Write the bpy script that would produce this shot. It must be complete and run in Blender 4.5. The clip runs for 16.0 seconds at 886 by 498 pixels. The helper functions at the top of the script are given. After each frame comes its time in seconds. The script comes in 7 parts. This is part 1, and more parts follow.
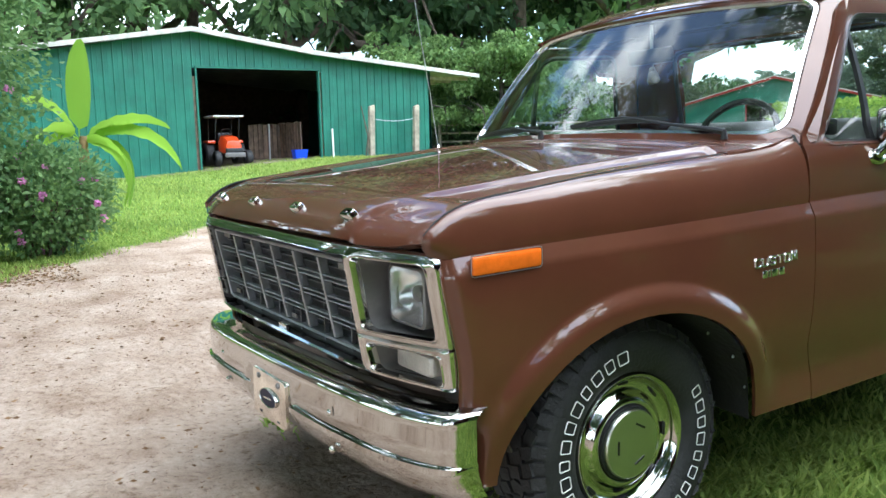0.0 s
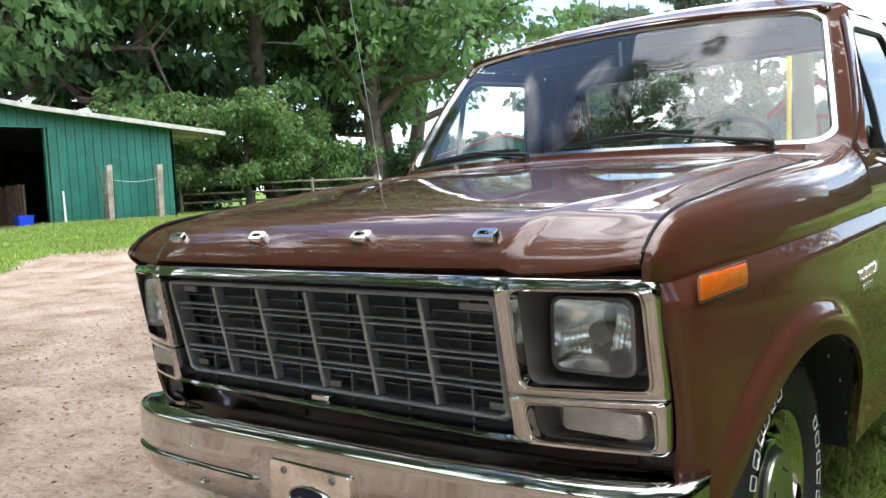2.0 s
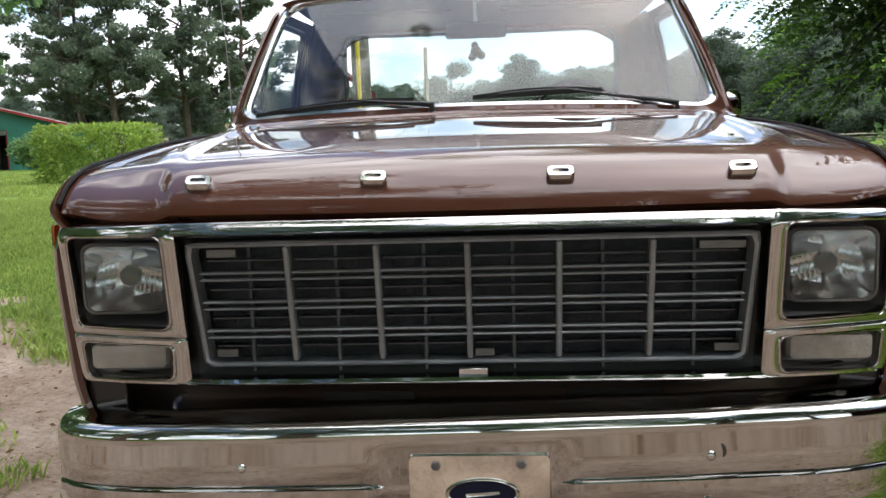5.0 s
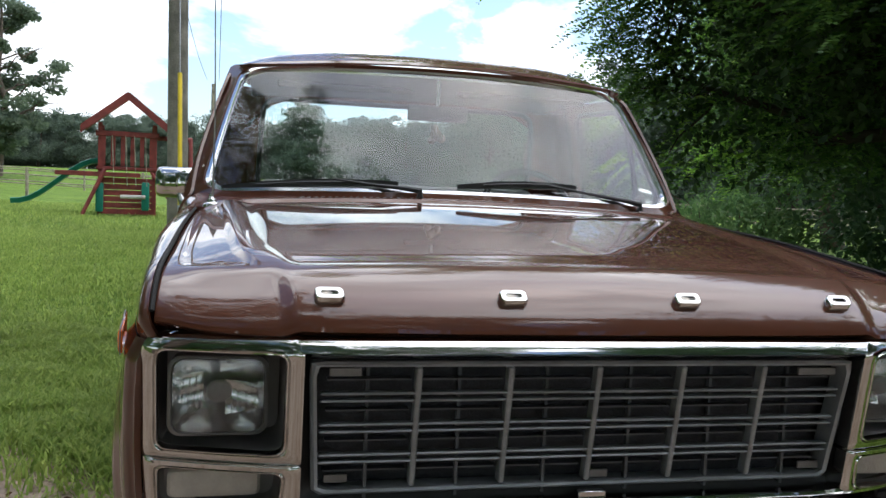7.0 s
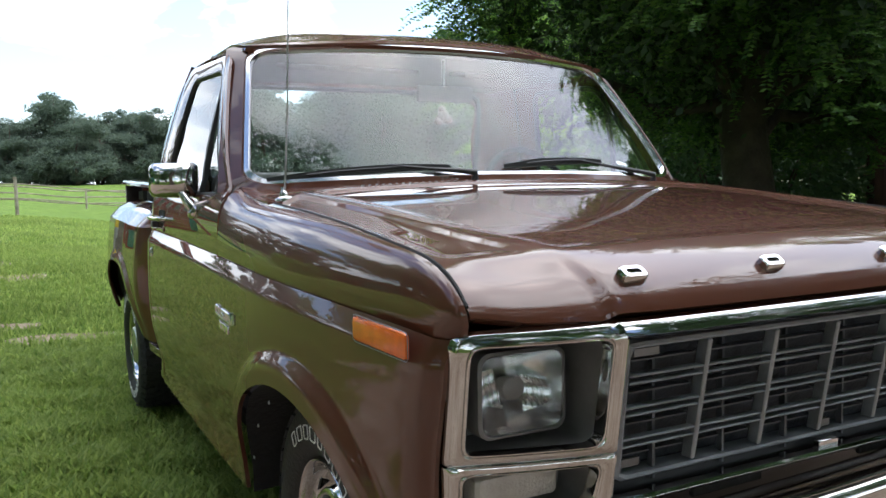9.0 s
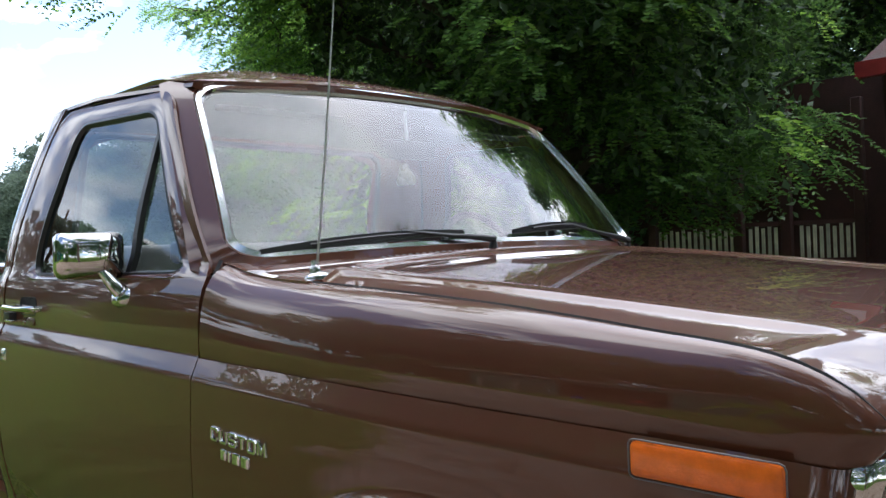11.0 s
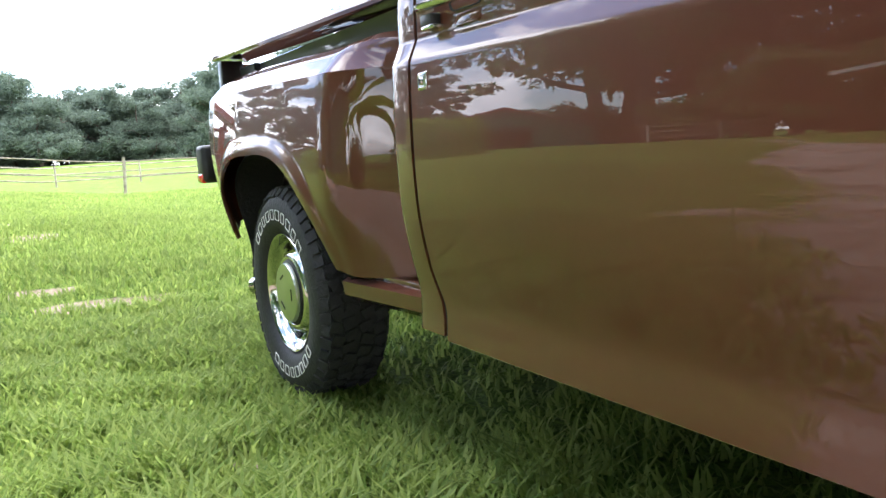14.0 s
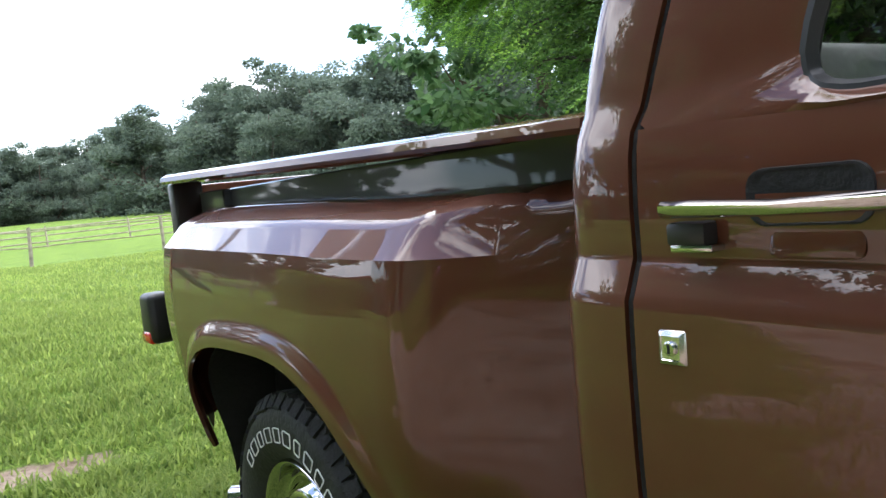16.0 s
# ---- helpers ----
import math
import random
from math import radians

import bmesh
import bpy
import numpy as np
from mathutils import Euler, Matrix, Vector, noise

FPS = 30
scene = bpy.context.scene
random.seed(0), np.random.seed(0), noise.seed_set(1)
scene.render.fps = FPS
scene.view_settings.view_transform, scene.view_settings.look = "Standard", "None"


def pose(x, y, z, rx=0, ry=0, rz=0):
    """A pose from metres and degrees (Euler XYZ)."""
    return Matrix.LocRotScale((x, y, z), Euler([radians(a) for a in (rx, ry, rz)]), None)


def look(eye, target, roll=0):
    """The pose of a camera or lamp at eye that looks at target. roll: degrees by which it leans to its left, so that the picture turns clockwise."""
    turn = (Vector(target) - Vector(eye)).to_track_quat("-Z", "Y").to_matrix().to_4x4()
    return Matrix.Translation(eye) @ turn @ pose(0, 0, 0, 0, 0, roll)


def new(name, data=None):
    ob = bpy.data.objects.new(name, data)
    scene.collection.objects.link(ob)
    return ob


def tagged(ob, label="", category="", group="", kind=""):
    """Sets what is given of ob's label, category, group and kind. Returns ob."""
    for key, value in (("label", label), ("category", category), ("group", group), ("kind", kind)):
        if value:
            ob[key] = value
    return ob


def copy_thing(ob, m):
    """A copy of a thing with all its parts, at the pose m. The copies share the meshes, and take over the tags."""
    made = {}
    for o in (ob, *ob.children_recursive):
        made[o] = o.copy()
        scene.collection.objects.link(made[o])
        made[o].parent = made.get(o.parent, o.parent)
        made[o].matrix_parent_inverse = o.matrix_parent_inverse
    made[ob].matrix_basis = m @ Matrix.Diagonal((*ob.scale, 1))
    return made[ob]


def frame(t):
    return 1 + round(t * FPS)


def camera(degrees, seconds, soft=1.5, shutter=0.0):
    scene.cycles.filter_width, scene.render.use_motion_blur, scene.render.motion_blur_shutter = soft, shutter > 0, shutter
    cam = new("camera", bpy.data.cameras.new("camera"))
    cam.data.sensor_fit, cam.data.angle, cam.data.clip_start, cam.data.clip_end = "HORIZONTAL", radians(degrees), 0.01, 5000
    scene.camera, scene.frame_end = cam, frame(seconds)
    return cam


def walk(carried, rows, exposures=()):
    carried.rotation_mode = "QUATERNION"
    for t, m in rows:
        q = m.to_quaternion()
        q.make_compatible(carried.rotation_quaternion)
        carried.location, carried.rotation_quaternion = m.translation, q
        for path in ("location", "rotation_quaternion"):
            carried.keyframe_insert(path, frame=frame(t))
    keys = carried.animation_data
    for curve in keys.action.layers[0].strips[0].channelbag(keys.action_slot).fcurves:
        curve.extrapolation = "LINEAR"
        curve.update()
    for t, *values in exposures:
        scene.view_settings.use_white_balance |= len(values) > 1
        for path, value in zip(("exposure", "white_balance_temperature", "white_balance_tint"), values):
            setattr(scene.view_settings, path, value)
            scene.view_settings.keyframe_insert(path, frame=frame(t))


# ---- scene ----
cam = camera(56.4, 16.0)
PATH = [
    (0, (2.519, -1.643, 1.25), (0.847, -0.578, 0.986), -1.5),
    (0.5, (2.364, -1.775, 1.215), (0.764, -0.605, 0.948), -1.3),
    (1, (2.135, -1.869, 1.197), (0.589, -0.617, 0.992), -1.5),
    (1.5, (1.851, -1.981, 1.174), (0.464, -0.548, 1.018), -2.4),
    (2, (1.508, -2.02, 1.157), (0.255, -0.469, 1.012), -3.0),
    (2.5, (1.16, -2.053, 1.125), (-0.034, -0.458, 0.951), -3.1),
    (3, (0.865, -2.091, 1.094), (-0.16, -0.394, 0.827), -4.1),
    (3.5, (0.621, -2.093, 1.044), (-0.207, -0.308, 0.687), -3.7),
    (4, (0.395, -2.122, 1.039), (-0.181, -0.248, 0.643), -2.0),
    (4.5, (0.214, -2.245, 1.081), (-0.081, -0.299, 0.728), -1.3),
    (5, (0.053, -2.307, 1.113), (-0.07, -0.325, 0.872), -1.7),
    (5.2, (-0.018, -2.31, 1.12), (-0.084, -0.32, 0.925), -1.7),
    (7.3, (-0.78, -2.155, 1.258), (-0.245, -0.232, 1.137), 2.4),
    (7.5, (-0.871, -2.123, 1.249), (-0.253, -0.225, 1.127), 2.1),
    (8, (-1.125, -2.08, 1.258), (-0.359, -0.238, 1.119), 0.4),
    (8.2, (-1.212, -2.049, 1.241), (-0.432, -0.214, 1.094), -0.2),
    (10.3, (-1.803, -1.288, 1.219), (-0.537, 0.259, 1.148), -1.0),
    (10.5, (-1.819, -1.208, 1.234), (-0.512, 0.305, 1.195), -1.2),
    (11, (-1.891, -0.934, 1.24), (-0.448, 0.451, 1.241), -2.2),
    (11.5, (-1.96, -0.68, 1.134), (-0.606, 0.793, 1.098), -2.2),
    (12, (-1.987, -0.426, 1.012), (-0.883, 1.233, 0.844), -2.0),
    (12.5, (-1.996, -0.23, 0.929), (-0.918, 1.435, 0.673), -3.4),
    (13, (-1.996, -0.068, 0.855), (-0.876, 1.573, 0.627), -4.7),
    (13.5, (-1.933, 0.12, 0.809), (-0.881, 1.804, 0.573), -4.3),
    (14, (-1.839, 0.325, 0.817), (-0.856, 2.051, 0.579), -3.9),
    (14.5, (-1.81, 0.522, 0.871), (-0.807, 2.242, 0.69), -3.5),
    (15, (-1.784, 0.766, 0.979), (-0.679, 2.43, 0.873), -3.9),
    (15.5, (-1.714, 1.052, 1.09), (-0.607, 2.712, 0.949), -6.3),
    (16, (-1.673, 1.298, 1.161), (-0.517, 2.924, 1.01), -6.3),
]
EXPOSURES = [(0, 2.17, 5750, 4), (1.5, 1.90, 6000, 7), (3, 1.57, 6450, 11), (4.4, 1.64, 6400, 11), (5, 1.28, 6350, 11), (7.5, 0.98, 6050, 9), (8.2, 1.16, 6050, 9), (10.4, 1.42, 5900, 10),
             (11.5, 1.42, 5900, 11), (12.0, 1.47, 5950, 12), (12.4, 2.27, 6050, 14), (13, 2.72, 6050, 15), (14, 2.62, 6050, 15), (15, 2.17, 6050, 14), (16, 1.97, 6050, 13)]
walk(cam, [(t, look(eye, target, roll)) for t, eye, target, roll in PATH], EXPOSURES)

# ---- world, sun, sky ----
SUN_ELEV, SUN_ROT = radians(67), radians(70)
world = bpy.data.worlds.new("sky")
scene.world = world
world.use_nodes = True
wn, wl = world.node_tree.nodes, world.node_tree.links
wn.clear()
w_out = wn.new("ShaderNodeOutputWorld")
w_bg = wn.new("ShaderNodeBackground")
w_bg.inputs["Strength"].default_value = 0.125
w_sky = wn.new("ShaderNodeTexSky")
w_sky.sky_type = "NISHITA"
w_sky.sun_disc = False
w_sky.sun_elevation, w_sky.sun_rotation = SUN_ELEV, SUN_ROT
w_sky.air_density, w_sky.dust_density = 1.0, 1.5
w_co = wn.new("ShaderNodeTexCoord")
w_map = wn.new("ShaderNodeMapping")
w_map.inputs["Scale"].default_value = (1.6, 1.6, 3.6)
w_no = wn.new("ShaderNodeTexNoise")
w_no.inputs["Scale"].default_value = 1.7
w_no.inputs["Detail"].default_value = 9
w_no.inputs["Roughness"].default_value = 0.56
w_no.inputs["Distortion"].default_value = 0.25
w_ra = wn.new("ShaderNodeValToRGB")
w_ra.color_ramp.elements[0].position, w_ra.color_ramp.elements[1].position = 0.455, 0.555
w_no2 = wn.new("ShaderNodeTexNoise")
w_no2.inputs["Scale"].default_value = 3.1
w_no2.inputs["Detail"].default_value = 5
w_ra2 = wn.new("ShaderNodeValToRGB")
w_ra2.color_ramp.elements[0].position, w_ra2.color_ramp.elements[1].position = 0.32, 0.66
w_ra2.color_ramp.elements[0].color, w_ra2.color_ramp.elements[1].color = (4.5, 4.7, 5.1, 1), (12.5, 12.5, 12.3, 1)
w_mix = wn.new("ShaderNodeMixRGB")
wl.new(w_co.outputs["Generated"], w_map.inputs["Vector"])
wl.new(w_map.outputs["Vector"], w_no.inputs["Vector"])
wl.new(w_map.outputs["Vector"], w_no2.inputs["Vector"])
wl.new(w_no.outputs["Fac"], w_ra.inputs["Fac"])
wl.new(w_no2.outputs["Fac"], w_ra2.inputs["Fac"])
wl.new(w_ra.outputs["Color"], w_mix.inputs["Fac"])
wl.new(w_sky.outputs["Color"], w_mix.inputs["Color1"])
wl.new(w_ra2.outputs["Color"], w_mix.inputs["Color2"])
wl.new(w_mix.outputs["Color"], w_bg.inputs["Color"])
wl.new(w_bg.outputs["Background"], w_out.inputs["Surface"])

sun = new("sun", bpy.data.lights.new("sun", "SUN"))
sun.data.energy, sun.data.angle, sun.data.color = 1.35, radians(90.0), (1.0, 0.97, 0.93)
sun.matrix_world = look((0, 0, 30), (-0.37, -0.13, 30 - 0.92))


# ---- materials ----
def material(name, color, rough=0.5, metal=0.0, coat=0.0, vary=0.0, scale=8.0, bump=0.0, bump_scale=60.0, second=None,
             spec=0.5, trans=0.0, detail=4.0, amount=0.5, rand=0.0):
    """A surface with two scales of colour change, roughness change and fine relief."""
    m = bpy.data.materials.new(name)
    m.use_nodes = True
    n, l = m.node_tree.nodes, m.node_tree.links
    b = n["Principled BSDF"]
    b.inputs["Base Color"].default_value = (*color, 1)
    b.inputs["Roughness"].default_value = rough
    b.inputs["Metallic"].default_value = metal
    b.inputs["Specular IOR Level"].default_value = spec
    b.inputs["Coat Weight"].default_value = coat
    b.inputs["Coat Roughness"].default_value = 0.03
    b.inputs["Coat IOR"].default_value = 1.5
    if vary or second or bump:
        co = n.new("ShaderNodeTexCoord")
    if vary or second:
        a = n.new("ShaderNodeTexNoise")
        a.inputs["Scale"].default_value, a.inputs["Detail"].default_value = scale, detail
        l.new(co.outputs["Object"], a.inputs["Vector"])
        c = n.new("ShaderNodeTexNoise")
        c.inputs["Scale"].default_value, c.inputs["Detail"].default_value = scale * 9, 3
        l.new(co.outputs["Object"], c.inputs["Vector"])
        mx = n.new("ShaderNodeMixRGB")
        dark = tuple(v * (1 - vary) for v in color)
        lite = second or tuple(min(1, v * (1 + vary)) for v in color)
        mx.inputs["Color1"].default_value, mx.inputs["Color2"].default_value = (*dark, 1), (*lite, 1)
        r = n.new("ShaderNodeValToRGB")
        r.color_ramp.elements[0].position, r.color_ramp.elements[1].position = amount - 0.16, amount + 0.16
        l.new(a.outputs["Fac"], r.inputs["Fac"])
        l.new(r.outputs["Color"], mx.inputs["Fac"])
        hv = n.new("ShaderNodeHueSaturation")
        mr = n.new("ShaderNodeMapRange")
        mr.inputs["To Min"].default_value, mr.inputs["To Max"].default_value = 1 - vary * 0.7, 1 + vary * 0.7
        l.new(c.outputs["Fac"], mr.inputs["Value"])
        l.new(mr.outputs["Result"], hv.inputs["Value"])
        l.new(mx.outputs["Color"], hv.inputs["Color"])
        last = hv
        if rand:
            oi = n.new("ShaderNodeObjectInfo")
            h2, m2 = n.new("ShaderNodeHueSaturation"), n.new("ShaderNodeMapRange")
            m2.inputs["To Min"].default_value, m2.inputs["To Max"].default_value = 1 - rand, 1 + rand
            l.new(oi.outputs["Random"], m2.inputs["Value"])
            l.new(m2.outputs["Result"], h2.inputs["Value"])
            l.new(hv.outputs["Color"], h2.inputs["Color"])
            last = h2
        l.new(last.outputs["Color"], b.inputs["Base Color"])
        rr = n.new("ShaderNodeMapRange")
        rr.inputs["To Min"].default_value, rr.inputs["To Max"].default_value = max(0, rough * 0.85), min(1, rough * 1.15)
        l.new(a.outputs["Fac"], rr.inputs["Value"])
        l.new(rr.outputs["Result"], b.inputs["Roughness"])
    if bump:
        d = n.new("ShaderNodeTexNoise")
        d.inputs["Scale"].default_value, d.inputs["Detail"].default_value = bump_scale, 5
        l.new(co.outputs["Object"], d.inputs["Vector"])
        bp = n.new("ShaderNodeBump")
        bp.inputs["Strength"].default_value, bp.inputs["Distance"].default_value = bump, 0.02
        l.new(d.outputs["Fac"], bp.inputs["Height"])
        l.new(bp.outputs["Normal"], b.inputs["Normal"])
    if trans:
        tr = n.new("ShaderNodeBsdfTranslucent")
        mixs = n.new("ShaderNodeMixShader")
        mixs.inputs["Fac"].default_value = trans
        src = b.inputs["Base Color"]
        if src.is_linked:
            l.new(src.links[0].from_socket, tr.inputs["Color"])
        else:
            tr.inputs["Color"].default_value = (*color, 1)
        l.new(b.outputs["BSDF"], mixs.inputs[1])
        l.new(tr.outputs["BSDF"], mixs.inputs[2])
        l.new(mixs.outputs["Shader"], n["Material Output"].inputs["Surface"])
    return m


def leaf_material(name, color, lite, trans=0.35, rough=0.5):
    """Leaves, each a little different in green, with light passing through them."""
    m = bpy.data.materials.new(name)
    m.use_nodes = True
    n, l = m.node_tree.nodes, m.node_tree.links
    b = n["Principled BSDF"]
    g = n.new("ShaderNodeNewGeometry")
    r = n.new("ShaderNodeValToRGB")
    r.color_ramp.elements[0].color, r.color_ramp.elements[1].color = (*color, 1), (*lite, 1)
    l.new(g.outputs["Random Per Island"], r.inputs["Fac"])
    co, no = n.new("ShaderNodeTexCoord"), n.new("ShaderNodeTexNoise")
    no.inputs["Scale"].default_value = 0.35
    l.new(co.outputs["Object"], no.inputs["Vector"])
    hv, mr = n.new("ShaderNodeHueSaturation"), n.new("ShaderNodeMapRange")
    mr.inputs["To Min"].default_value, mr.inputs["To Max"].default_value = 0.6, 1.4
    l.new(no.outputs["Fac"], mr.inputs["Value"])
    l.new(mr.outputs["Result"], hv.inputs["Value"])
    l.new(r.outputs["Color"], hv.inputs["Color"])
    l.new(hv.outputs["Color"], b.inputs["Base Color"])
    b.inputs["Roughness"].default_value = rough
    b.inputs["Specular IOR Level"].default_value = 0.3
    tr, mixs = n.new("ShaderNodeBsdfTranslucent"), n.new("ShaderNodeMixShader")
    mixs.inputs["Fac"].default_value = trans
    l.new(hv.outputs["Color"], tr.inputs["Color"])
    l.new(b.outputs["BSDF"], mixs.inputs[1])
    l.new(tr.outputs["BSDF"], mixs.inputs[2])
    l.new(mixs.outputs["Shader"], n["Material Output"].inputs["Surface"])
    return m


def glass_material(name, tint=(0.8, 0.88, 0.85), rough=0.0, base=0.06):
    """A thin pane: clear straight through, with a mirror-like gloss that grows towards grazing angles."""
    m = bpy.data.materials.new(name)
    m.use_nodes = True
    n, l = m.node_tree.nodes, m.node_tree.links
    n.remove(n["Principled BSDF"])
    t, g, f, p, q, x = (n.new("ShaderNode" + k) for k in ("BsdfTransparent", "BsdfGlossy", "LayerWeight", "Math", "MapRange", "MixShader"))
    t.inputs["Color"].default_value = (*tint, 1)
    g.inputs["Roughness"].default_value = rough
    f.inputs["Blend"].default_value = 0.5
    p.operation = "POWER"
    p.inputs[1].default_value = 4.0
    q.inputs["To Min"].default_value, q.inputs["To Max"].default_value = base, 1.0
    l.new(f.outputs["Facing"], p.inputs[0])
    l.new(p.outputs["Value"], q.inputs["Value"])
    l.new(q.outputs["Result"], x.inputs["Fac"])
    l.new(t.outputs["BSDF"], x.inputs[1])
    l.new(g.outputs["BSDF"], x.inputs[2])
    l.new(x.outputs["Shader"], n["Material Output"].inputs["Surface"])
    return m


M = {}
M["paint"] = material("brown_paint", (0.090, 0.0295, 0.0152), 0.46, 0.14, coat=1.0, vary=0.06, scale=3, spec=0.1)
M["paint"].node_tree.nodes["Principled BSDF"].inputs["Coat Roughness"].default_value = 0.012
M["paint"].node_tree.nodes["Principled BSDF"].inputs["Coat IOR"].default_value = 1.56
# the truck's brown again, darkened for shade: front pan, rear posts
M["paint_shaded"] = material("brown_paint_shaded", (0.012, 0.005, 0.004), 0.45, 0.1, coat=0.5, vary=0.15, scale=5)
M["chrome"] = material("chrome", (0.56, 0.55, 0.53), 0.045, 1.0, vary=0.03, scale=6, bump=0.012, bump_scale=5)
M["chrome_soft"] = material("satin_chrome", (0.66, 0.65, 0.62), 0.22, 1.0, vary=0.06, scale=9)
M["sill_trim"] = material("sill_trim", (0.36, 0.33, 0.30), 0.35, 1.0, vary=0.15, scale=9)
M["bright_trim"] = material("bright_trim", (0.66, 0.66, 0.66), 0.12, 1.0, vary=0.03)
M["grille_grey"] = material("grille_plastic", (0.27, 0.28, 0.295), 0.34, 0.35, vary=0.18, scale=14)
M["bezel_grey"] = material("bezel_grey", (0.17, 0.16, 0.155), 0.45, 0.3, vary=0.15, scale=10)
M["louvre"] = material("louvre_plastic", (0.075, 0.078, 0.085), 0.35, 0.0, vary=0.2, scale=20)
M["black"] = material("black_plastic", (0.012, 0.012, 0.013), 0.42, vary=0.2, scale=20)
M["radiator"] = material("radiator_core", (0.020, 0.022, 0.028), 0.6, 0.1, vary=0.3, scale=30, bump=0.3, bump_scale=120)
# near-black: underbody parts, also shade in the handle recess, hood gap and shed
M["void"] = material("underbody_and_shade", (0.010, 0.0095, 0.009), 0.85, vary=0.3, scale=6, bump=0.3)
M["rubber"] = material("tyre_rubber", (0.014, 0.014, 0.0145), 0.62, vary=0.25, scale=12, bump=0.25, bump_scale=90)
M["rubber_dry"] = material("tread_rubber", (0.022, 0.022, 0.023), 0.8, vary=0.3, scale=25, bump=0.35, bump_scale=140)
M["white"] = material("raised_white", (0.78, 0.78, 0.76), 0.55, vary=0.06, scale=30)
M["amber"] = material("amber_lens", (0.75, 0.14, 0.008), 0.22, coat=0.6, vary=0.10, scale=40, bump=0.1, bump_scale=220)
M["red_lens"] = material("red_lens", (0.62, 0.015, 0.01), 0.18, coat=0.7, vary=0.1, scale=30)
M["clear_lens"] = material("frosted_lens", (0.40, 0.355, 0.31), 0.32, coat=0.5, vary=0.10, scale=25, bump=0.25, bump_scale=150)
M["reflector"] = material("lamp_reflector", (0.80, 0.80, 0.80), 0.22, 1.0, vary=0.15, scale=20, bump=0.15, bump_scale=28)
M["glass"] = glass_material("window_glass", (0.90, 0.96, 0.94), base=0.075)
M["bed_black"] = material("gloss_black_panel", (0.008, 0.008, 0.010), 0.45, coat=0.7, vary=0.2, scale=5)
M["glass_side"] = glass_material("side_window_glass", (0.88, 0.92, 0.91), base=0.08)
M["lens_glass"] = glass_material("headlamp_glass", (0.9, 0.92, 0.92), 0.03)
M["seat"] = material("grey_cloth", (0.36, 0.355, 0.34), 0.6, vary=0.12, scale=10, bump=0.1)
M["dash"] = material("dash_vinyl", (0.20, 0.17, 0.12), 0.65, vary=0.15, scale=12, bump=0.15)
M["liner"] = material("headliner", (0.035, 0.030, 0.028), 0.9, vary=0.1)
M["badge_blue"] = material("oval_blue", (0.005, 0.008, 0.030), 0.45, coat=0.0, spec=0.25)
M["mirror"] = material("mirror_face", (0.85, 0.85, 0.86), 0.01, 1.0)
M["plate"] = material("polished_plate", (0.80, 0.75, 0.68), 0.13, 1.0, vary=0.28, scale=16, bump=0.10, bump_scale=16)
M["cap"] = material("hub_cap", (0.52, 0.54, 0.47), 0.30, 1.0, vary=0.05, scale=6)
M["bark"] = material("bark", (0.10, 0.075, 0.055), 0.92, vary=0.4, scale=5, bump=0.9, bump_scale=22)
M["bark_dark"] = material("dark_bark", (0.045, 0.035, 0.028), 0.95, vary=0.4, scale=5, bump=0.9, bump_scale=20)
M["leaf_mid"] = leaf_material("leaf_mid", (0.095, 0.185, 0.066), (0.225, 0.350, 0.130), 0.52)
M["leaf_dark"] = leaf_material("leaf_dark", (0.055, 0.115, 0.050), (0.135, 0.220, 0.090), 0.5)
# near tree's inner leaves, coloured dark for the shade inside the crown
M["leaf_inner_shaded"] = leaf_material("leaf_inner_shaded", (0.028, 0.055, 0.022), (0.070, 0.115, 0.045), 0.25)
# distance haze mixed into this leaf colour: lighter, greyer green
M["leaf_open_hazy"] = leaf_material("leaf_open_hazy", (0.110, 0.150, 0.105), (0.190, 0.235, 0.150), 0.45, 0.8)
M["leaf_lite"] = leaf_material("leaf_lite", (0.100, 0.185, 0.055), (0.220, 0.330, 0.110), 0.5)
M["leaf_hedge"] = leaf_material("leaf_hedge", (0.190, 0.300, 0.050), (0.380, 0.500, 0.110), 0.55)
# far tree line: bluish haze put into the leaf colour
M["leaf_far_hazy"] = leaf_material("leaf_far_hazy", (0.105, 0.142, 0.106), (0.155, 0.195, 0.135), 0.42, 0.9)
M["leaf_near"] = leaf_material("leaf_near", (0.055, 0.125, 0.034), (0.175, 0.300, 0.070), 0.60, 0.42)
# light on the outer fronds, put into a brighter leaf colour
M["leaf_lit"] = leaf_material("leaf_lit", (0.200, 0.400, 0.060), (0.400, 0.600, 0.110), 0.6, 0.42)
M["grass"] = leaf_material("grass_blades", (0.165, 0.255, 0.050), (0.390, 0.470, 0.120), 0.6, 0.6)
M["green_paint"] = material("green_painted_steel", (0.022, 0.135, 0.094), 0.42, vary=0.16, scale=1.6, spec=0.4)
M["fascia"] = material("weathered_fascia", (0.48, 0.45, 0.41), 0.7, vary=0.2, scale=4, bump=0.3)
M["roof_metal"] = material("roof_metal", (0.45, 0.44, 0.42), 0.45, 0.5, vary=0.2, scale=2)
M["old_wood"] = material("grey_weathered_wood", (0.33, 0.28, 0.22), 0.9, vary=0.35, scale=5, bump=0.7, bump_scale=35)
M["pole_wood"] = material("grey_pole_wood", (0.21, 0.19, 0.16), 0.92, vary=0.3, scale=4, bump=0.7, bump_scale=30)
M["brown_wood"] = material("brown_boards", (0.15, 0.10, 0.07), 0.85, vary=0.35, scale=5, bump=0.5, bump_scale=30, rand=0.25)
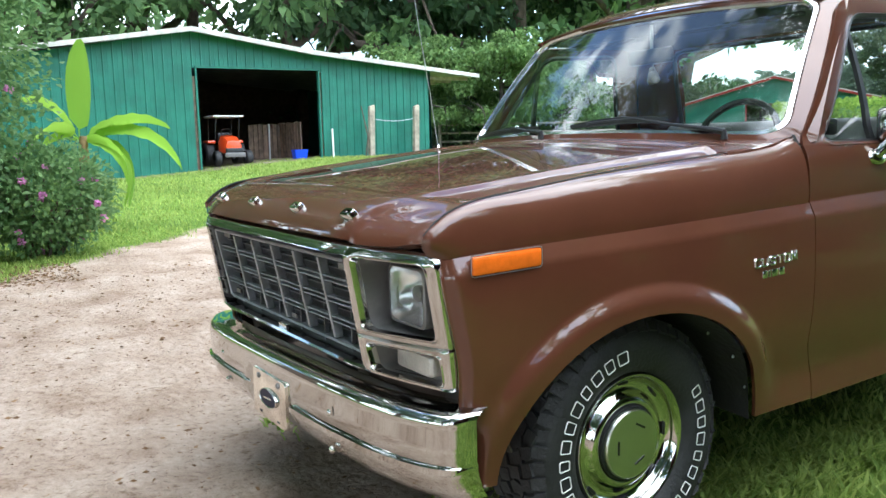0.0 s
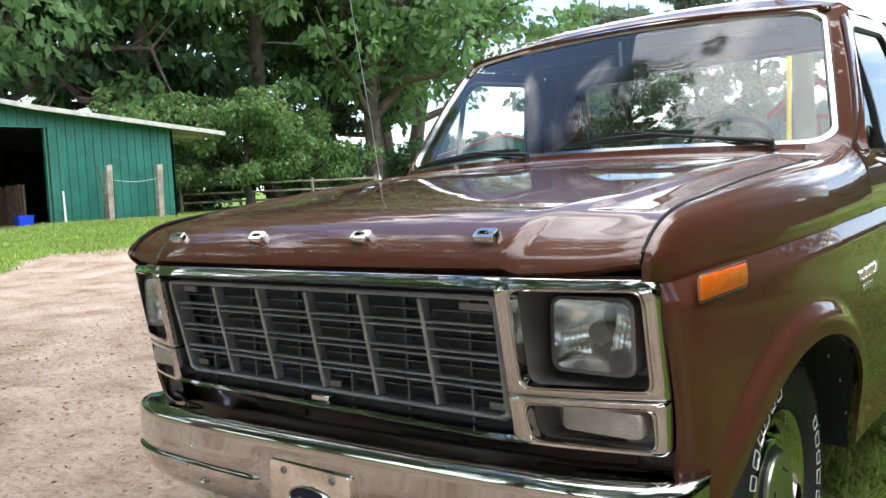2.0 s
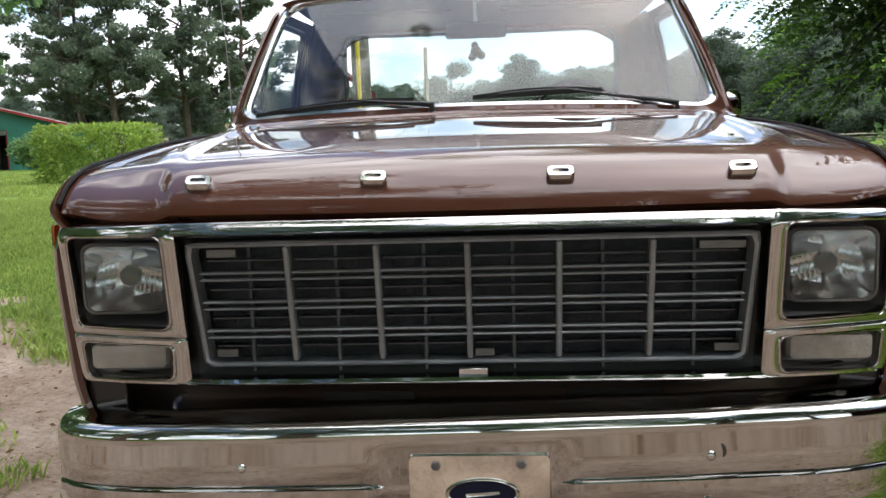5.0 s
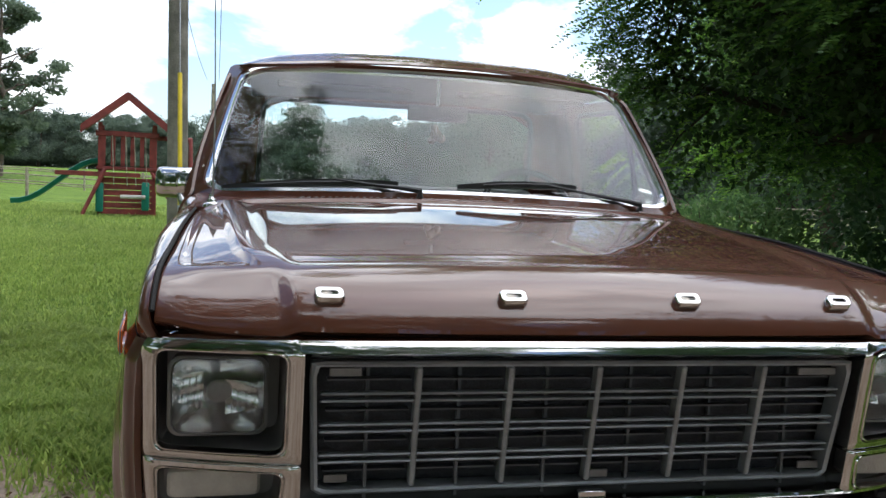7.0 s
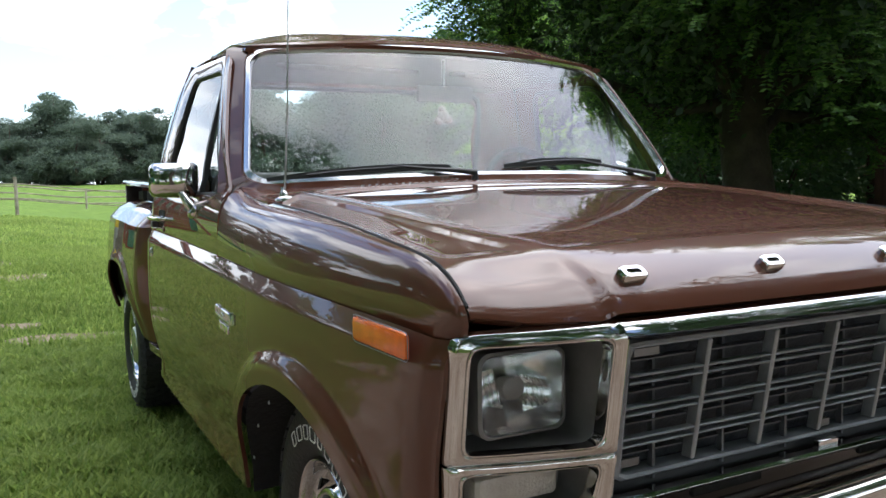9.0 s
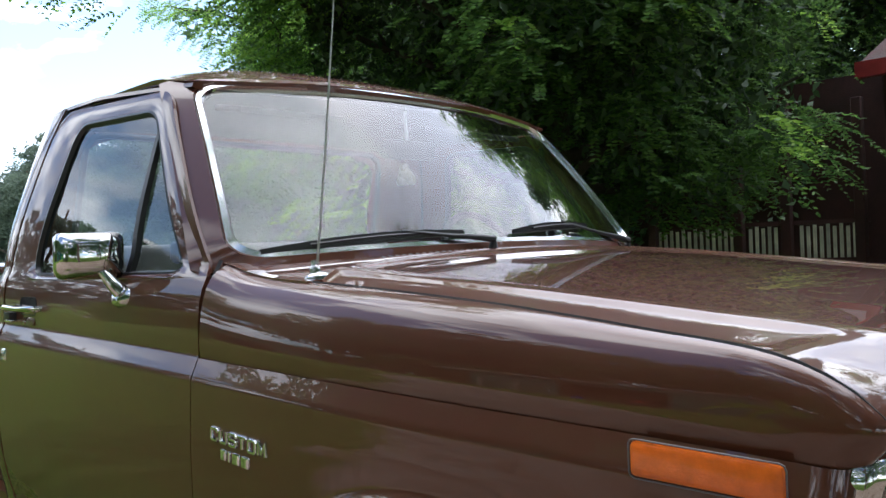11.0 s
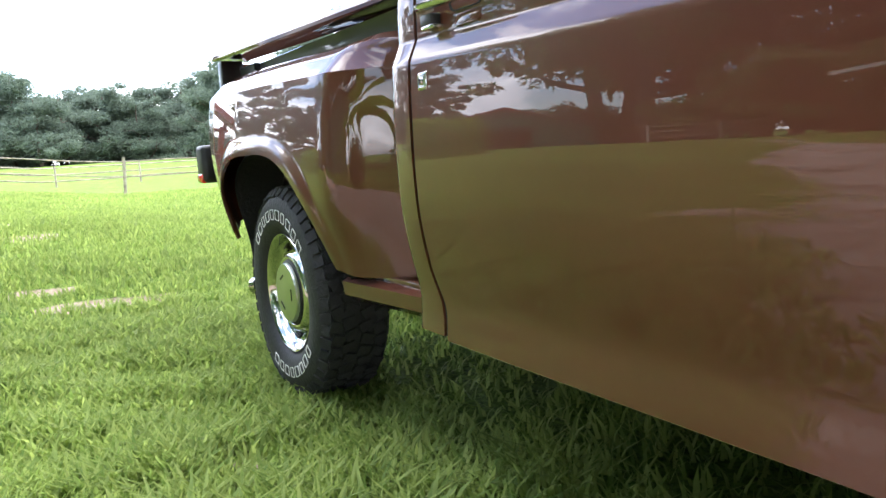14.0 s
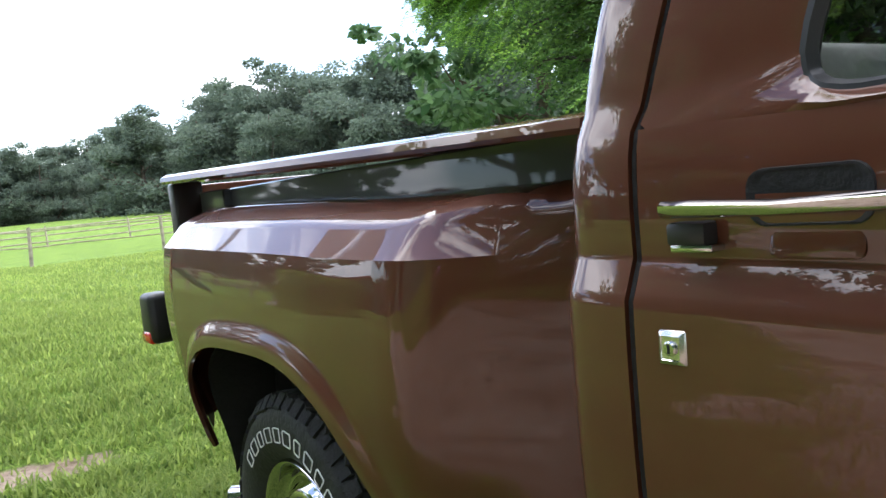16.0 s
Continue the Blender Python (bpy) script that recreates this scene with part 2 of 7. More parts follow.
M["red_wood"] = material("red_stained_wood", (0.20, 0.035, 0.028), 0.7, vary=0.25, scale=6, bump=0.4, bump_scale=30, rand=0.15)
M["dirt"] = material("barn_dirt", (0.16, 0.125, 0.09), 0.95, vary=0.3, scale=2, bump=0.5)
M["orange"] = material("orange_paint", (0.80, 0.075, 0.012), 0.32, coat=0.6, vary=0.08)
M["blue_tub"] = material("blue_plastic", (0.01, 0.06, 0.62), 0.4, vary=0.08)
M["pvc"] = material("white_pipe", (0.75, 0.74, 0.70), 0.5, vary=0.08)
M["yellow"] = material("yellow_plastic", (0.80, 0.58, 0.03), 0.45, vary=0.08, scale=5)
M["teal_plastic"] = material("green_plastic", (0.01, 0.17, 0.12), 0.4, vary=0.1)
M["steel"] = material("galvanised_steel", (0.45, 0.46, 0.47), 0.4, 0.9, vary=0.15, scale=20)
M["red_trim"] = material("red_trim_paint", (0.28, 0.02, 0.02), 0.6, vary=0.15)
M["stone"] = material("cast_stone", (0.42, 0.37, 0.30), 0.9, vary=0.25, scale=6, bump=0.5)
M["house_dark"] = material("dark_red_siding", (0.045, 0.014, 0.012), 0.8, vary=0.3, scale=3, bump=0.3)
M["picket"] = material("pale_pickets", (0.62, 0.58, 0.48), 0.8, vary=0.25, scale=5, rand=0.2)
M["pink"] = leaf_material("pink_petals", (0.62, 0.20, 0.50), (0.82, 0.42, 0.70), 0.3)
M["banana"] = leaf_material("banana_leaf", (0.20, 0.38, 0.04), (0.36, 0.54, 0.08), 0.6, 0.4)
M["banana_stem"] = material("banana_stem", (0.24, 0.16, 0.07), 0.8, vary=0.4, scale=6, bump=0.4)
M["crumb"] = leaf_material("soil_crumbs", (0.045, 0.032, 0.024), (0.20, 0.15, 0.115), 0.0, 0.95)
M["litter"] = leaf_material("dry_litter", (0.10, 0.055, 0.028), (0.28, 0.17, 0.09), 0.05, 0.9)


# ---- mesh helpers ----
RIMS = {}


def part(name, bm, mat, parent=None, label="", smooth=40.0, solid=0.0, offset=-1.0):
    """Links a bmesh (or a mesh) as one mesh object under a thing or a part."""
    if isinstance(bm, bmesh.types.BMesh):
        me = bpy.data.meshes.new(name)
        bm.to_mesh(me)
        bm.free()
    else:
        me = bm
    if mat is not None and not me.materials:
        me.materials.append(M[mat] if isinstance(mat, str) else mat)
    if smooth:
        me.polygons.foreach_set("use_smooth", [True] * len(me.polygons))
        me.set_sharp_from_angle(angle=radians(smooth))
    ob = new(name, me)
    ob.parent = parent
    if label:
        ob["label"] = label
    if solid:
        md = ob.modifiers.new("thickness", "SOLIDIFY")
        md.thickness, md.offset = solid, offset
        RIMS[me.name] = smooth
    return ob


def thing(name, label, category, at=(0, 0, 0), group="", kind="", turn=0.0):
    ob = new(name)
    ob.matrix_world = pose(*at, 0, 0, turn)
    return tagged(ob, label, category, group, kind)


def box(bm, lo, hi, bevel=0.0, seg=1, m=None):
    """An upright block between two corners, with rounded edges."""
    lo, hi = Vector(lo), Vector(hi)
    mat = Matrix.Translation((lo + hi) / 2) @ Matrix.Diagonal((*(hi - lo), 1))
    g = bmesh.ops.create_cube(bm, size=1.0, matrix=mat)
    vs = g["verts"]
    if bevel:
        es = list({e for v in vs for e in v.link_edges})
        r = bmesh.ops.bevel(bm, geom=es, offset=bevel, segments=seg, affect="EDGES", profile=0.5)
        vs = list({v for f in r["faces"] for v in f.verts} | {v for v in vs if v.is_valid})
    if m is not None:
        bmesh.ops.transform(bm, matrix=m, verts=[v for v in vs if v.is_valid])
    return bm


def boxbm(lo, hi, bevel=0.0, seg=1, m=None):
    return box(bmesh.new(), lo, hi, bevel, seg, m)


def sheet(bm, rows, close_u=False, close_v=False, flip=False):
    """A skin over rows of points."""
    vs = [[bm.verts.new(p) for p in row] for row in rows]
    nu, nv = len(vs), len(vs[0])
    for i in range(nu if close_u else nu - 1):
        for j in range(nv if close_v else nv - 1):
            q = [vs[i][j], vs[(i + 1) % nu][j], vs[(i + 1) % nu][(j + 1) % nv], vs[i][(j + 1) % nv]]
            if len(set(q)) == 4:
                bm.faces.new(q[::-1] if flip else q)
    return vs


def tube(bm, pts, r, n=8, caps=True):
    """A round bar along points; r is one radius or one for each point."""
    pts = [Vector(p) for p in pts]
    rs = r if isinstance(r, (list, tuple)) else [r] * len(pts)
    rows, up = [], None
    for i, p in enumerate(pts):
        d = (pts[min(i + 1, len(pts) - 1)] - pts[max(i - 1, 0)]).normalized()
        if up is None:
            up = d.orthogonal().normalized()
        up = (up - d * up.dot(d)).normalized()
        side = d.cross(up)
        rows.append([p + rs[i] * (math.cos(a) * up + math.sin(a) * side) for a in (2 * math.pi * k / n for k in range(n))])
    vs = sheet(bm, rows, close_v=True)
    if caps:
        bm.faces.new(vs[0][::-1])
        bm.faces.new(vs[-1])
    return bm


def lathe(bm, profile, n=48, m=None):
    """Turns (radius, height) about z."""
    rows = [[(r * math.cos(a), r * math.sin(a), h) for a in (2 * math.pi * k / n for k in range(n))] for r, h in profile]
    vs = sheet(bm, rows, close_v=True)
    if m is not None:
        bmesh.ops.transform(bm, matrix=m, verts=[v for row in vs for v in row])
    return bm


def rrect(w, h, r, n=5, cx=0.0, cy=0.0):
    """A rounded rectangle as points, counter-clockwise."""
    out = []
    for sx, sy, a0 in ((1, 1, 0), (-1, 1, 90), (-1, -1, 180), (1, -1, 270)):
        for k in range(n + 1):
            a = radians(a0 + 90 * k / n)
            out.append((cx + sx * (w / 2 - r) + r * math.cos(a), cy + sy * (h / 2 - r) + r * math.sin(a)))
    return out


def curve(table, t):
    """A smooth line through (t, value) pairs."""
    n = len(table)
    if t <= table[0][0]:
        return table[0][1]
    if t >= table[-1][0]:
        return table[-1][1]
    i = max(k for k in range(n - 1) if table[k][0] <= t)
    (t0, a), (t1, b) = table[i], table[i + 1]
    d = (b - a) / (t1 - t0)
    def slope(k):
        if k <= 0 or k >= n - 1:
            return d
        d0 = (table[k][1] - table[k - 1][1]) / (table[k][0] - table[k - 1][0])
        d1 = (table[k + 1][1] - table[k][1]) / (table[k + 1][0] - table[k][0])
        return 0 if d0 * d1 <= 0 else 2 * d0 * d1 / (d0 + d1)
    h, u = t1 - t0, (t - t0) / (t1 - t0)
    m0, m1 = slope(i), slope(i + 1)
    return (2 * u**3 - 3 * u**2 + 1) * a + (u**3 - 2 * u**2 + u) * h * m0 + (3 * u**2 - 2 * u**3) * b + (u**3 - u**2) * h * m1


def smooth01(a, b, v):
    u = min(1.0, max(0.0, (v - a) / (b - a)))
    return u * u * (3 - 2 * u)


def lerp(a, b, u):
    return a + (b - a) * u


# ---- ground ----
def terrain(x, y):
    """Height of the lawn, shaped to fit the camera's view: near level under the pickup with a slight dip at its front,
    rising gently to the barn, the hedge and the far pasture.
    """
    sm = lambda a, b, v: (lambda u: u * u * (3 - 2 * u))(np.clip((v - a) / (b - a), 0, 1))  # noqa: E731
    h = 0.42 * sm(3.5, 11, y) * (1 - sm(-2, 3, x)) + 0.26 * sm(6, 18, -x)
    h = h + 2.2 * sm(45, 125, y)
    far = sm(6, 20, np.hypot(x, y - 2))
    h = h + far * 0.05 * np.sin(x * 0.31 + 1.3) * np.sin(y * 0.27) + 0.012 * np.sin(x * 1.9 + y * 0.7) * np.sin(y * 1.6 - x * 0.4 + 2)
    h = h - 0.02 * (1 - sm(0.4, 1.6, y)) * sm(-3, -1.5, y) * (1 - sm(1.5, 3.0, np.abs(x)))
    return h


def wobble(x, y):
    return 0.35 * np.sin(x * 0.9 + 0.6) + 0.28 * np.sin(y * 1.35 + x * 0.55) + 0.16 * np.sin(2.9 * x - 2.1 * y + 1.1) + 0.09 * np.sin(6.3 * x + 4.7 * y)


def sandy(x, y):
    """1 on the sandy drive and the bare patches of the lawn, 0 on grass."""
    sm = lambda a, b, v: (lambda u: u * u * (3 - 2 * u))(np.clip((v - a) / (b - a), 0, 1))  # noqa: E731
    d = (x + 3) * 0.6 + (y + 1.5) * 0.8 + 0.5 * wobble(x, y)
    along = -0.8 * (x + 3) + 0.6 * (y + 1.5)
    out = sm(-1.75, -1.1, d + 2.2 * sm(-4.5, -1.5, x)) * (1 - sm(2.8, 3.9, d - 0.3 * sm(0.95, 1.55, -y) * sm(-1.6, -0.6, x) - 0.12 * sm(-6, -4, x) * (1 - sm(-2.3, -1.4, x)))) * (1 - sm(12.4, 14.6, along + 0.8 * wobble(x, y)))
    # a thin worn track goes on towards the far shed
    for (ax, ay), (bx, by) in (((-8.6, 4.2), (-10.6, 6.4)), ((-10.6, 6.4), (-15.0, 12.9)), ((-15.0, 12.9), (-23.0, 21.0))):
        u = np.clip(((x - ax) * (bx - ax) + (y - ay) * (by - ay)) / ((bx - ax) ** 2 + (by - ay) ** 2), 0, 1)
        q = np.hypot(x - ax - u * (bx - ax), y - ay - u * (by - ay)) + 0.35 * wobble(1.5 * x, 1.5 * y)
        out = np.maximum(out, 0.75 * (1 - sm(0.20, 0.75, q)))
    for px, py, rx, ry in ((-1.28, 5.50, 0.42, 0.17), (-0.98, 5.45, 0.24, 0.13), (-1.54, 6.0, 0.26, 0.14), (-1.47, 8.45, 0.36, 0.26), (-2.2, 1.7, 0.25, 0.14), (-3.5, 2.8, 0.45, 0.5), (-4.2, 3.75, 0.55, 0.6), (-2.35, 1.15, 0.20, 0.14), (-2.75, 1.5, 0.3, 0.16), (-1.9, 9.6, 0.45, 0.22),
                           (-1.25, 2.5, 0.10, 0.08), (-1.5, 1.55, 0.10, 0.09), (-23.5, 14.2, 1.3, 0.5)):
        q = ((x - px) / rx) ** 2 + ((y - py) / ry) ** 2 + 0.8 * wobble(3 * x, 3 * y)
        out = np.maximum(out, 0.70 * (1 - sm(0.6, 1.4, q)))
    # tufts left standing on the sand
    for px, py, r in ((-1.38, 0.02, 0.17), (-1.15, -0.22, 0.12), (-0.9, -0.35, 0.14), (-2.1, 0.75, 0.2), (-2.3, 0.9, 0.22), (-1.75, 0.45, 0.15)):
        out = out * (1 - 0.30 * (1 - sm(0.5, 1.5, np.hypot(x - px, y - py) / r + 0.8 * wobble(4 * x, 4 * y))))
    return out


def axis(near0, near1, step, far0, far1):
    out = list(np.arange(near0, near1, step))
    v, s = near1, step
    while v < far1:
        out.append(v)
        s *= 1.09
        v += s
    out.append(far1)
    v, s = near0, step
    while v > far0:
        s *= 1.09
        v -= s
        out.insert(0, max(v, far0))
    return np.array(out)


gx, gy = axis(-6.0, 4.0, 0.085, -900, 900), axis(-4.0, 9.0, 0.085, -900, 1600)
GX, GY = np.meshgrid(gx, gy, indexing="ij")
nx, ny = GX.shape
SAND = sandy(GX, GY)
GZ = terrain(GX, GY)
rut = np.sin(GX * 7.1 + GY * 3.3) * np.sin(GY * 8.7 - GX * 2.2) + 0.6 * np.sin(GX * 15 - GY * 11) * np.sin(GX * 5 + GY * 17)
GZ = GZ - 0.012 * SAND + 0.016 * SAND * rut
me = bpy.data.meshes.new("ground")
idx = np.arange(nx * ny).reshape(nx, ny)
quads = np.stack([idx[:-1, :-1], idx[1:, :-1], idx[1:, 1:], idx[:-1, 1:]], -1).reshape(-1, 4)
me.from_pydata(np.stack([GX, GY, GZ], -1).reshape(-1, 3).tolist(), [], quads.tolist())
me.attributes.new("sand", "FLOAT", "POINT").data.foreach_set("value", SAND.ravel().astype(np.float32))

gm = bpy.data.materials.new("ground")
gm.use_nodes = True
n, l = gm.node_tree.nodes, gm.node_tree.links
bs = n["Principled BSDF"]
bs.inputs["Roughness"].default_value = 0.95
bs.inputs["Specular IOR Level"].default_value = 0.15
co = n.new("ShaderNodeTexCoord")


def noise_node(scale, detail=5, rough=0.6):
    t = n.new("ShaderNodeTexNoise")
    t.inputs["Scale"].default_value, t.inputs["Detail"].default_value, t.inputs["Roughness"].default_value = scale, detail, rough
    l.new(co.outputs["Object"], t.inputs["Vector"])
    return t


def ramp_node(src, stops):
    r = n.new("ShaderNodeValToRGB")
    while len(r.color_ramp.elements) < len(stops):
        r.color_ramp.elements.new(0.5)
    for e, (p, c) in zip(r.color_ramp.elements, stops):
        e.position, e.color = p, (*c, 1)
    l.new(src, r.inputs["Fac"])
    return r


def mix_node(fac, a, b, mode="MIX"):
    x = n.new("ShaderNodeMixRGB")
    x.blend_type = mode
    if isinstance(fac, float):
        x.inputs["Fac"].default_value = fac
    else:
        l.new(fac, x.inputs["Fac"])
    l.new(a, x.inputs["Color1"])
    l.new(b, x.inputs["Color2"])
    return x


turf = ramp_node(noise_node(0.9, 6).outputs["Fac"], [(0.32, (0.115, 0.195, 0.028)), (0.55, (0.190, 0.295, 0.045)), (0.75, (0.270, 0.355, 0.070))])
turf2 = ramp_node(noise_node(45, 4).outputs["Fac"], [(0.3, (0.30, 0.30, 0.28)), (0.7, (1.1, 1.1, 1.1))])
turf = mix_node(1.0, turf.outputs["Color"], turf2.outputs["Color"], "MULTIPLY")
soil = ramp_node(noise_node(1.6, 7).outputs["Fac"], [(0.30, (0.245, 0.172, 0.122)), (0.48, (0.385, 0.298, 0.234)), (0.70, (0.500, 0.410, 0.338))])
soil2 = ramp_node(noise_node(26, 6, 0.7).outputs["Fac"], [(0.30, (0.38, 0.31, 0.26)), (0.43, (0.86, 0.83, 0.80)), (0.8, (1.25, 1.25, 1.25))])
soil = mix_node(1.0, soil.outputs["Color"], soil2.outputs["Color"], "MULTIPLY")
at = n.new("ShaderNodeAttribute")
at.attribute_name = "sand"
edge = n.new("ShaderNodeMath")
edge.operation = "ADD"
ed2 = n.new("ShaderNodeMath")
ed2.operation = "MULTIPLY_ADD"
ed2.inputs[1].default_value, ed2.inputs[2].default_value = 0.9, -0.45
l.new(noise_node(5.5, 6, 0.7).outputs["Fac"], ed2.inputs[0])
l.new(at.outputs["Fac"], edge.inputs[0])
l.new(ed2.outputs["Value"], edge.inputs[1])
mask = ramp_node(edge.outputs["Value"], [(0.36, (0, 0, 0)), (0.60, (1, 1, 1))])
both = mix_node(mask.outputs["Color"], turf.outputs["Color"], soil.outputs["Color"])
l.new(both.outputs["Color"], bs.inputs["Base Color"])
bp = n.new("ShaderNodeBump")
bp.inputs["Strength"].default_value, bp.inputs["Distance"].default_value = 1.0, 0.045
l.new(noise_node(19, 8, 0.65).outputs["Fac"], bp.inputs["Height"])
l.new(bp.outputs["Normal"], bs.inputs["Normal"])
ground = part("ground", me, gm, smooth=180)
tagged(ground, "mown lawn with a pale sandy drive running across it", "ground", kind="structure")


def blades(name, count, region, seed, hgt=(0.035, 0.085), wid=0.0042, lean=0.6, keep=None):
    """Grass as bent blades of three faces each, thin on the sand."""
    rng = np.random.default_rng(seed)
    x0, x1, y0, y1 = region
    x, y = rng.uniform(x0, x1, count), rng.uniform(y0, y1, count)
    k = rng.uniform(0, 1, count) > sandy(x, y) * 1.06 + 0.02
    clump = 0.5 + 0.5 * np.sin(x * 5.1 + 2 * np.sin(y * 3.7)) * np.sin(y * 6.3 + 1.5 * np.sin(x * 4.1))
    k &= rng.uniform(0, 1, count) < 0.55 + 0.45 * clump
    if keep is not None:
        k &= keep(x, y, rng)
    x, y, clump = x[k], y[k], clump[k]
    c = len(x)
    z = terrain(x, y) - 0.006
    h = rng.uniform(*hgt, c) * (0.65 + 0.6 * clump)
    a, tip = rng.uniform(0, 2 * np.pi, c), rng.uniform(0.15, lean, c) * h * 1.6
    w = wid * rng.uniform(0.7, 1.4, c)
    ux, uy = np.cos(a), np.sin(a)
    px, py = -uy, ux
    P = np.empty((c, 5, 3))
    for j, (f, ww) in enumerate(((0, 1), (0, -1), (0.55, 0.8), (0.55, -0.8), (1, 0))):
        P[:, j, 0] = x + ux * tip * f**2 + px * w * ww
        P[:, j, 1] = y + uy * tip * f**2 + py * w * ww
        P[:, j, 2] = z + h * f * (1 - 0.18 * f)
    base = (np.arange(c) * 5)[:, None]
    m = bpy.data.meshes.new(name)
    m.vertices.add(c * 5)
    m.vertices.foreach_set("co", P.ravel())
    loops = np.concatenate([base + [0, 1, 3, 2], base + [2, 3, 4]], 1).ravel()
    m.loops.add(len(loops))
    m.loops.foreach_set("vertex_index", loops)
    starts = (np.arange(c) * 7)[:, None] + [0, 4]
    m.polygons.add(c * 2)
    m.polygons.foreach_set("loop_start", starts.ravel())
    m.update(calc_edges=True)
    ob = part(name, m, "grass", smooth=0)
    return tagged(ob, "short green lawn grass in uneven tufts", "grass", kind="stuff")


# ---- the pickup ----
truck = thing("pickup_truck", "brown metallic stepside pickup truck with chrome bumper and grey grille", "truck")

BAND_TOP = [(-0.62, 0.966), (-0.35, 0.982), (0.72, 1.023), (1.9, 1.053), (2.10, 1.056)]
LOW = [(0, 0.9395), (0.07, 0.9365), (0.142, 0.9335), (0.155, 0.934), (0.21, 0.9395), (0.30, 0.952), (0.45, 0.9675), (0.56, 0.9725), (0.69, 0.9738), (0.858, 0.9718), (1, 0.9675)]
UPPER = [(0, 0.946), (0.05, 0.945), (0.12, 0.939), (0.165, 0.924), (0.20, 0.896)]
SILL = 0.385


def taper(y):
    return -0.075 * max(0.0, (0.3 - y) / 0.92) ** 1.6


def body_side(y, z):
    """Half-width of the body: tucked in at the sill, full at the waist, with a bright slanted band below the shoulder."""
    c1 = curve(BAND_TOP, y)
    c2 = c1 - 0.047
    if z <= c2:
        x = curve(LOW, (z - SILL) / (c2 - SILL))
    elif z <= c1:
        x = lerp(0.9675, 0.946, (z - c2) / 0.047)
    else:
        x = curve(UPPER, z - c1)
    return x + taper(y)


def side_rows(y, top, bottom, count):
    """Heights from top to bottom with close pairs at the two creases."""
    c1 = curve(BAND_TOP, y)
    c2 = c1 - 0.047
    up = [lerp(top, c1 + 0.006, k / 6) for k in range(7)]
    mid = [c1, c1 - 0.006, c2 + 0.008, c2, c2 - 0.008]
    low = [lerp(c2 - 0.02, bottom, k / (count - 1)) for k in range(count)]
    return up + mid + low


GAP = [(-0.650, 0.975), (-0.639, 1.003), (-0.624, 1.021), (-0.583, 1.052), (-0.532, 1.074), (-0.476, 1.087), (-0.335, 1.104), (-0.212, 1.119), (-0.043, 1.137), (0.192, 1.156), (0.412, 1.171), (0.53, 1.179), (0.633, 1.193), (0.72, 1.215)]
GAP_X = [(-0.65, 0.855), (-0.3, 0.858), (0.1, 0.864), (0.72, 0.868)]


ARCH = 0.008


def arch_front(y):
    q = 1 - ((y - ARCH) / 0.472) ** 2
    return 0.36 + 0.408 * math.sqrt(q) if q > 0 else 0.0


def seam_shift(z):
    return 0.055 * smooth01(0.60, 0.44, z)


def fender_point(y0, z):
    x = body_side(y0, z)
    e = math.sqrt(((y0 - ARCH) / 0.472) ** 2 + ((z - 0.36) / 0.408) ** 2) - 1
    d = e * 0.44
    if z > 0.36 or abs(y0) < 0.55:
        x += 0.023 * (1 - smooth01(0.036, 0.092, d)) * smooth01(0.36, 0.50, z)
    return x


def front_fender(s):
    bm = bmesh.new()
    ys = sorted(set([round(v, 4) for v in [-0.648, -0.641, -0.633, -0.624, -0.612, -0.60, -0.585, -0.565, -0.54, -0.51, -0.485] + [ARCH - 0.472 * math.cos(math.pi * k / 40) for k in range(41)] + list(np.linspace(0.47, 0.7165, 9))]))
    rows = []
    for y0 in ys:
        yc = curve(BAND_TOP, y0)
        gz, gx_ = curve(GAP, y0), curve(GAP_X, y0)
        xc = 0.946 + taper(y0)
        pts = []
        # a top that falls outward from the hood gap, then rolls over into the side
        back = smooth01(0.35, 0.70, y0)
        px, pz = lerp(gx_, xc, lerp(0.93, 0.96, back)), lerp(gz, yc, lerp(0.05, 0.04, back))
        for k in range(17):
            a = k / 16
            b0, b1, b2 = (1 - a) ** 2, 2.2 * a * (1 - a), a * a
            pts.append(((b0 * gx_ + b1 * px + b2 * xc) / (b0 + b1 + b2), (b0 * gz + b1 * pz + b2 * yc) / (b0 + b1 + b2)))
        zb = max(0.375, arch_front(y0))
        for z in side_rows(y0, yc, zb, 24)[7:]:
            pts.append((fender_point(y0, z), z))
        row = []
        for x, z in pts:
            y = y0
            f = 1 - smooth01(-0.648, -0.45, y0)
            y += 0.043 * (1 - smooth01(-0.648, -0.50, y0)) * smooth01(1.015, 0.966, z)
            y += f * (0.045 * smooth01(0.97, 0.64, z) + 0.03 * smooth01(0.64, 0.42, z))
            x -= 0.020 * (1 - smooth01(-0.648, -0.605, y0)) * smooth01(1.02, 0.95, z)
            y += smooth01(0.45, 0.715, y0) * seam_shift(z)
            row.append((s * x, y, z))
        rows.append(row)
    sheet(bm, rows, flip=s < 0)
    return part("front_fender", bm, "paint", truck, smooth=50, solid=0.012)


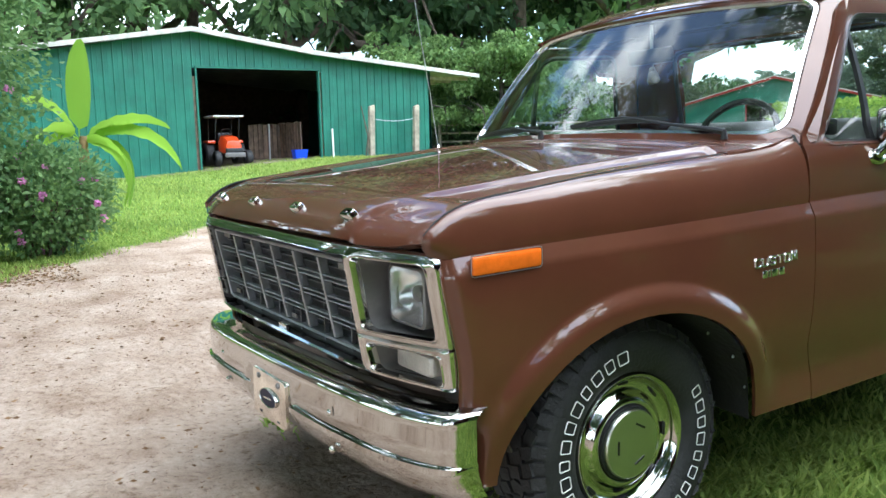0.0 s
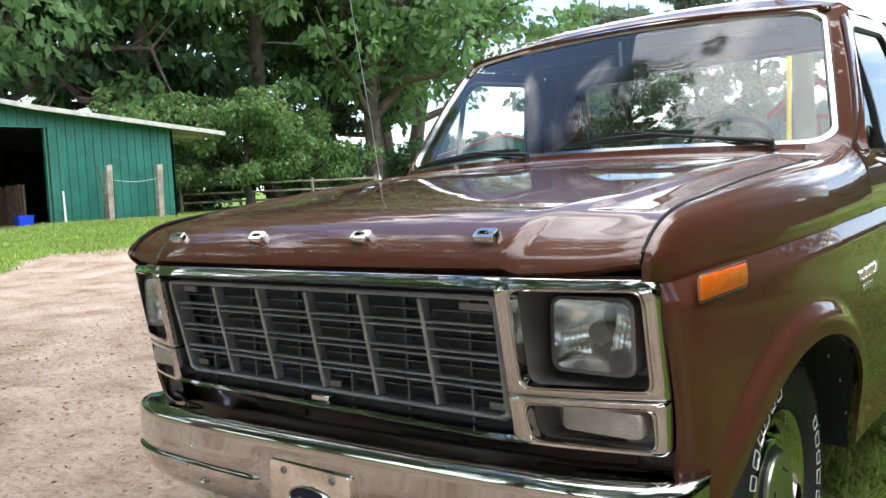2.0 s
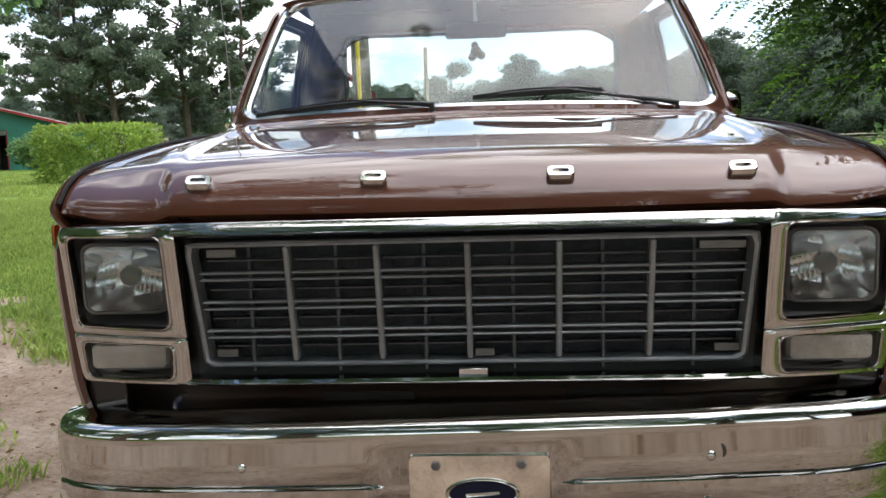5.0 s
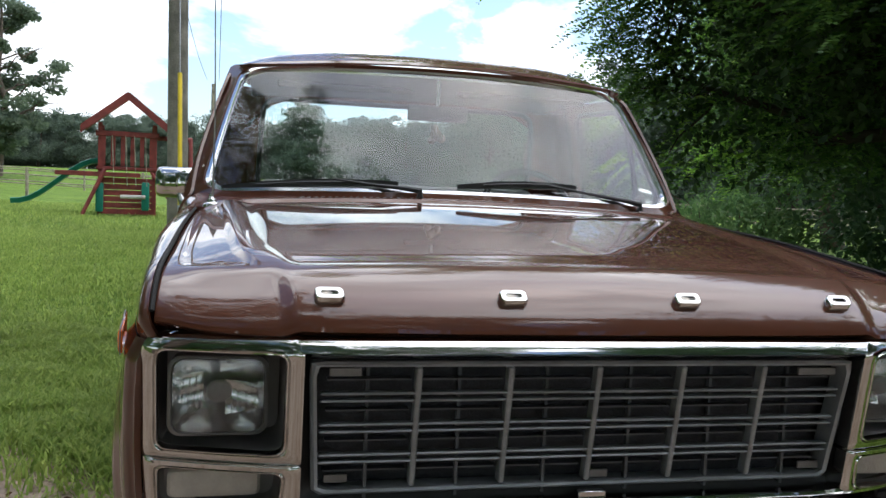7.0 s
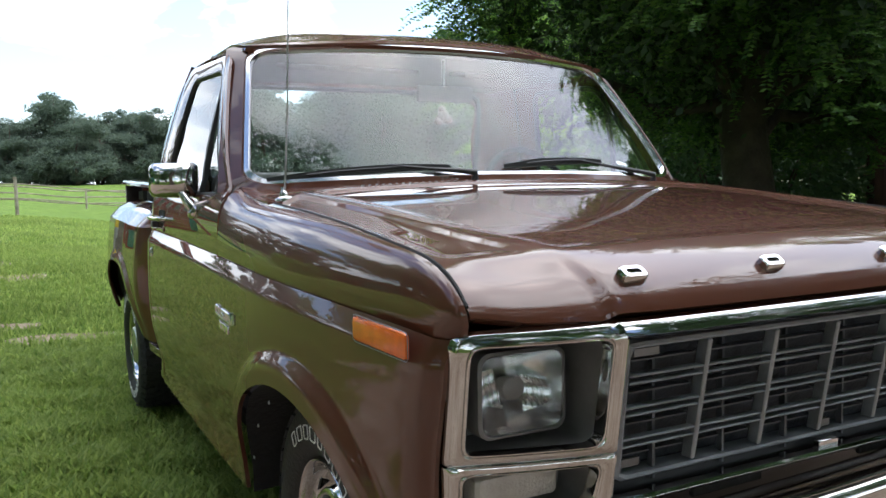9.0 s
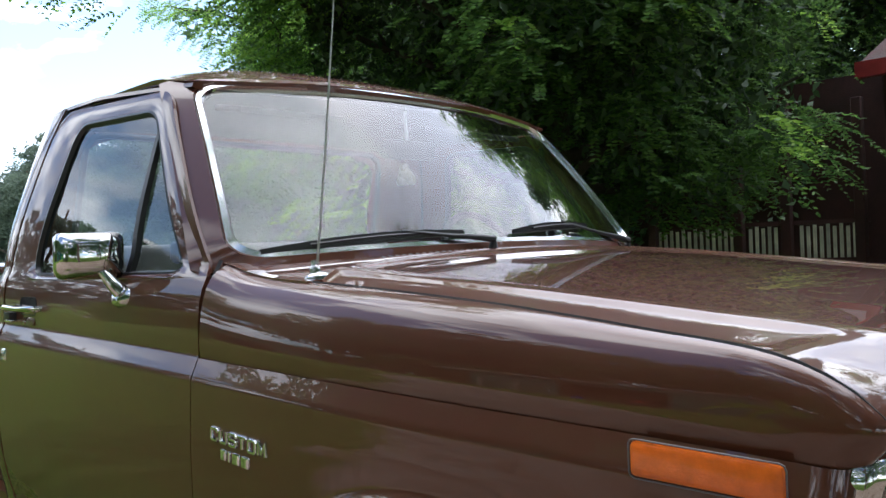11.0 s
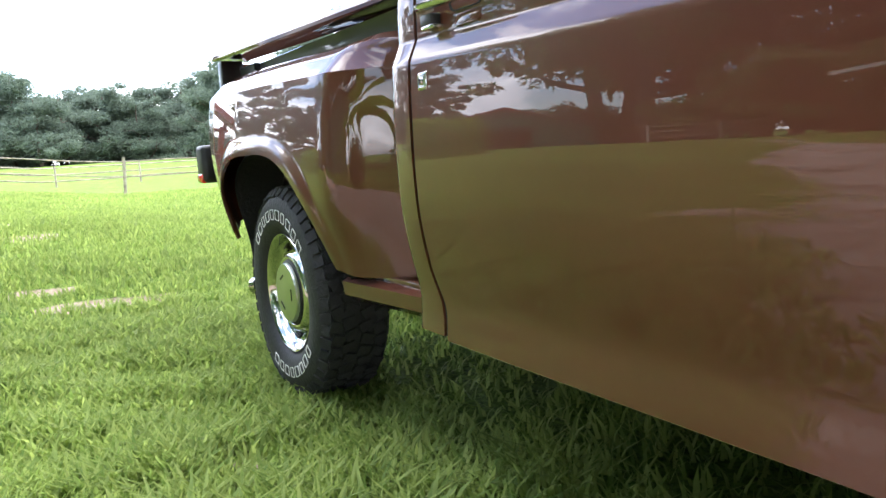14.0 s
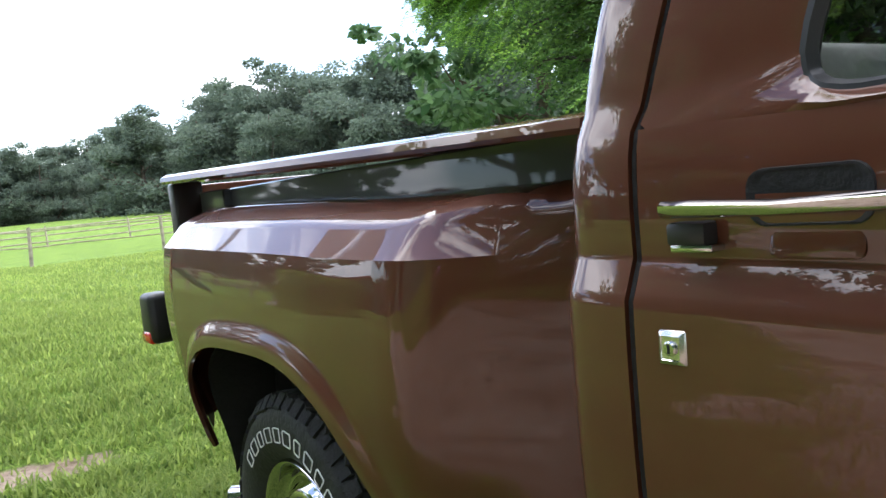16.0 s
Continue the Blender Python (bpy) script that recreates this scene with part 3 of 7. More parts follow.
STROKES = {
    "C": [[(1, 0.72), (1, 0.86), (0.86, 1), (0.14, 1), (0, 0.86), (0, 0.14), (0.14, 0), (0.86, 0), (1, 0.14), (1, 0.28)]],
    "U": [[(0, 1), (0, 0.14), (0.14, 0), (0.86, 0), (1, 0.14), (1, 1)]],
    "S": [[(1, 0.74), (1, 0.86), (0.86, 1), (0.14, 1), (0, 0.88), (0, 0.62), (0.14, 0.5), (0.86, 0.5), (1, 0.38), (1, 0.12), (0.86, 0), (0.14, 0), (0, 0.14), (0, 0.26)]],
    "T": [[(0, 1), (1, 1)], [(0.5, 1), (0.5, 0)]],
    "O": [[(0.5, 1), (0.14, 1), (0, 0.86), (0, 0.14), (0.14, 0), (0.86, 0), (1, 0.14), (1, 0.86), (0.86, 1), (0.5, 1)]],
    "M": [[(0, 0), (0.05, 1), (0.5, 0.18), (0.95, 1), (1, 0)]],
}


def wide_word(bm, word, x0, z0, width, height, bold=0.0072):
    """Raised letters with broad flat strokes and a rounded face."""
    step = width / len(word)
    for k, ch in enumerate(word):
        for line in STROKES[ch]:
            pts = [Vector((x0 + k * step + 0.004 + a * (step - 0.011), z0 + bold / 2 + b * (height - bold))) for a, b in line]
            rows = []
            for j, p in enumerate(pts):
                d0 = (p - pts[j - 1]).normalized() if j else (pts[1] - p).normalized()
                d1 = (pts[j + 1] - p).normalized() if j < len(pts) - 1 else d0
                n = Vector((-(d0 + d1).y, (d0 + d1).x)).normalized()
                w = bold / 2 / max(0.5, n.dot(Vector((-d0.y, d0.x))))
                ext = d0 * (-bold / 2 if j == 0 else (bold / 2 if j == len(pts) - 1 else 0)) if ch in "T" and len(pts) == 2 and pts[0].y == pts[1].y else Vector((0, 0))
                q = p + ext
                rows.append([(q.x - n.x * w, q.y - n.y * w, -0.004), (q.x - n.x * w, q.y - n.y * w, 0.0035), (q.x - n.x * w * 0.6, q.y - n.y * w * 0.6, 0.006), (q.x + n.x * w * 0.6, q.y + n.y * w * 0.6, 0.006), (q.x + n.x * w, q.y + n.y * w, 0.0035), (q.x + n.x * w, q.y + n.y * w, -0.004)])
            vs = sheet(bm, rows)
            bm.faces.new(vs[0])
            bm.faces.new(vs[-1])
    bmesh.ops.recalc_face_normals(bm, faces=bm.faces)


for s in (1, -1):
    fender = front_fender(s)
    # amber side marker lamp let into the bright band
    y0, y1 = -0.543, -0.350
    bm = bmesh.new()
    pts = rrect(y1 - y0, 0.045, 0.006, 2)
    rows = []
    for inset, outw in ((0, 0.001), (0.001, 0.007), (0.006, 0.010)):
        row = []
        for a, b in rrect(y1 - y0 - 2 * inset, 0.046 - 2 * inset, 0.006, 2):
            yy = (y0 + y1) / 2 + a
            zz = 0.951 + b + 0.05 * a
            row.append((s * (lerp(0.909, 0.930, (yy - y0) / (y1 - y0)) + 0.006 + outw), yy, zz))
        rows.append(row)
    vs = sheet(bm, rows, close_v=True, flip=s < 0)
    bm.faces.new(vs[-1] if s < 0 else vs[-1][::-1])
    lamp = part("marker_lamp", bm, "amber", fender, "amber plastic side marker lamp in a thin grey rim", smooth=30)
    bm = bmesh.new()
    ring = [(s * (lerp(0.909, 0.930, ((y0 + y1) / 2 + a - y0) / (y1 - y0)) + 0.011), (y0 + y1) / 2 + a, 0.951 + b + 0.05 * a) for a, b in rrect(y1 - y0 + 0.006, 0.052, 0.008, 2)]
    tube(bm, ring + ring[:1], 0.0011, 6, caps=False)
    part("lamp_rim", bm, "bezel_grey", lamp)
    # raised name badge: one readable word, and plain bright bars below it
    bm = bmesh.new()
    wide_word(bm, "CUSTOM", -0.104, 0.001, 0.208, 0.031)
    for k, (bx, bw) in enumerate(((-0.055, 0.021), (-0.033, 0.009), (-0.008, 0.027), (0.025, 0.027))):
        box(bm, (bx - bw / 2, -0.033, -0.004), (bx + bw / 2, -0.009, 0.005), 0.003, 2)
    m = Matrix(((0, 0, s, s * 0.984), (s, 0, 0, 0.527), (0, 1, 0, 0.852), (0, 0, 0, 1))) @ pose(0, 0, 0, 0, 0, 3.2 * s)
    if s > 0:
        m = Matrix(((0, 0, s, s * 0.984), (s, 0, 0, 0.522), (0, 1, 0, 0.848), (0, 0, 0, 1))) @ pose(0, 0, 0, 0, 0, 2.0)
    bmesh.ops.transform(bm, matrix=m, verts=bm.verts)
    part("name_badge", bm, "bright_trim", fender, "chrome name badge with raised letters", smooth=30)
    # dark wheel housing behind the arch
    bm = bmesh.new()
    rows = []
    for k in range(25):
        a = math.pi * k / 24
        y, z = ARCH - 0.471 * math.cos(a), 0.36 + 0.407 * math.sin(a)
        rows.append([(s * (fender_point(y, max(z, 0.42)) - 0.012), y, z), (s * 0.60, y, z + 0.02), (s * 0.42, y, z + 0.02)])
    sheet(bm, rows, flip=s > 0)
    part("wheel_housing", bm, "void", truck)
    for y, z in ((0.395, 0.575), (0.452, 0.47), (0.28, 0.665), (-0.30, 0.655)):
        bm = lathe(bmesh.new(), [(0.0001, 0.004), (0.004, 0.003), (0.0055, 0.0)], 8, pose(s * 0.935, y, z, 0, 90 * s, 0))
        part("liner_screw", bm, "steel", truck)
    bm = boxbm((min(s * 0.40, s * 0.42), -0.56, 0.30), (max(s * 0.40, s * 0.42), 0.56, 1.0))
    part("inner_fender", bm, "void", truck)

# hood
MID = [(0, (0.50, 1.238)), (0.25, (0.2, 1.210)), (0.45, (-0.1, 1.179)), (0.60, (-0.345, 1.152)), (0.75, (-0.52, 1.125)), (0.84, (-0.615, 1.092)), (0.90, (-0.668, 1.057)), (0.96, (-0.704, 1.018)), (1.0, (-0.715, 0.994))]
EDGE = [(0, (0.425, 1.175)), (0.25, (0.2, 1.160)), (0.45, (-0.1, 1.134)), (0.62, (-0.33, 1.108)), (0.75, (-0.45, 1.094)), (0.84, (-0.53, 1.078)), (0.90, (-0.58, 1.057)), (0.96, (-0.623, 1.024)), (1.0, (-0.638, 1.003))]


def two(table, t):
    return curve([(a, b[0]) for a, b in table], t), curve([(a, b[1]) for a, b in table], t)


CREASE = [(-0.72, 0.600), (-0.60, 0.622), (-0.38, 0.686), (0.02, 0.724), (0.45, 0.765)]


def hood_point(u, t):
    """u: -1 to 1 across, t: 0 at the cowl to 1 at the nose."""
    (ym, zm), (ye, ze) = two(MID, t), two(EDGE, t)
    xe = curve(GAP_X, ye) - 0.008
    q = abs(u)
    # two ridges that spread towards the windscreen, with sunken fields between and beside them
    xb = curve(CREASE, ym)
    x = math.copysign(xb * q / 0.72 if q < 0.72 else lerp(xb, xe, (q - 0.72) / 0.28), u)
    w = 0.42 * (q / 0.72) ** 2 if q < 0.72 else 0.42 + 0.58 * ((q - 0.72) / 0.28) ** 1.15
    field = smooth01(0.800, 0.745, t) * smooth01(0.0, 0.04, t)
    sink = field * (0.010 * smooth01(0.705, 0.655, q) + 0.007 * smooth01(0.755, 0.80, q) * smooth01(0.975, 0.925, q))
    wy = max(0.0, (abs(x) / xe - 0.62) / 0.38) ** 1.5
    # the raised middle ends in a low step on each side of the nose
    step = 0.011 * smooth01(0.80, 0.87, t) * smooth01(0.70, 0.745, q) * smooth01(1.0, 0.86, q)
    return x, lerp(ym, ye, wy), lerp(zm, ze, w) - sink - step


bm = bmesh.new()
us = sorted(set([round(v, 4) for v in list(np.linspace(-1, 1, 41)) + [a * b for a in (-1, 1) for b in (0.655, 0.67, 0.68, 0.69, 0.70, 0.71, 0.72, 0.732, 0.745, 0.755, 0.77, 0.785, 0.80, 0.925, 0.94, 0.96, 0.975, 0.988)]]))
ts = [0, 0.01, 0.02, 0.03] + list(np.linspace(0.04, 0.59, 14)) + [0.600, 0.610, 0.620, 0.630, 0.645, 0.66, 0.68, 0.70] + list(np.linspace(0.73, 1, 18))
sheet(bm, [[hood_point(u, t) for t in ts] for u in us], flip=True)
lip = [[hood_point(u, 1.0), tuple(Vector(hood_point(u, 1.0)) + Vector((0, 0.03, -0.012)))] for u in us]
sheet(bm, lip, flip=True)
hood = part("hood", bm, "paint", truck, smooth=28, solid=0.008)
# near-black tube along each seam draws the shade in the hood gap
for s in (1, -1):
    bm = bmesh.new()
    tube(bm, [(s * (curve(GAP_X, y) - 0.003), y, curve(GAP, y) + 0.0105) for y in np.linspace(-0.634, 0.42, 34)], 0.0048, 6)
    part("hood_gap", bm, "void", truck)

# four raised chrome blocks along the nose, drawn as plain open shapes
for k, x in enumerate((-0.535, -0.182, 0.186, 0.535)):
    u = 0.72 * x / curve(CREASE, -0.672)
    t = 0.905
    p = Vector(hood_point(u, t))
    a = Vector(hood_point(u, t + 0.01)) - Vector(hood_point(u, t - 0.01))
    down = a.normalized()
    out = Vector((1, 0, 0)).cross(down).normalized()
    if out.y > 0:
        out = -out
    m = Matrix.Translation(p) @ Matrix((Vector((1, 0, 0)), -down, out)).transposed().to_4x4()
    bm = bmesh.new()
    o, i = rrect(0.056, 0.032, 0.010, 3), rrect(0.030, 0.009, 0.004, 3)
    rows = [[(a, b, -0.004) for a, b in o], [(a * 0.97, b * 0.95, 0.012) for a, b in o], [(a * 0.90, b * 0.84, 0.015) for a, b in o], [(a * 1.1, b * 1.25, 0.015) for a, b in i], [(a, b, 0.004) for a, b in i]]
    vs = sheet(bm, rows, close_v=True)
    bm.faces.new(vs[-1])
    bmesh.ops.transform(bm, matrix=m, verts=bm.verts)
    bmesh.ops.recalc_face_normals(bm, faces=bm.faces)
    part("nose_emblem", bm, "chrome", hood, "small raised chrome block on the hood edge", smooth=30)


# ---- cab ----
def shield(u, v, out=0.0):
    """The windscreen's bowed surface; u -1 to 1 across, v 0 at the cowl to 1 at the roof."""
    q = min(abs(u), 1.0)
    over = max(0.0, abs(u) - 1.0)
    half = lerp(0.862, 0.748, v)
    x = math.copysign(q * half + over * half * 0.72, u)
    y = lerp(0.580 + 0.145 * q**2.2, 1.005 + 0.058 * q**2, v) + over * 0.75
    z = lerp(1.256 - 0.024 * q**2, 1.735 - 0.040 * q**2, v)
    nrm = Vector((math.copysign(0.25 * q, u), -0.72, 0.62)).normalized()
    b = 0.012 * math.sin(math.pi * min(max(v, 0), 1))
    return Vector((x, y, z)) + nrm * (out + b)


def shield_loop(scale_u, scale_v, r, out, n=6):
    pts = []
    for a, b in rrect(2 * scale_u, 1.0 * scale_v, r, n):
        pts.append((a, b + 0.5))
    dense = []
    for k in range(len(pts)):
        p, q = pts[k], pts[(k + 1) % len(pts)]
        steps = max(1, int(math.hypot(q[0] - p[0], q[1] - p[1]) / 0.09))
        for j in range(steps):
            dense.append((lerp(p[0], q[0], j / steps), lerp(p[1], q[1], j / steps)))
    return [shield(a, b, out) for a, b in dense], dense


bm = bmesh.new()
sheet(bm, [[shield(u, v) for v in np.linspace(0.005, 0.995, 13)] for u in np.linspace(-0.99, 0.99, 31)], flip=True)
windscreen = part("windscreen", bm, "glass", truck, "bowed clear windscreen reflecting sky and trees")
windscreen.visible_shadow = False
_, uv = shield_loop(1.0, 1.0, 0.11, 0.0)


def remap(fu, fv, out):
    return [shield(a * fu, 0.5 + (b - 0.5) * fv, out) for a, b in uv]


bm = bmesh.new()
sheet(bm, [remap(1.010, 1.030, 0.004), remap(1.006, 1.022, 0.010), remap(0.990, 0.984, 0.012), remap(0.983, 0.970, 0.004), remap(0.98, 0.965, -0.01)], close_v=True)
part("windscreen_trim", bm, "bright_trim", windscreen, "bright metal trim round the windscreen")
bm = bmesh.new()
outer = []
for a, b in uv:
    k = max(abs(a), abs(b - 0.5) * 2)
    outer.append(shield(math.copysign(min(1.16, 1.10 * abs(a) / max(k, 0.001)) if abs(a) > 0.6 else abs(a), a), 0.5 + 0.5 * (b - 0.5) / max(abs(b - 0.5), 1e-6) * min(1.0, abs(b - 0.5) * 2 / max(k, 0.001)) * (1.10 if b > 0.5 else 1.12), -0.004))
sheet(bm, [outer, remap(1.008, 1.03, 0.003)], close_v=True)
part("windscreen_surround", bm, "paint", truck, smooth=60, solid=0.01)

# door, window frame and rear corner of the cab
FRAME = [(0, 0.896), (0.10, 0.884), (0.30, 0.836), (0.42, 0.800), (0.49, 0.772), (0.56, 0.745)]


def cab_x(y, z):
    belt = 1.222
    if z <= belt:
        return body_side(y, z)
    return curve(FRAME, z - belt) + (body_side(y, belt) - 0.896)


def round_poly(pts, radii, n=5):
    out = []
    c = len(pts)
    for k in range(c):
        p, a, b = Vector(pts[k]), Vector(pts[k - 1]), Vector(pts[(k + 1) % c])
        r = radii[k]
        if r <= 0:
            out.append(tuple(p))
            continue
        d1, d2 = (a - p).normalized(), (b - p).normalized()
        s0, s1 = p + d1 * r, p + d2 * r
        for j in range(n + 1):
            u = j / n
            out.append(tuple((1 - u) ** 2 * s0 + 2 * u * (1 - u) * p + u * u * s1))
    return out


OUTER = [(0.7255, 1.195), (1.078, 1.684), (1.767, 1.720), (1.924, 1.195)]
WIN = [(0.842, 1.200), (1.130, 1.642), (1.612, 1.664), (1.756, 1.200)]


def resample(loop, count):
    pts = [Vector(p) for p in loop]
    lens = [0.0]
    for k in range(len(pts)):
        lens.append(lens[-1] + (pts[(k + 1) % len(pts)] - pts[k]).length)
    out = []
    for j in range(count):
        d = lens[-1] * j / count
        k = max(i for i in range(len(pts)) if lens[i] <= d + 1e-9)
        out.append(tuple(pts[k].lerp(pts[(k + 1) % len(pts)], (d - lens[k]) / max(1e-9, lens[k + 1] - lens[k]))))
    return out


def ring_match(a, b):
    """For each point of a, the point of b in the same direction from the middle of b."""
    cx = sum(p[0] for p in b) / len(b)
    cz = sum(p[1] for p in b) / len(b)
    out = []
    for p in a:
        best = min(b, key=lambda q: abs((math.atan2(q[1] - cz, q[0] - cx) - math.atan2(p[1] - cz, p[0] - cx) + math.pi) % (2 * math.pi) - math.pi))
        out.append(best)
    return out


for s in (1, -1):
    # lower door skin
    bm = bmesh.new()
    rows = []
    for y0 in np.linspace(0.7235, 1.924, 46):
        row = []
        for z in side_rows(y0, 1.197, lerp(0.372, 0.394, (y0 - 0.8) / 1.14), 30):
            y = y0 + seam_shift(z) * (1 - smooth01(0.73, 1.0, y0)) - 0.030 * smooth01(1.6, 1.926, y0) * smooth01(0.56, 0.43, z)
            row.append((s * body_side(y0, z), y, z))
        rows.append(row)
    sheet(bm, rows, flip=s < 0)
    # window frame above it
    outer = resample(round_poly(OUTER, [0.0, 0.05, 0.06, 0.0]), 150)
    inner = resample(round_poly(WIN, [0.05, 0.06, 0.06, 0.075]), 400)
    mid = [(lerp(p[0], q[0], 0.45), lerp(p[1], q[1], 0.45)) for p, q in zip(outer, ring_match(outer, inner))]
    inn = ring_match(outer, inner)
    lay = lambda loop, dx: [(s * (cab_x(y, z) + dx), y, z) for y, z in loop]  # noqa: E731
    shrink = [(1.33 + (y - 1.33) * 0.994, 1.43 + (z - 1.43) * 0.988) for y, z in inn]
    sheet(bm, [lay(outer, 0.0), lay(mid, 0.004), lay(inn, -0.001), lay(shrink, -0.010)], close_v=True, flip=s > 0)
    door = part("door", bm, "paint", truck, "brown painted cab door, closed", smooth=45, solid=0.010)
    # panes, black seal and divider of the vent window
    bm = bmesh.new()
    loop = [(s * (cab_x(y, z) - 0.004), y, z) for y, z in shrink]
    bm.faces.new([bm.verts.new(p) for p in (loop if s < 0 else loop[::-1])])
    pane = part("side_window", bm, "glass_side", door, "clear side window glass")
    pane.visible_shadow = False
    bm = bmesh.new()
    tube(bm, loop + loop[:1], 0.013, 6, caps=False)
    part("window_seal", bm, "black", pane)
    bm = bmesh.new()
    lo, hi = (1.118, 1.207), (1.088, 1.634)
    rows = []
    for k in range(9):
        y, z = lerp(lo[0], hi[0], k / 8), lerp(lo[1], hi[1], k / 8)
        x = cab_x(y, z) + 0.006
        w = lerp(0.013, 0.008, k / 8)
        rows.append([(s * (x - 0.014), y - w - 0.002, z), (s * x, y - w, z), (s * x, y + w, z), (s * (x - 0.014), y + w + 0.002, z)])
    sheet(bm, rows, close_v=True)
    part("vent_divider", bm, "black", pane)
    bm = bmesh.new()
    box(bm, (min(s * 0.84, s * 0.875), 0.945, 1.23), (max(s * 0.84, s * 0.875), 0.995, 1.285), 0.012, 2)
    part("vent_latch", bm, "black", pane)
    # handle over a near-black panel that draws its recess's shade, and the key lock
    bm = bmesh.new()
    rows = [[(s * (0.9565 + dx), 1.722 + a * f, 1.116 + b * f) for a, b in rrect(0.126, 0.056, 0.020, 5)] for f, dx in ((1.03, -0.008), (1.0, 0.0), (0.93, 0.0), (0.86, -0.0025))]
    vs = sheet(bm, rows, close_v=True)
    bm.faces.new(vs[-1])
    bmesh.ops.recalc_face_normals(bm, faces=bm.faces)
    part("handle_recess", bm, "void", door, "near-black panel on the door standing for the shaded handle recess")
    bm = bmesh.new()
    rows = []
    for y, x, zc, hh, ww in ((1.622, 0.952, 1.110, 0.007, 0.008), (1.626, 0.968, 1.110, 0.009, 0.012), (1.645, 0.978, 1.110, 0.0085, 0.012), (1.74, 0.982, 1.108, 0.0075, 0.011), (1.83, 0.982, 1.111, 0.0085, 0.013), (1.866, 0.979, 1.111, 0.009, 0.013), (1.873, 0.972, 1.111, 0.006, 0.008)):
        rows.append([(s * (x + dx * ww), y, zc + dz * hh) for dx, dz in ((-1, -0.7), (-0.6, -1), (0.6, -1), (1, -0.5), (1, 0.5), (0.5, 1), (-0.6, 1), (-1, 0.7))])
    vs = sheet(bm, rows, close_v=True, flip=s > 0)
    bm.faces.new(vs[0])
    bm.faces.new(vs[-1][::-1])
    bmesh.ops.recalc_face_normals(bm, faces=bm.faces)
    handle = part("door_handle", bm, "chrome", door, "chrome door handle", smooth=50)
    bm = boxbm((-0.02, -0.024, -0.012), (0.020, 0.024, 0.012), 0.004, 2, pose(s * 0.958, 1.846, 1.084))
    part("handle_button", bm, "black", handle, "black push button")
    bm = boxbm((-0.02, -0.026, -0.004), (0.018, 0.026, 0.004), 0.002, 2, pose(s * 0.958, 1.840, 1.069))
    part("button_plate", bm, "chrome", handle)
    bm = bmesh.new()
    rows = []
    for f, dx in ((1.0, -0.010), (0.97, 0.0015), (0.88, 0.003)):
        rows.append([(s * (0.9545 + dx - 0.26 * b * f), 1.716 + a * f, 1.074 + b * f) for a, b in rrect(0.096, 0.036, 0.010, 4)])
    vs = sheet(bm, rows, close_v=True)
    bm.faces.new(vs[-1])
    bmesh.ops.recalc_face_normals(bm, faces=bm.faces)
    part("finger_scoop", bm, "paint", door, "glossy brown finger scoop below the handle", smooth=30)
    # square lock plate with bevelled sides, a round barrel and its slot
    bm = bmesh.new()
    rows = [[(s * (0.9775 + dx - 0.06 * b * f), 1.872 + a * f, 0.963 + b * f) for a, b in rrect(0.036, 0.038, 0.0025, 2)] for f, dx in ((1.0, -0.008), (1.0, 0.002), (0.93, 0.0045), (0.70, 0.0075), (0.64, 0.0060))]
    vs = sheet(bm, rows, close_v=True)
    bm.faces.new(vs[-1])
    bmesh.ops.recalc_face_normals(bm, faces=bm.faces)
    lock = part("key_lock", bm, "chrome_soft", door, "square bevelled chrome key lock", smooth=25)
    bm = lathe(bmesh.new(), [(0.0001, 0.003), (0.0065, 0.003), (0.0082, 0.0015), (0.0085, -0.004)], 18, pose(s * 0.9845, 1.872, 0.963, 0, 90 * s, 0))
    barrel = part("lock_barrel", bm, "chrome", lock, smooth=35)
    bm = boxbm((-0.001, -0.0014, -0.0050), (0.001, 0.0014, 0.0050), 0.0004, 1, pose(s * 0.9876, 1.872, 0.963))
    part("key_slot", bm, "void", barrel)
    # bright strip along the door's lower edge
    bm = bmesh.new()
    tube(bm, [(s * 0.9405, lerp(0.80, 1.89, k / 6), lerp(0.370, 0.391, k / 6)) for k in range(7)], 0.0026, 6)
    part("sill_strip", bm, "sill_trim", door)
    # dark gaps before and behind the door
    for yg in (0.720, 1.930):
        bm = bmesh.new()
        rows = []
        for z in side_rows(yg, 1.235, 0.41, 12):
            y = yg + (seam_shift(z) if yg < 1 else -0.028 * smooth01(0.56, 0.43, z))
            x = body_side(yg, z) - 0.004
            rows.append([(s * x, y - 0.009, z), (s * x, y + 0.009, z)])
        sheet(bm, rows, flip=s < 0)
        part("door_gap", bm, "void", truck)
    # mirror on a chrome arm
    bm = bmesh.new()
    lathe(bm, [(0.0001, 0.012), (0.020, 0.012), (0.030, 0.006), (0.034, 0.0), (0.034, -0.01)], 20, pose(s * 0.945, 1.105, 1.158, 0, 55 * s, 0) @ Matrix.Diagonal((1, 1.5, 1, 1)))
    tube(bm, [(s * 0.948, 1.105, 1.161), (s * 0.965, 1.115, 1.185), (s * 0.980, 1.140, 1.220), (s * 0.995, 1.160, 1.250)], [0.020, 0.017, 0.013, 0.012], 10)
    arm = part("mirror_arm", bm, "chrome", door, "chrome mirror arm on an oval foot")
    bm = bmesh.new()
    rows = []
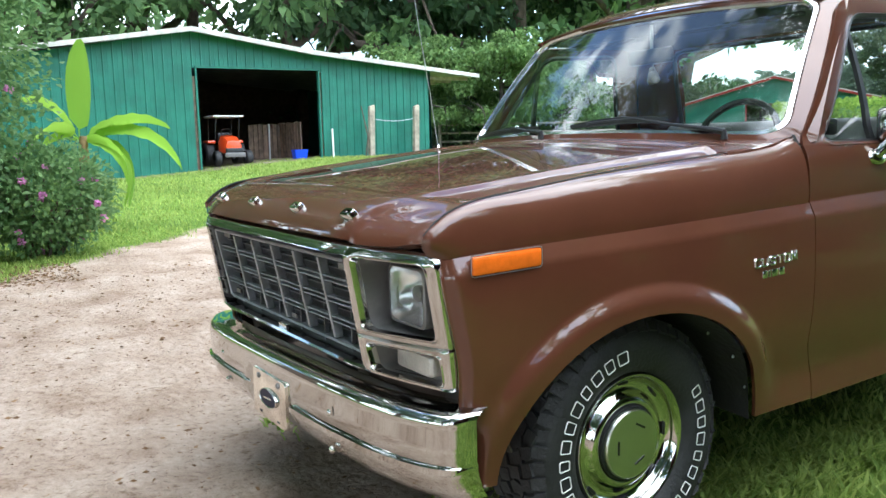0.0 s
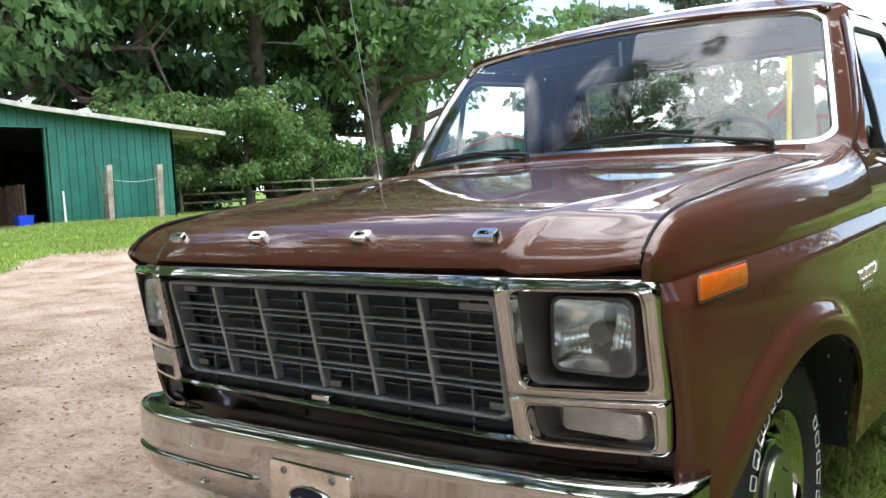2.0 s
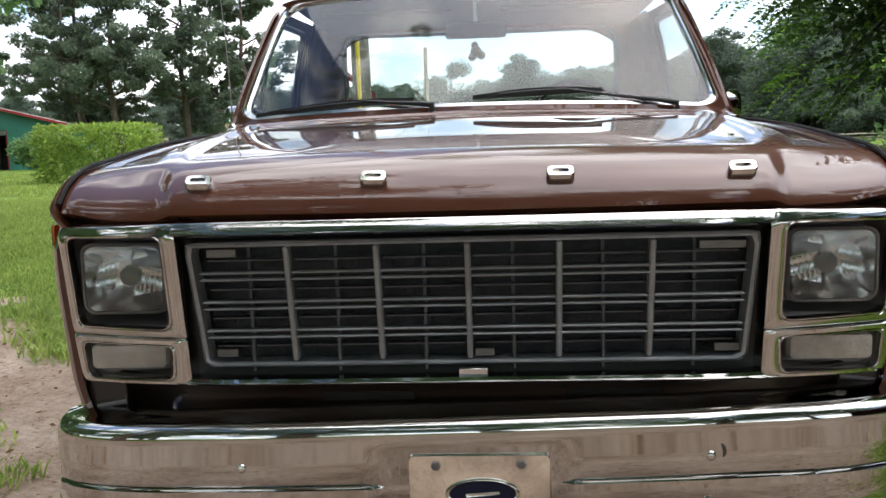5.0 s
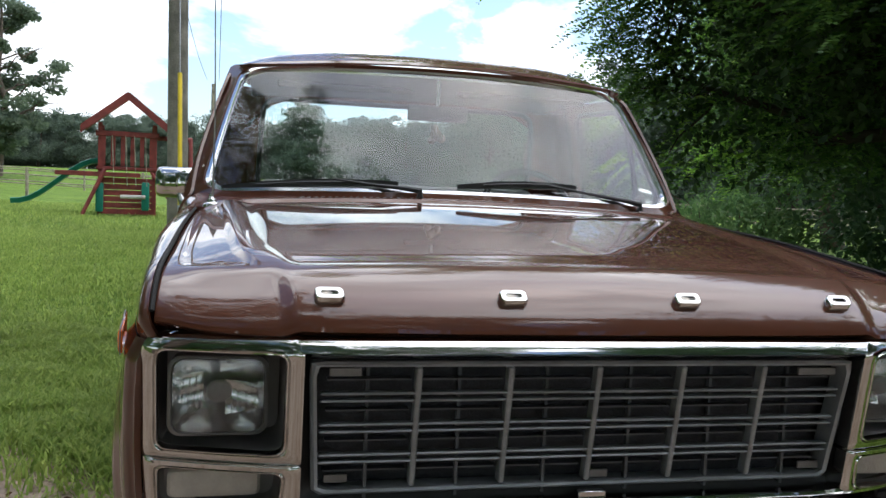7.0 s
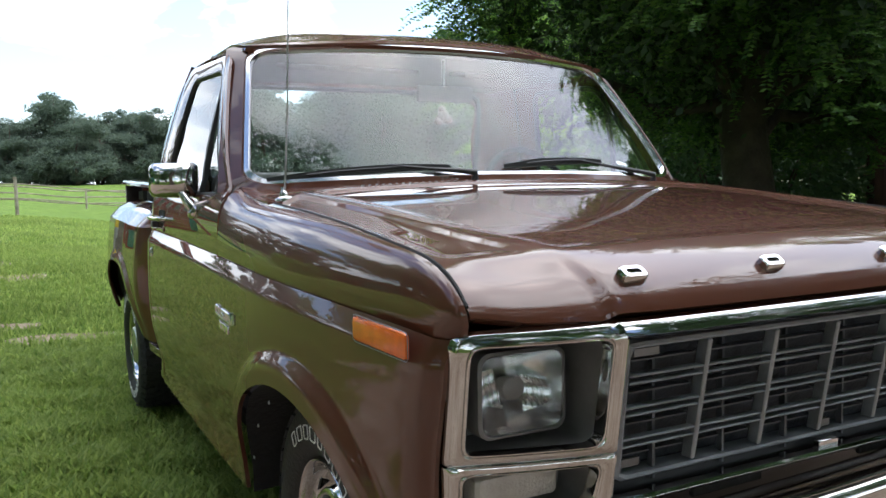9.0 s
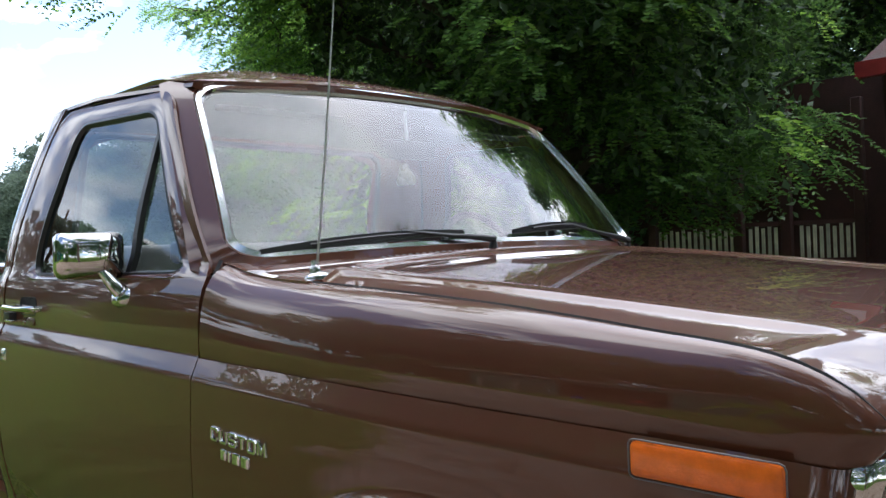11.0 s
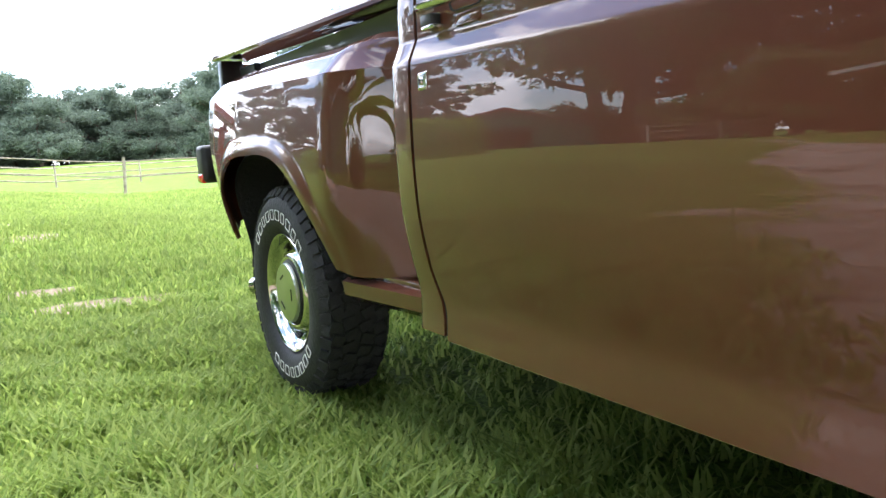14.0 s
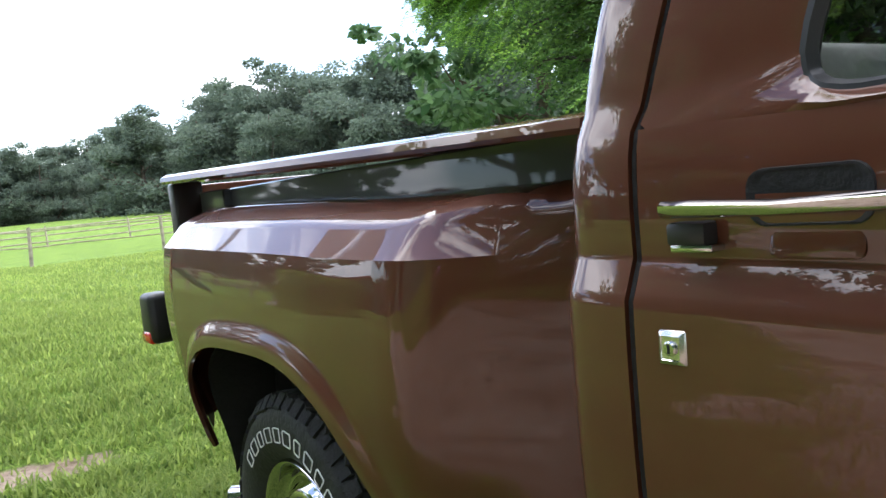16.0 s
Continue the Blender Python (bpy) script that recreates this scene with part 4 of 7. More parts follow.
    for y, fx_, fz_, rr in ((0.022, 1.0, 1.0, 0.020), (0.012, 1.03, 1.03, 0.022), (-0.004, 1.0, 1.0, 0.026), (-0.018, 0.92, 0.90, 0.032), (-0.030, 0.78, 0.74, 0.036), (-0.038, 0.58, 0.54, 0.030), (-0.042, 0.32, 0.30, 0.016)):
        rows.append([(a, y, b) for a, b in rrect(0.164 * fx_, 0.116 * fz_, rr, 5)])
    vs = sheet(bm, rows, close_v=True)
    bm.faces.new(vs[0])
    bm.faces.new(vs[-1])
    bmesh.ops.recalc_face_normals(bm, faces=bm.faces)
    mm = pose(s * 1.000, 1.168, 1.260, -3, 0, 24 * s)
    bmesh.ops.transform(bm, matrix=mm, verts=bm.verts)
    part("mirror_head", bm, "chrome", arm, "rectangular chrome mirror shell", smooth=45)
    bm = boxbm((-0.074, 0.021, -0.050), (0.074, 0.0245, 0.050), 0.001, 1, mm)
    part("mirror_glass", bm, "mirror", arm)

    # rear corner of the cab, with its pillar
    bm = bmesh.new()
    zs = [z for z in side_rows(2.0, 1.222, 0.402, 16)]
    zs = [lerp(1.735, 1.24, k / 10) for k in range(11)] + zs
    rows = []
    for z in zs:
        lean = smooth01(1.10, 1.76, z)
        yf = 1.936 - 0.299 * (z - 1.195) if z > 1.195 else 1.937 - 0.028 * smooth01(0.56, 0.43, z)
        yb = 2.052 - 0.124 * lean
        xs = cab_x(1.96, z)
        row = [(s * xs, yf, z), (s * xs, lerp(yf, yb, 0.35), z), (s * (xs - 0.004), lerp(yf, yb, 0.6), z)]
        for k in range(1, 7):
            a = k / 6 * math.pi / 2
            row.append((s * (xs - 0.045 + 0.041 * math.cos(a)), yb - 0.045 + 0.045 * math.sin(a), z))
        row.append((s * (0.715 if z > 1.24 else 0.40), yb, z))
        rows.append(row)
    sheet(bm, rows, flip=s > 0)
    part("cab_corner", bm, "paint", truck, smooth=50, solid=0.010)
    # black rubber in the gap behind the door
    bm = bmesh.new()
    tube(bm, [(s * (cab_x(1.96, z) + 0.001), (1.936 - 0.299 * (z - 1.195) if z > 1.195 else 1.937 - 0.028 * smooth01(0.56, 0.43, z)) - 0.004, z) for z in zs], 0.0048, 6)
    part("door_rubber", bm, "void", truck)
    # roof gutter
    bm = bmesh.new()
    rows = []
    for k in range(15):
        u = k / 14
        y = lerp(1.040, 1.885, u)
        z = lerp(1.698, 1.746, min(1, u * 1.5)) + 0.004 * u
        rows.append([(s * 0.732, y, z + 0.012), (s * 0.762, y, z + 0.008), (s * 0.766, y, z - 0.003), (s * 0.732, y, z - 0.012)])
    vs = sheet(bm, rows, close_v=True, flip=s > 0)
    bm.faces.new(vs[0])
    bm.faces.new(vs[-1][::-1])
    bmesh.ops.recalc_face_normals(bm, faces=bm.faces)
    part("roof_gutter", bm, "paint", truck, smooth=50)

# roof skin
bm = bmesh.new()
rows = []
for u in np.linspace(-1, 1, 25):
    row = []
    for v in np.linspace(0, 1, 17):
        y = lerp(0.990 + 0.070 * u * u, 1.915, v)
        edge = 1 - abs(u) ** 5
        z = 1.706 + 0.034 * smooth01(0, 0.25, v) + 0.052 * edge * smooth01(-0.05, 0.22, v) * (1 - 0.75 * smooth01(0.80, 1.0, v)) + 0.016 * (1 - abs(u) ** 2) * (1 - v)
        row.append((u * lerp(0.735, 0.752, smooth01(0, 0.2, v)), y, z))
    rows.append(row)
sheet(bm, rows, flip=True)
part("roof", bm, "paint", truck, smooth=60, solid=0.012)
bm = bmesh.new()
sheet(bm, [[(u * 0.73, y, 1.690 + 0.02 * (1 - u * u)) for y in (1.04, 1.4, 1.7, 1.90)] for u in (-1, -0.5, 0, 0.5, 1)])
part("headlining", bm, "liner", truck)

# back wall with its wide rear window
bm = bmesh.new()
def back_y(z):
    return 2.052 - 0.124 * smooth01(1.10, 1.76, z) - 0.004
o = resample(round_poly([(-0.76, 0.45), (-0.745, 1.735), (0.745, 1.735), (0.76, 0.45)], [0.02, 0.08, 0.08, 0.02]), 160)
i = resample(round_poly([(-0.70, 1.24), (-0.675, 1.685), (0.675, 1.685), (0.70, 1.24)], [0.07, 0.07, 0.07, 0.07]), 400)
ii = ring_match([(a, 1.46 + (b - 1.1) * 0.6) for a, b in o], i)
sheet(bm, [[(a, back_y(b), b) for a, b in o], [(a, back_y(b), b) for a, b in ii]], close_v=True)
part("back_wall", bm, "paint", truck, solid=0.03)
bm = bmesh.new()
bm.faces.new([bm.verts.new((a, back_y(b) - 0.012, b)) for a, b in resample(i, 80)])
rw = part("rear_window", bm, "glass_side", truck, "wide clear rear window")
rw.visible_shadow = False
bm = bmesh.new()
lp = [(a, back_y(b) - 0.01, b) for a, b in resample(i, 80)]
tube(bm, lp + lp[:1], 0.013, 6, caps=False)
part("rear_window_seal", bm, "black", rw)

# cowl with air slots, wipers and aerial
bm = bmesh.new()
rows = []
for u in np.linspace(-1, 1, 41):
    h = hood_point(u, 0.0)
    a = Vector((u * 0.862, h[1] + 0.006, h[2] - 0.010))
    b = shield(u * 1.05, -0.055, 0.0)
    rows.append([a, a.lerp(b, 0.35) + Vector((0, 0, 0.004)), a.lerp(b, 0.7) + Vector((0, 0, 0.002)), b])
sheet(bm, rows, flip=True)
cowl = part("cowl", bm, "paint", truck, smooth=50, solid=0.008)
for c in (-0.34, -0.02):
    for k in range(15):
        x = c - 0.14 + 0.02 * k
        h = Vector(hood_point(x / 0.8, 0.0))
        b = shield(x / 0.86, -0.055)
        p = h.lerp(b, 0.62)
        bm = boxbm((-0.004, -0.022, -0.002), (0.004, 0.022, 0.005), 0.0, 1, Matrix.Translation(p) @ pose(0, 0, 0, 8, 0, -25))
        part("air_slot", bm, "black", cowl)
for s in (1, -1):
    # corner of the scuttle between hood gap and door
    bm = bmesh.new()
    rows = []
    for k in range(9):
        u = k / 8
        y = lerp(0.425, 0.735, u)
        gz = curve(GAP, y)
        rows.append([(s * (curve(GAP_X, y) - 0.03), y, gz + 0.006), (s * (curve(GAP_X, y) + 0.012), y, gz + 0.004)])
    sheet(bm, rows, flip=s < 0)
    part("scuttle_corner", bm, "paint", truck, solid=0.01)
for piv, arm_end, (u0, v0), (u1, v1) in (((-0.17, -0.028), (-0.50, 0.050), (-0.25, 0.045), (-0.93, 0.012)), ((0.80, -0.028), (0.30, 0.085), (0.52, 0.085), (-0.01, 0.040))):
    p0, p1 = shield(*piv, 0.018), shield(*arm_end, 0.026)
    bm = bmesh.new()
    tube(bm, [p0 + Vector((0, -0.01, -0.014)), p0 + Vector((0, -0.012, 0.010)), p0.lerp(p1, 0.14) + Vector((0, -0.008, 0.010)), p0.lerp(p1, 0.5) + Vector((0, -0.005, 0.004)), p1], [0.013, 0.012, 0.009, 0.0055, 0.004], 8)
    w = part("wiper", bm, "black", truck, "black windscreen wiper arm and blade")
    bm = bmesh.new()
    rows = []
    for k in range(17):
        f = k / 16
        p = shield(lerp(u0, u1, f), lerp(v0, v1, f), 0.008)
        hgt = 0.010 + 0.012 * math.sin(math.pi * f)
        rows.append([p + Vector((0, 0.001, -0.005)), p + Vector((0, -0.006, -0.001)), p + Vector((0, -0.006, hgt)), p + Vector((0, 0.002, hgt))])
    sheet(bm, rows, close_v=True)
    blade = part("wiper_blade", bm, "black", w)
    bm = bmesh.new()
    tube(bm, [shield(lerp(u0, u1, f), lerp(v0, v1, f), 0.012 + 0.014 * math.sin(math.pi * f)) for f in (0.2, 0.35, 0.5, 0.65, 0.8)], 0.0035, 6)
    part("blade_bow", bm, "black", blade)
bm = bmesh.new()
lathe(bm, [(0.0001, 0.036), (0.005, 0.036), (0.007, 0.024), (0.012, 0.019), (0.013, 0.010), (0.024, 0.006), (0.029, 0.0), (0.029, -0.012)], 20, pose(-0.818, 0.470, 1.192, -6, -6, 0))
aerial = part("aerial_base", bm, "chrome", truck, "chrome aerial base")
bm = bmesh.new()
tube(bm, [(-0.816, 0.467, 1.220), (-0.812, 0.430, 1.46), (-0.815, 0.385, 1.73), (-0.820, 0.320, 2.20)], [0.0028, 0.0024, 0.0018, 0.0014], 6)
part("aerial_rod", bm, "steel", aerial, "thin steel aerial")

# cab floor, dash, wheel, seat and mirror
bm = boxbm((-0.80, 0.55, 0.48), (0.80, 2.04, 0.52))
part("cab_floor", bm, "liner", truck)
bm = bmesh.new()
rows = []
for u in np.linspace(-1, 1, 21):
    x = u * 0.80
    yf = 0.60 + 0.14 * u * u
    rows.append([(x, yf, 1.235), (x, yf + 0.12, 1.248), (x, yf + 0.24, 1.235), (x, yf + 0.29, 1.20), (x, yf + 0.28, 0.95), (x, yf + 0.15, 0.75)])
sheet(bm, rows, flip=True)
part("dashboard", bm, "dash", truck, "olive-tan dashboard top", smooth=50)
bm = bmesh.new()
ring = [(0.40 + 0.19 * math.cos(a), 1.06 + 0.07 * math.sin(a), 1.20 + 0.165 * math.sin(a)) for a in (2 * math.pi * k / 32 for k in range(33))]
tube(bm, ring, 0.013, 8, caps=False)
tube(bm, [(0.40, 1.05, 1.19), (0.40, 0.85, 1.06)], 0.025, 8)
tube(bm, [(0.22, 1.06, 1.20), (0.58, 1.06, 1.20)], 0.014, 6)
part("steering_wheel", bm, "black", truck, "thin-rimmed dark steering wheel")
bm = boxbm((-0.70, 1.35, 0.72), (0.70, 1.88, 0.92), 0.05, 3)
seat = part("bench_seat", bm, "seat", truck, "light grey cloth bench seat")
bm = boxbm((-0.70, -0.07, 0.0), (0.70, 0.07, 0.46), 0.05, 3, pose(0, 1.86, 0.84, -10, 0, 0))
part("seat_back", bm, "seat", seat)
bm = boxbm((-0.12, -0.012, -0.032), (0.12, 0.012, 0.032), 0.010, 2, pose(0.0, 1.025, 1.572, 8, 0, 0))
rm = part("rear_view_mirror", bm, "black", truck, "black rear-view mirror")
bm = bmesh.new()
tube(bm, [(0.0, 1.03, 1.59), (0.0, 1.03, 1.70)], 0.007, 6)
part("mirror_stem", bm, "steel", rm)
bm = bmesh.new()
tube(bm, [(0.0, 1.04, 1.55), (0.0, 1.04, 1.52)], 0.0015, 4)
for c, r in (((0.0, 1.04, 1.490), 0.024), ((0.020, 1.035, 1.476), 0.018), ((-0.016, 1.045, 1.470), 0.017), ((-0.005, 1.04, 1.516), 0.015)):
    bmesh.ops.create_icosphere(bm, subdivisions=2, radius=r, matrix=Matrix.Translation(c))
part("hanging_trinket", bm, "old_wood", rm, "small tan trinket hanging from the mirror")
for s in (1, -1):
    bm = boxbm((-0.26, -0.07, -0.010), (0.26, 0.07, 0.010), 0.008, 2, pose(s * 0.36, 1.11, 1.662, 10, 0, 0))
    part("sun_visor", bm, "liner", truck, "dark sun visor folded up")

# ---- front end ----
def nose_y(x, z=0.97):
    """Plan of the front: flat across the grille, swept back at the corners, leaning in towards the bottom."""
    q = max(0.0, (abs(x) - 0.50) / 0.37)
    return -0.725 + 0.115 * q**1.45 + 0.16 * max(0.0, 0.955 - z) + 0.32 * max(0.0, z - 0.955)


def front_ring(bm, o, i, depth_o, depth_i, raise_=0.012):
    """A chrome frame between two outlines in (x, z)."""
    lay = lambda loop, d: [(x, nose_y(x, z) - d, z) for x, z in loop]  # noqa: E731
    c = lambda k: [(lerp(p[0], q[0], k), lerp(p[1], q[1], k)) for p, q in zip(o, i)]  # noqa: E731
    sheet(bm, [lay(o, -depth_o), lay(o, raise_ * 0.5), lay(c(0.25), raise_), lay(c(0.72), raise_), lay(c(0.80), raise_ * 0.72), lay(c(0.88), raise_ * 1.02), lay(c(0.95), raise_ * 1.0), lay(i, raise_ * 0.5), lay(i, -depth_i)], close_v=True)


for s in (1, -1):
    bz = bmesh.new()
    out = resample(round_poly([(0.580, 0.635), (0.870, 0.622), (0.872, 0.975), (0.578, 0.983)], [0.03, 0.03, 0.035, 0.03]), 120)
    # two openings share one chrome frame, split at the cross bar
    up_o = resample(round_poly([(0.578, 0.742), (0.872, 0.736), (0.872, 0.977), (0.578, 0.985)], [0.004, 0.004, 0.04, 0.03]), 100)
    up_i = resample(round_poly([(0.612, 0.762), (0.842, 0.758), (0.842, 0.948), (0.610, 0.954)], [0.025, 0.02, 0.02, 0.02]), 100)
    lo_o = resample(round_poly([(0.578, 0.640), (0.866, 0.624), (0.872, 0.736), (0.578, 0.742)], [0.02, 0.02, 0.004, 0.004]), 100)
    lo_i = resample(round_poly([(0.622, 0.650), (0.840, 0.638), (0.842, 0.718), (0.612, 0.724)], [0.02, 0.02, 0.02, 0.02]), 100)
    fx = lambda loop: [(s * x, z) for x, z in loop]  # noqa: E731
    front_ring(bz, fx(up_o), fx(up_i), 0.05, 0.02)
    front_ring(bz, fx(lo_o), fx(lo_i), 0.05, 0.02)
    bmesh.ops.recalc_face_normals(bz, faces=bz.faces)
    bezel = part("headlamp_bezel", bz, "chrome", truck, "chrome surround of headlamp and turn lamp", smooth=45)
    # grey recesses behind the two openings
    for loop, deep, nm in ((up_i, 0.125, "headlamp_well"), (lo_i, 0.055, "turn_lamp_well")):
        bm = bmesh.new()
        L = fx(loop)
        cx, cz = sum(p[0] for p in L) / len(L), sum(p[1] for p in L) / len(L)
        back = [(cx + (x - cx) * 0.93, cz + (z - cz) * 0.90) for x, z in L]
        yb = nose_y(0.72, cz) + deep
        a = [(x, nose_y(x, z) + 0.016, z) for x, z in L]
        b = [(x, max(nose_y(x, z) + 0.025, yb), z) for x, z in back]
        vs = sheet(bm, [a, b], close_v=True)
        bm.faces.new(vs[-1])
        part(nm, bm, "bezel_grey", bezel, smooth=30)
    # sealed-beam headlamp
    bm = bmesh.new()
    c = (s * 0.732, nose_y(0.732, 0.86) + 0.050, 0.859)
    rows = []
    for k, (f, d) in enumerate(((1.10, 0.03), (1.10, -0.016), (1.03, -0.020), (1.0, -0.014))):
        rows.append([(c[0] + a * f, c[1] + d, c[2] + b * f) for a, b in rrect(0.166, 0.138, 0.022, 5)])
    sheet(bm, rows, close_v=True, flip=False)
    bmesh.ops.recalc_face_normals(bm, faces=bm.faces)
    hl = part("headlamp", bm, "bezel_grey", truck, "square sealed-beam headlamp with ribbed glass", smooth=35)
    bm = bmesh.new()
    rows = []
    for f, d in ((1.0, -0.016), (0.95, 0.012), (0.7, 0.038), (0.35, 0.052), (0.12, 0.055)):
        rows.append([(c[0] + a * f, c[1] + d, c[2] + b * f) for a, b in rrect(0.166, 0.138, 0.022 + 0.04 * (1 - f), 5)])
    vs = sheet(bm, rows, close_v=True)
    bm.faces.new(vs[-1])
    part("reflector", bm, "reflector", hl)
    # small bulb shield in the middle; beside it added wavy mirror patches, tilted to catch bright sky through the ribs
    bm = bmesh.new()
    rows = [[(c[0] + x * f, c[1] + d, c[2] + z * f) for x, z in rrect(0.050, 0.044, 0.021, 5)] for f, d in ((0.7, 0.050), (1.0, 0.022), (0.9, 0.014), (0.5, 0.010))]
    vs = sheet(bm, rows, close_v=True)
    bm.faces.new(vs[-1])
    bmesh.ops.recalc_face_normals(bm, faces=bm.faces)
    part("bulb_shield", bm, "bezel_grey", hl, "dark shield in the middle of the lamp", smooth=40)
    for sx, x0, x1, z0, z1 in ((-s, 0.012, 0.074, -0.040, 0.020), (s, 0.030, 0.074, -0.030, 0.036), (-s, 0.0, 0.050, 0.034, 0.060)):
        bm = bmesh.new()
        rows = []
        for fa in np.linspace(0, 1, 25):
            x = lerp(x0, x1, fa)
            rows.append([(c[0] + sx * x, c[1] + 0.018 - 0.10 * x + 0.52 * (z + 0.005) - 0.0013 * math.sin(x * 560 + 30 * z) - 0.0020 * math.sin(z * 210 + x * 45), c[2] + z) for z in np.linspace(z0 + 0.012 * fa, z1 - 0.010 * fa * fa, 17)])
        sheet(bm, rows, flip=sx < 0)
        part("mirror_patch", bm, "reflector", hl, "wavy mirror patch added to catch the sky's brightness", smooth=80)
    bm = bmesh.new()
    rows = []
    for x in np.linspace(-0.081, 0.081, 131):
        row = []
        for z in np.linspace(-0.066, 0.066, 15):
            r = 1 - (x / 0.12) ** 2 - (z / 0.10) ** 2
            flute = 0.00045 * math.sin(x * 1150) if z > 0.028 or z < -0.012 or abs(x) > 0.05 else 0.0006 * math.sin(x * 560)
            row.append((c[0] + x, c[1] - 0.016 - 0.012 * r + flute, c[2] + z))
        rows.append(row)
    sheet(bm, rows, flip=False)
    bmesh.ops.recalc_face_normals(bm, faces=bm.faces)
    ln = part("lens", bm, "lens_glass", hl, "ribbed clear headlamp glass", smooth=60)
    ln.visible_shadow = False
    # frosted turn lamp
    bm = bmesh.new()
    c2 = (s * 0.737, nose_y(0.737, 0.68) + 0.030, 0.687)
    rows = []
    for f, d in ((1.0, 0.03), (1.0, -0.010), (0.93, -0.017), (0.5, -0.020)):
        rows.append([(c2[0] + a * f, c2[1] + d, c2[2] + b * f) for a, b in rrect(0.172, 0.052, 0.010, 3)])
    vs = sheet(bm, rows, close_v=True)
    bm.faces.new(vs[-1])
    bmesh.ops.recalc_face_normals(bm, faces=bm.faces)
    part("turn_lamp", bm, "clear_lens", truck, "frosted white turn lamp", smooth=35)
    # dark strip between bezel and fender
    bm = bmesh.new()
    sheet(bm, [[(s * 0.866, nose_y(0.87, z) + 0.02, z), (s * 0.876, nose_y(0.87, z) + 0.045, z)] for z in np.linspace(0.63, 0.955, 8)], flip=s < 0)
    part("nose_gap", bm, "black", truck)

# bright header above the grille, bright strip below it
bm = bmesh.new()
rows = []
for x in np.linspace(-0.600, 0.600, 31):
    y = nose_y(x, 0.97)
    rows.append([(x, y + 0.03, 0.984), (x, y + 0.004, 0.984), (x, y - 0.003, 0.980), (x, y - 0.013, 0.959), (x, y - 0.006, 0.953), (x, y + 0.03, 0.953)])
sheet(bm, rows, flip=True)
bmesh.ops.recalc_face_normals(bm, faces=bm.faces)
part("grille_header", bm, "chrome", truck, "bright metal strip above the grille", smooth=50)
bm = bmesh.new()
rows = []
for x in np.linspace(-0.60, 0.60, 25):
    y = nose_y(x, 0.65)
    rows.append([(x, y + 0.03, 0.654), (x, y - 0.006, 0.654), (x, y - 0.010, 0.648), (x, y - 0.004, 0.640), (x, y + 0.03, 0.638)])
sheet(bm, rows)
bmesh.ops.recalc_face_normals(bm, faces=bm.faces)
part("lower_moulding", bm, "chrome", truck, smooth=50)
bm = boxbm((-0.03, -0.012, -0.009), (0.03, 0.004, 0.009), 0.002, 1, pose(0.006, nose_y(0, 0.66) + 0.018, 0.660))
part("grille_clip", bm, "bright_trim", truck, "small bright fixing clip under the grille")

# grille: grey frame, five uprights, three double bars, thin louvres, dark backing
grille = new("grille")
grille.parent = truck
grille["label"] = "grey plastic egg-crate grille"
G0, G1, GZ0, GZ1 = -0.556, 0.556, 0.672, 0.940


def grille_bar(name, x0, x1, z0, z1, d0, d1, mat="grille_grey", bevel=0.003):
    bm = boxbm((x0, -d1, z0), (x1, -d0, z1), bevel, 1)
    for v in bm.verts:
        v.co.y += nose_y(v.co.x * 0.9, v.co.z) + 0.032 + 0.03 * (0.955 - v.co.z)
    return part(name, bm, mat, grille, smooth=30)


bm = bmesh.new()
o, i = resample(round_poly([(G0, GZ0), (G1, GZ0), (G1 + 0.012, GZ1), (G0 - 0.012, GZ1)], [0.012] * 4), 120), resample(round_poly([(G0 + 0.012, GZ0 + 0.010), (G1 - 0.012, GZ0 + 0.010), (G1, GZ1 - 0.010), (G0, GZ1 - 0.010)], [0.006] * 4), 120)
lay = lambda loop, d: [(x, nose_y(x * 0.9, z) + 0.020 + 0.03 * (0.955 - z) + d, z) for x, z in loop]  # noqa: E731
sheet(bm, [lay(o, 0.04), lay(o, 0.004), lay([(lerp(a[0], b[0], 0.5), lerp(a[1], b[1], 0.5)) for a, b in zip(o, i)], -0.002), lay(i, 0.002), lay(i, 0.05)], close_v=True)
bmesh.ops.recalc_face_normals(bm, faces=bm.faces)
part("grille_frame", bm, "grille_grey", grille, smooth=40)
cols = [lerp(G0 + 0.012, G1 - 0.012, k / 6) for k in range(7)]
lev = [lerp(GZ0 + 0.010, GZ1 - 0.010, k / 4) for k in range(5)]
for k in range(1, 6):
    grille_bar("upright", cols[k] - 0.0058, cols[k] + 0.0058, GZ0 + 0.012, GZ1 - 0.012, -0.020, 0.010)
for k in range(1, 4):
    for dz in (-0.0072, 0.0072):
        grille_bar("cross_bar", G0 + 0.010, G1 - 0.010, lev[k] + dz - 0.0026, lev[k] + dz + 0.0026, -0.016, 0.007)
for r in range(4):
    for q in (0.50,):
        z = lerp(lev[r], lev[r + 1], q)
        for k in range(6):
            grille_bar("louvre", cols[k] + 0.011, cols[k + 1] - 0.011, z - 0.0015, z + 0.0015, -0.040, -0.016, "louvre", bevel=0.0)
bm = bmesh.new()
sheet(bm, [[(x, nose_y(x, z) + 0.085, z) for z in (0.64, 0.80, 0.96)] for x in np.linspace(-0.60, 0.60, 13)], flip=True)
part("radiator_face", bm, "radiator", grille)
for k in range(6):
    xm = (cols[k] + cols[k + 1]) / 2
    bm = boxbm((xm - 0.003, nose_y(xm, 0.8) + 0.06, 0.66), (xm + 0.003, nose_y(xm, 0.8) + 0.075, 0.95))
    part("inner_post", bm, "louvre", grille)
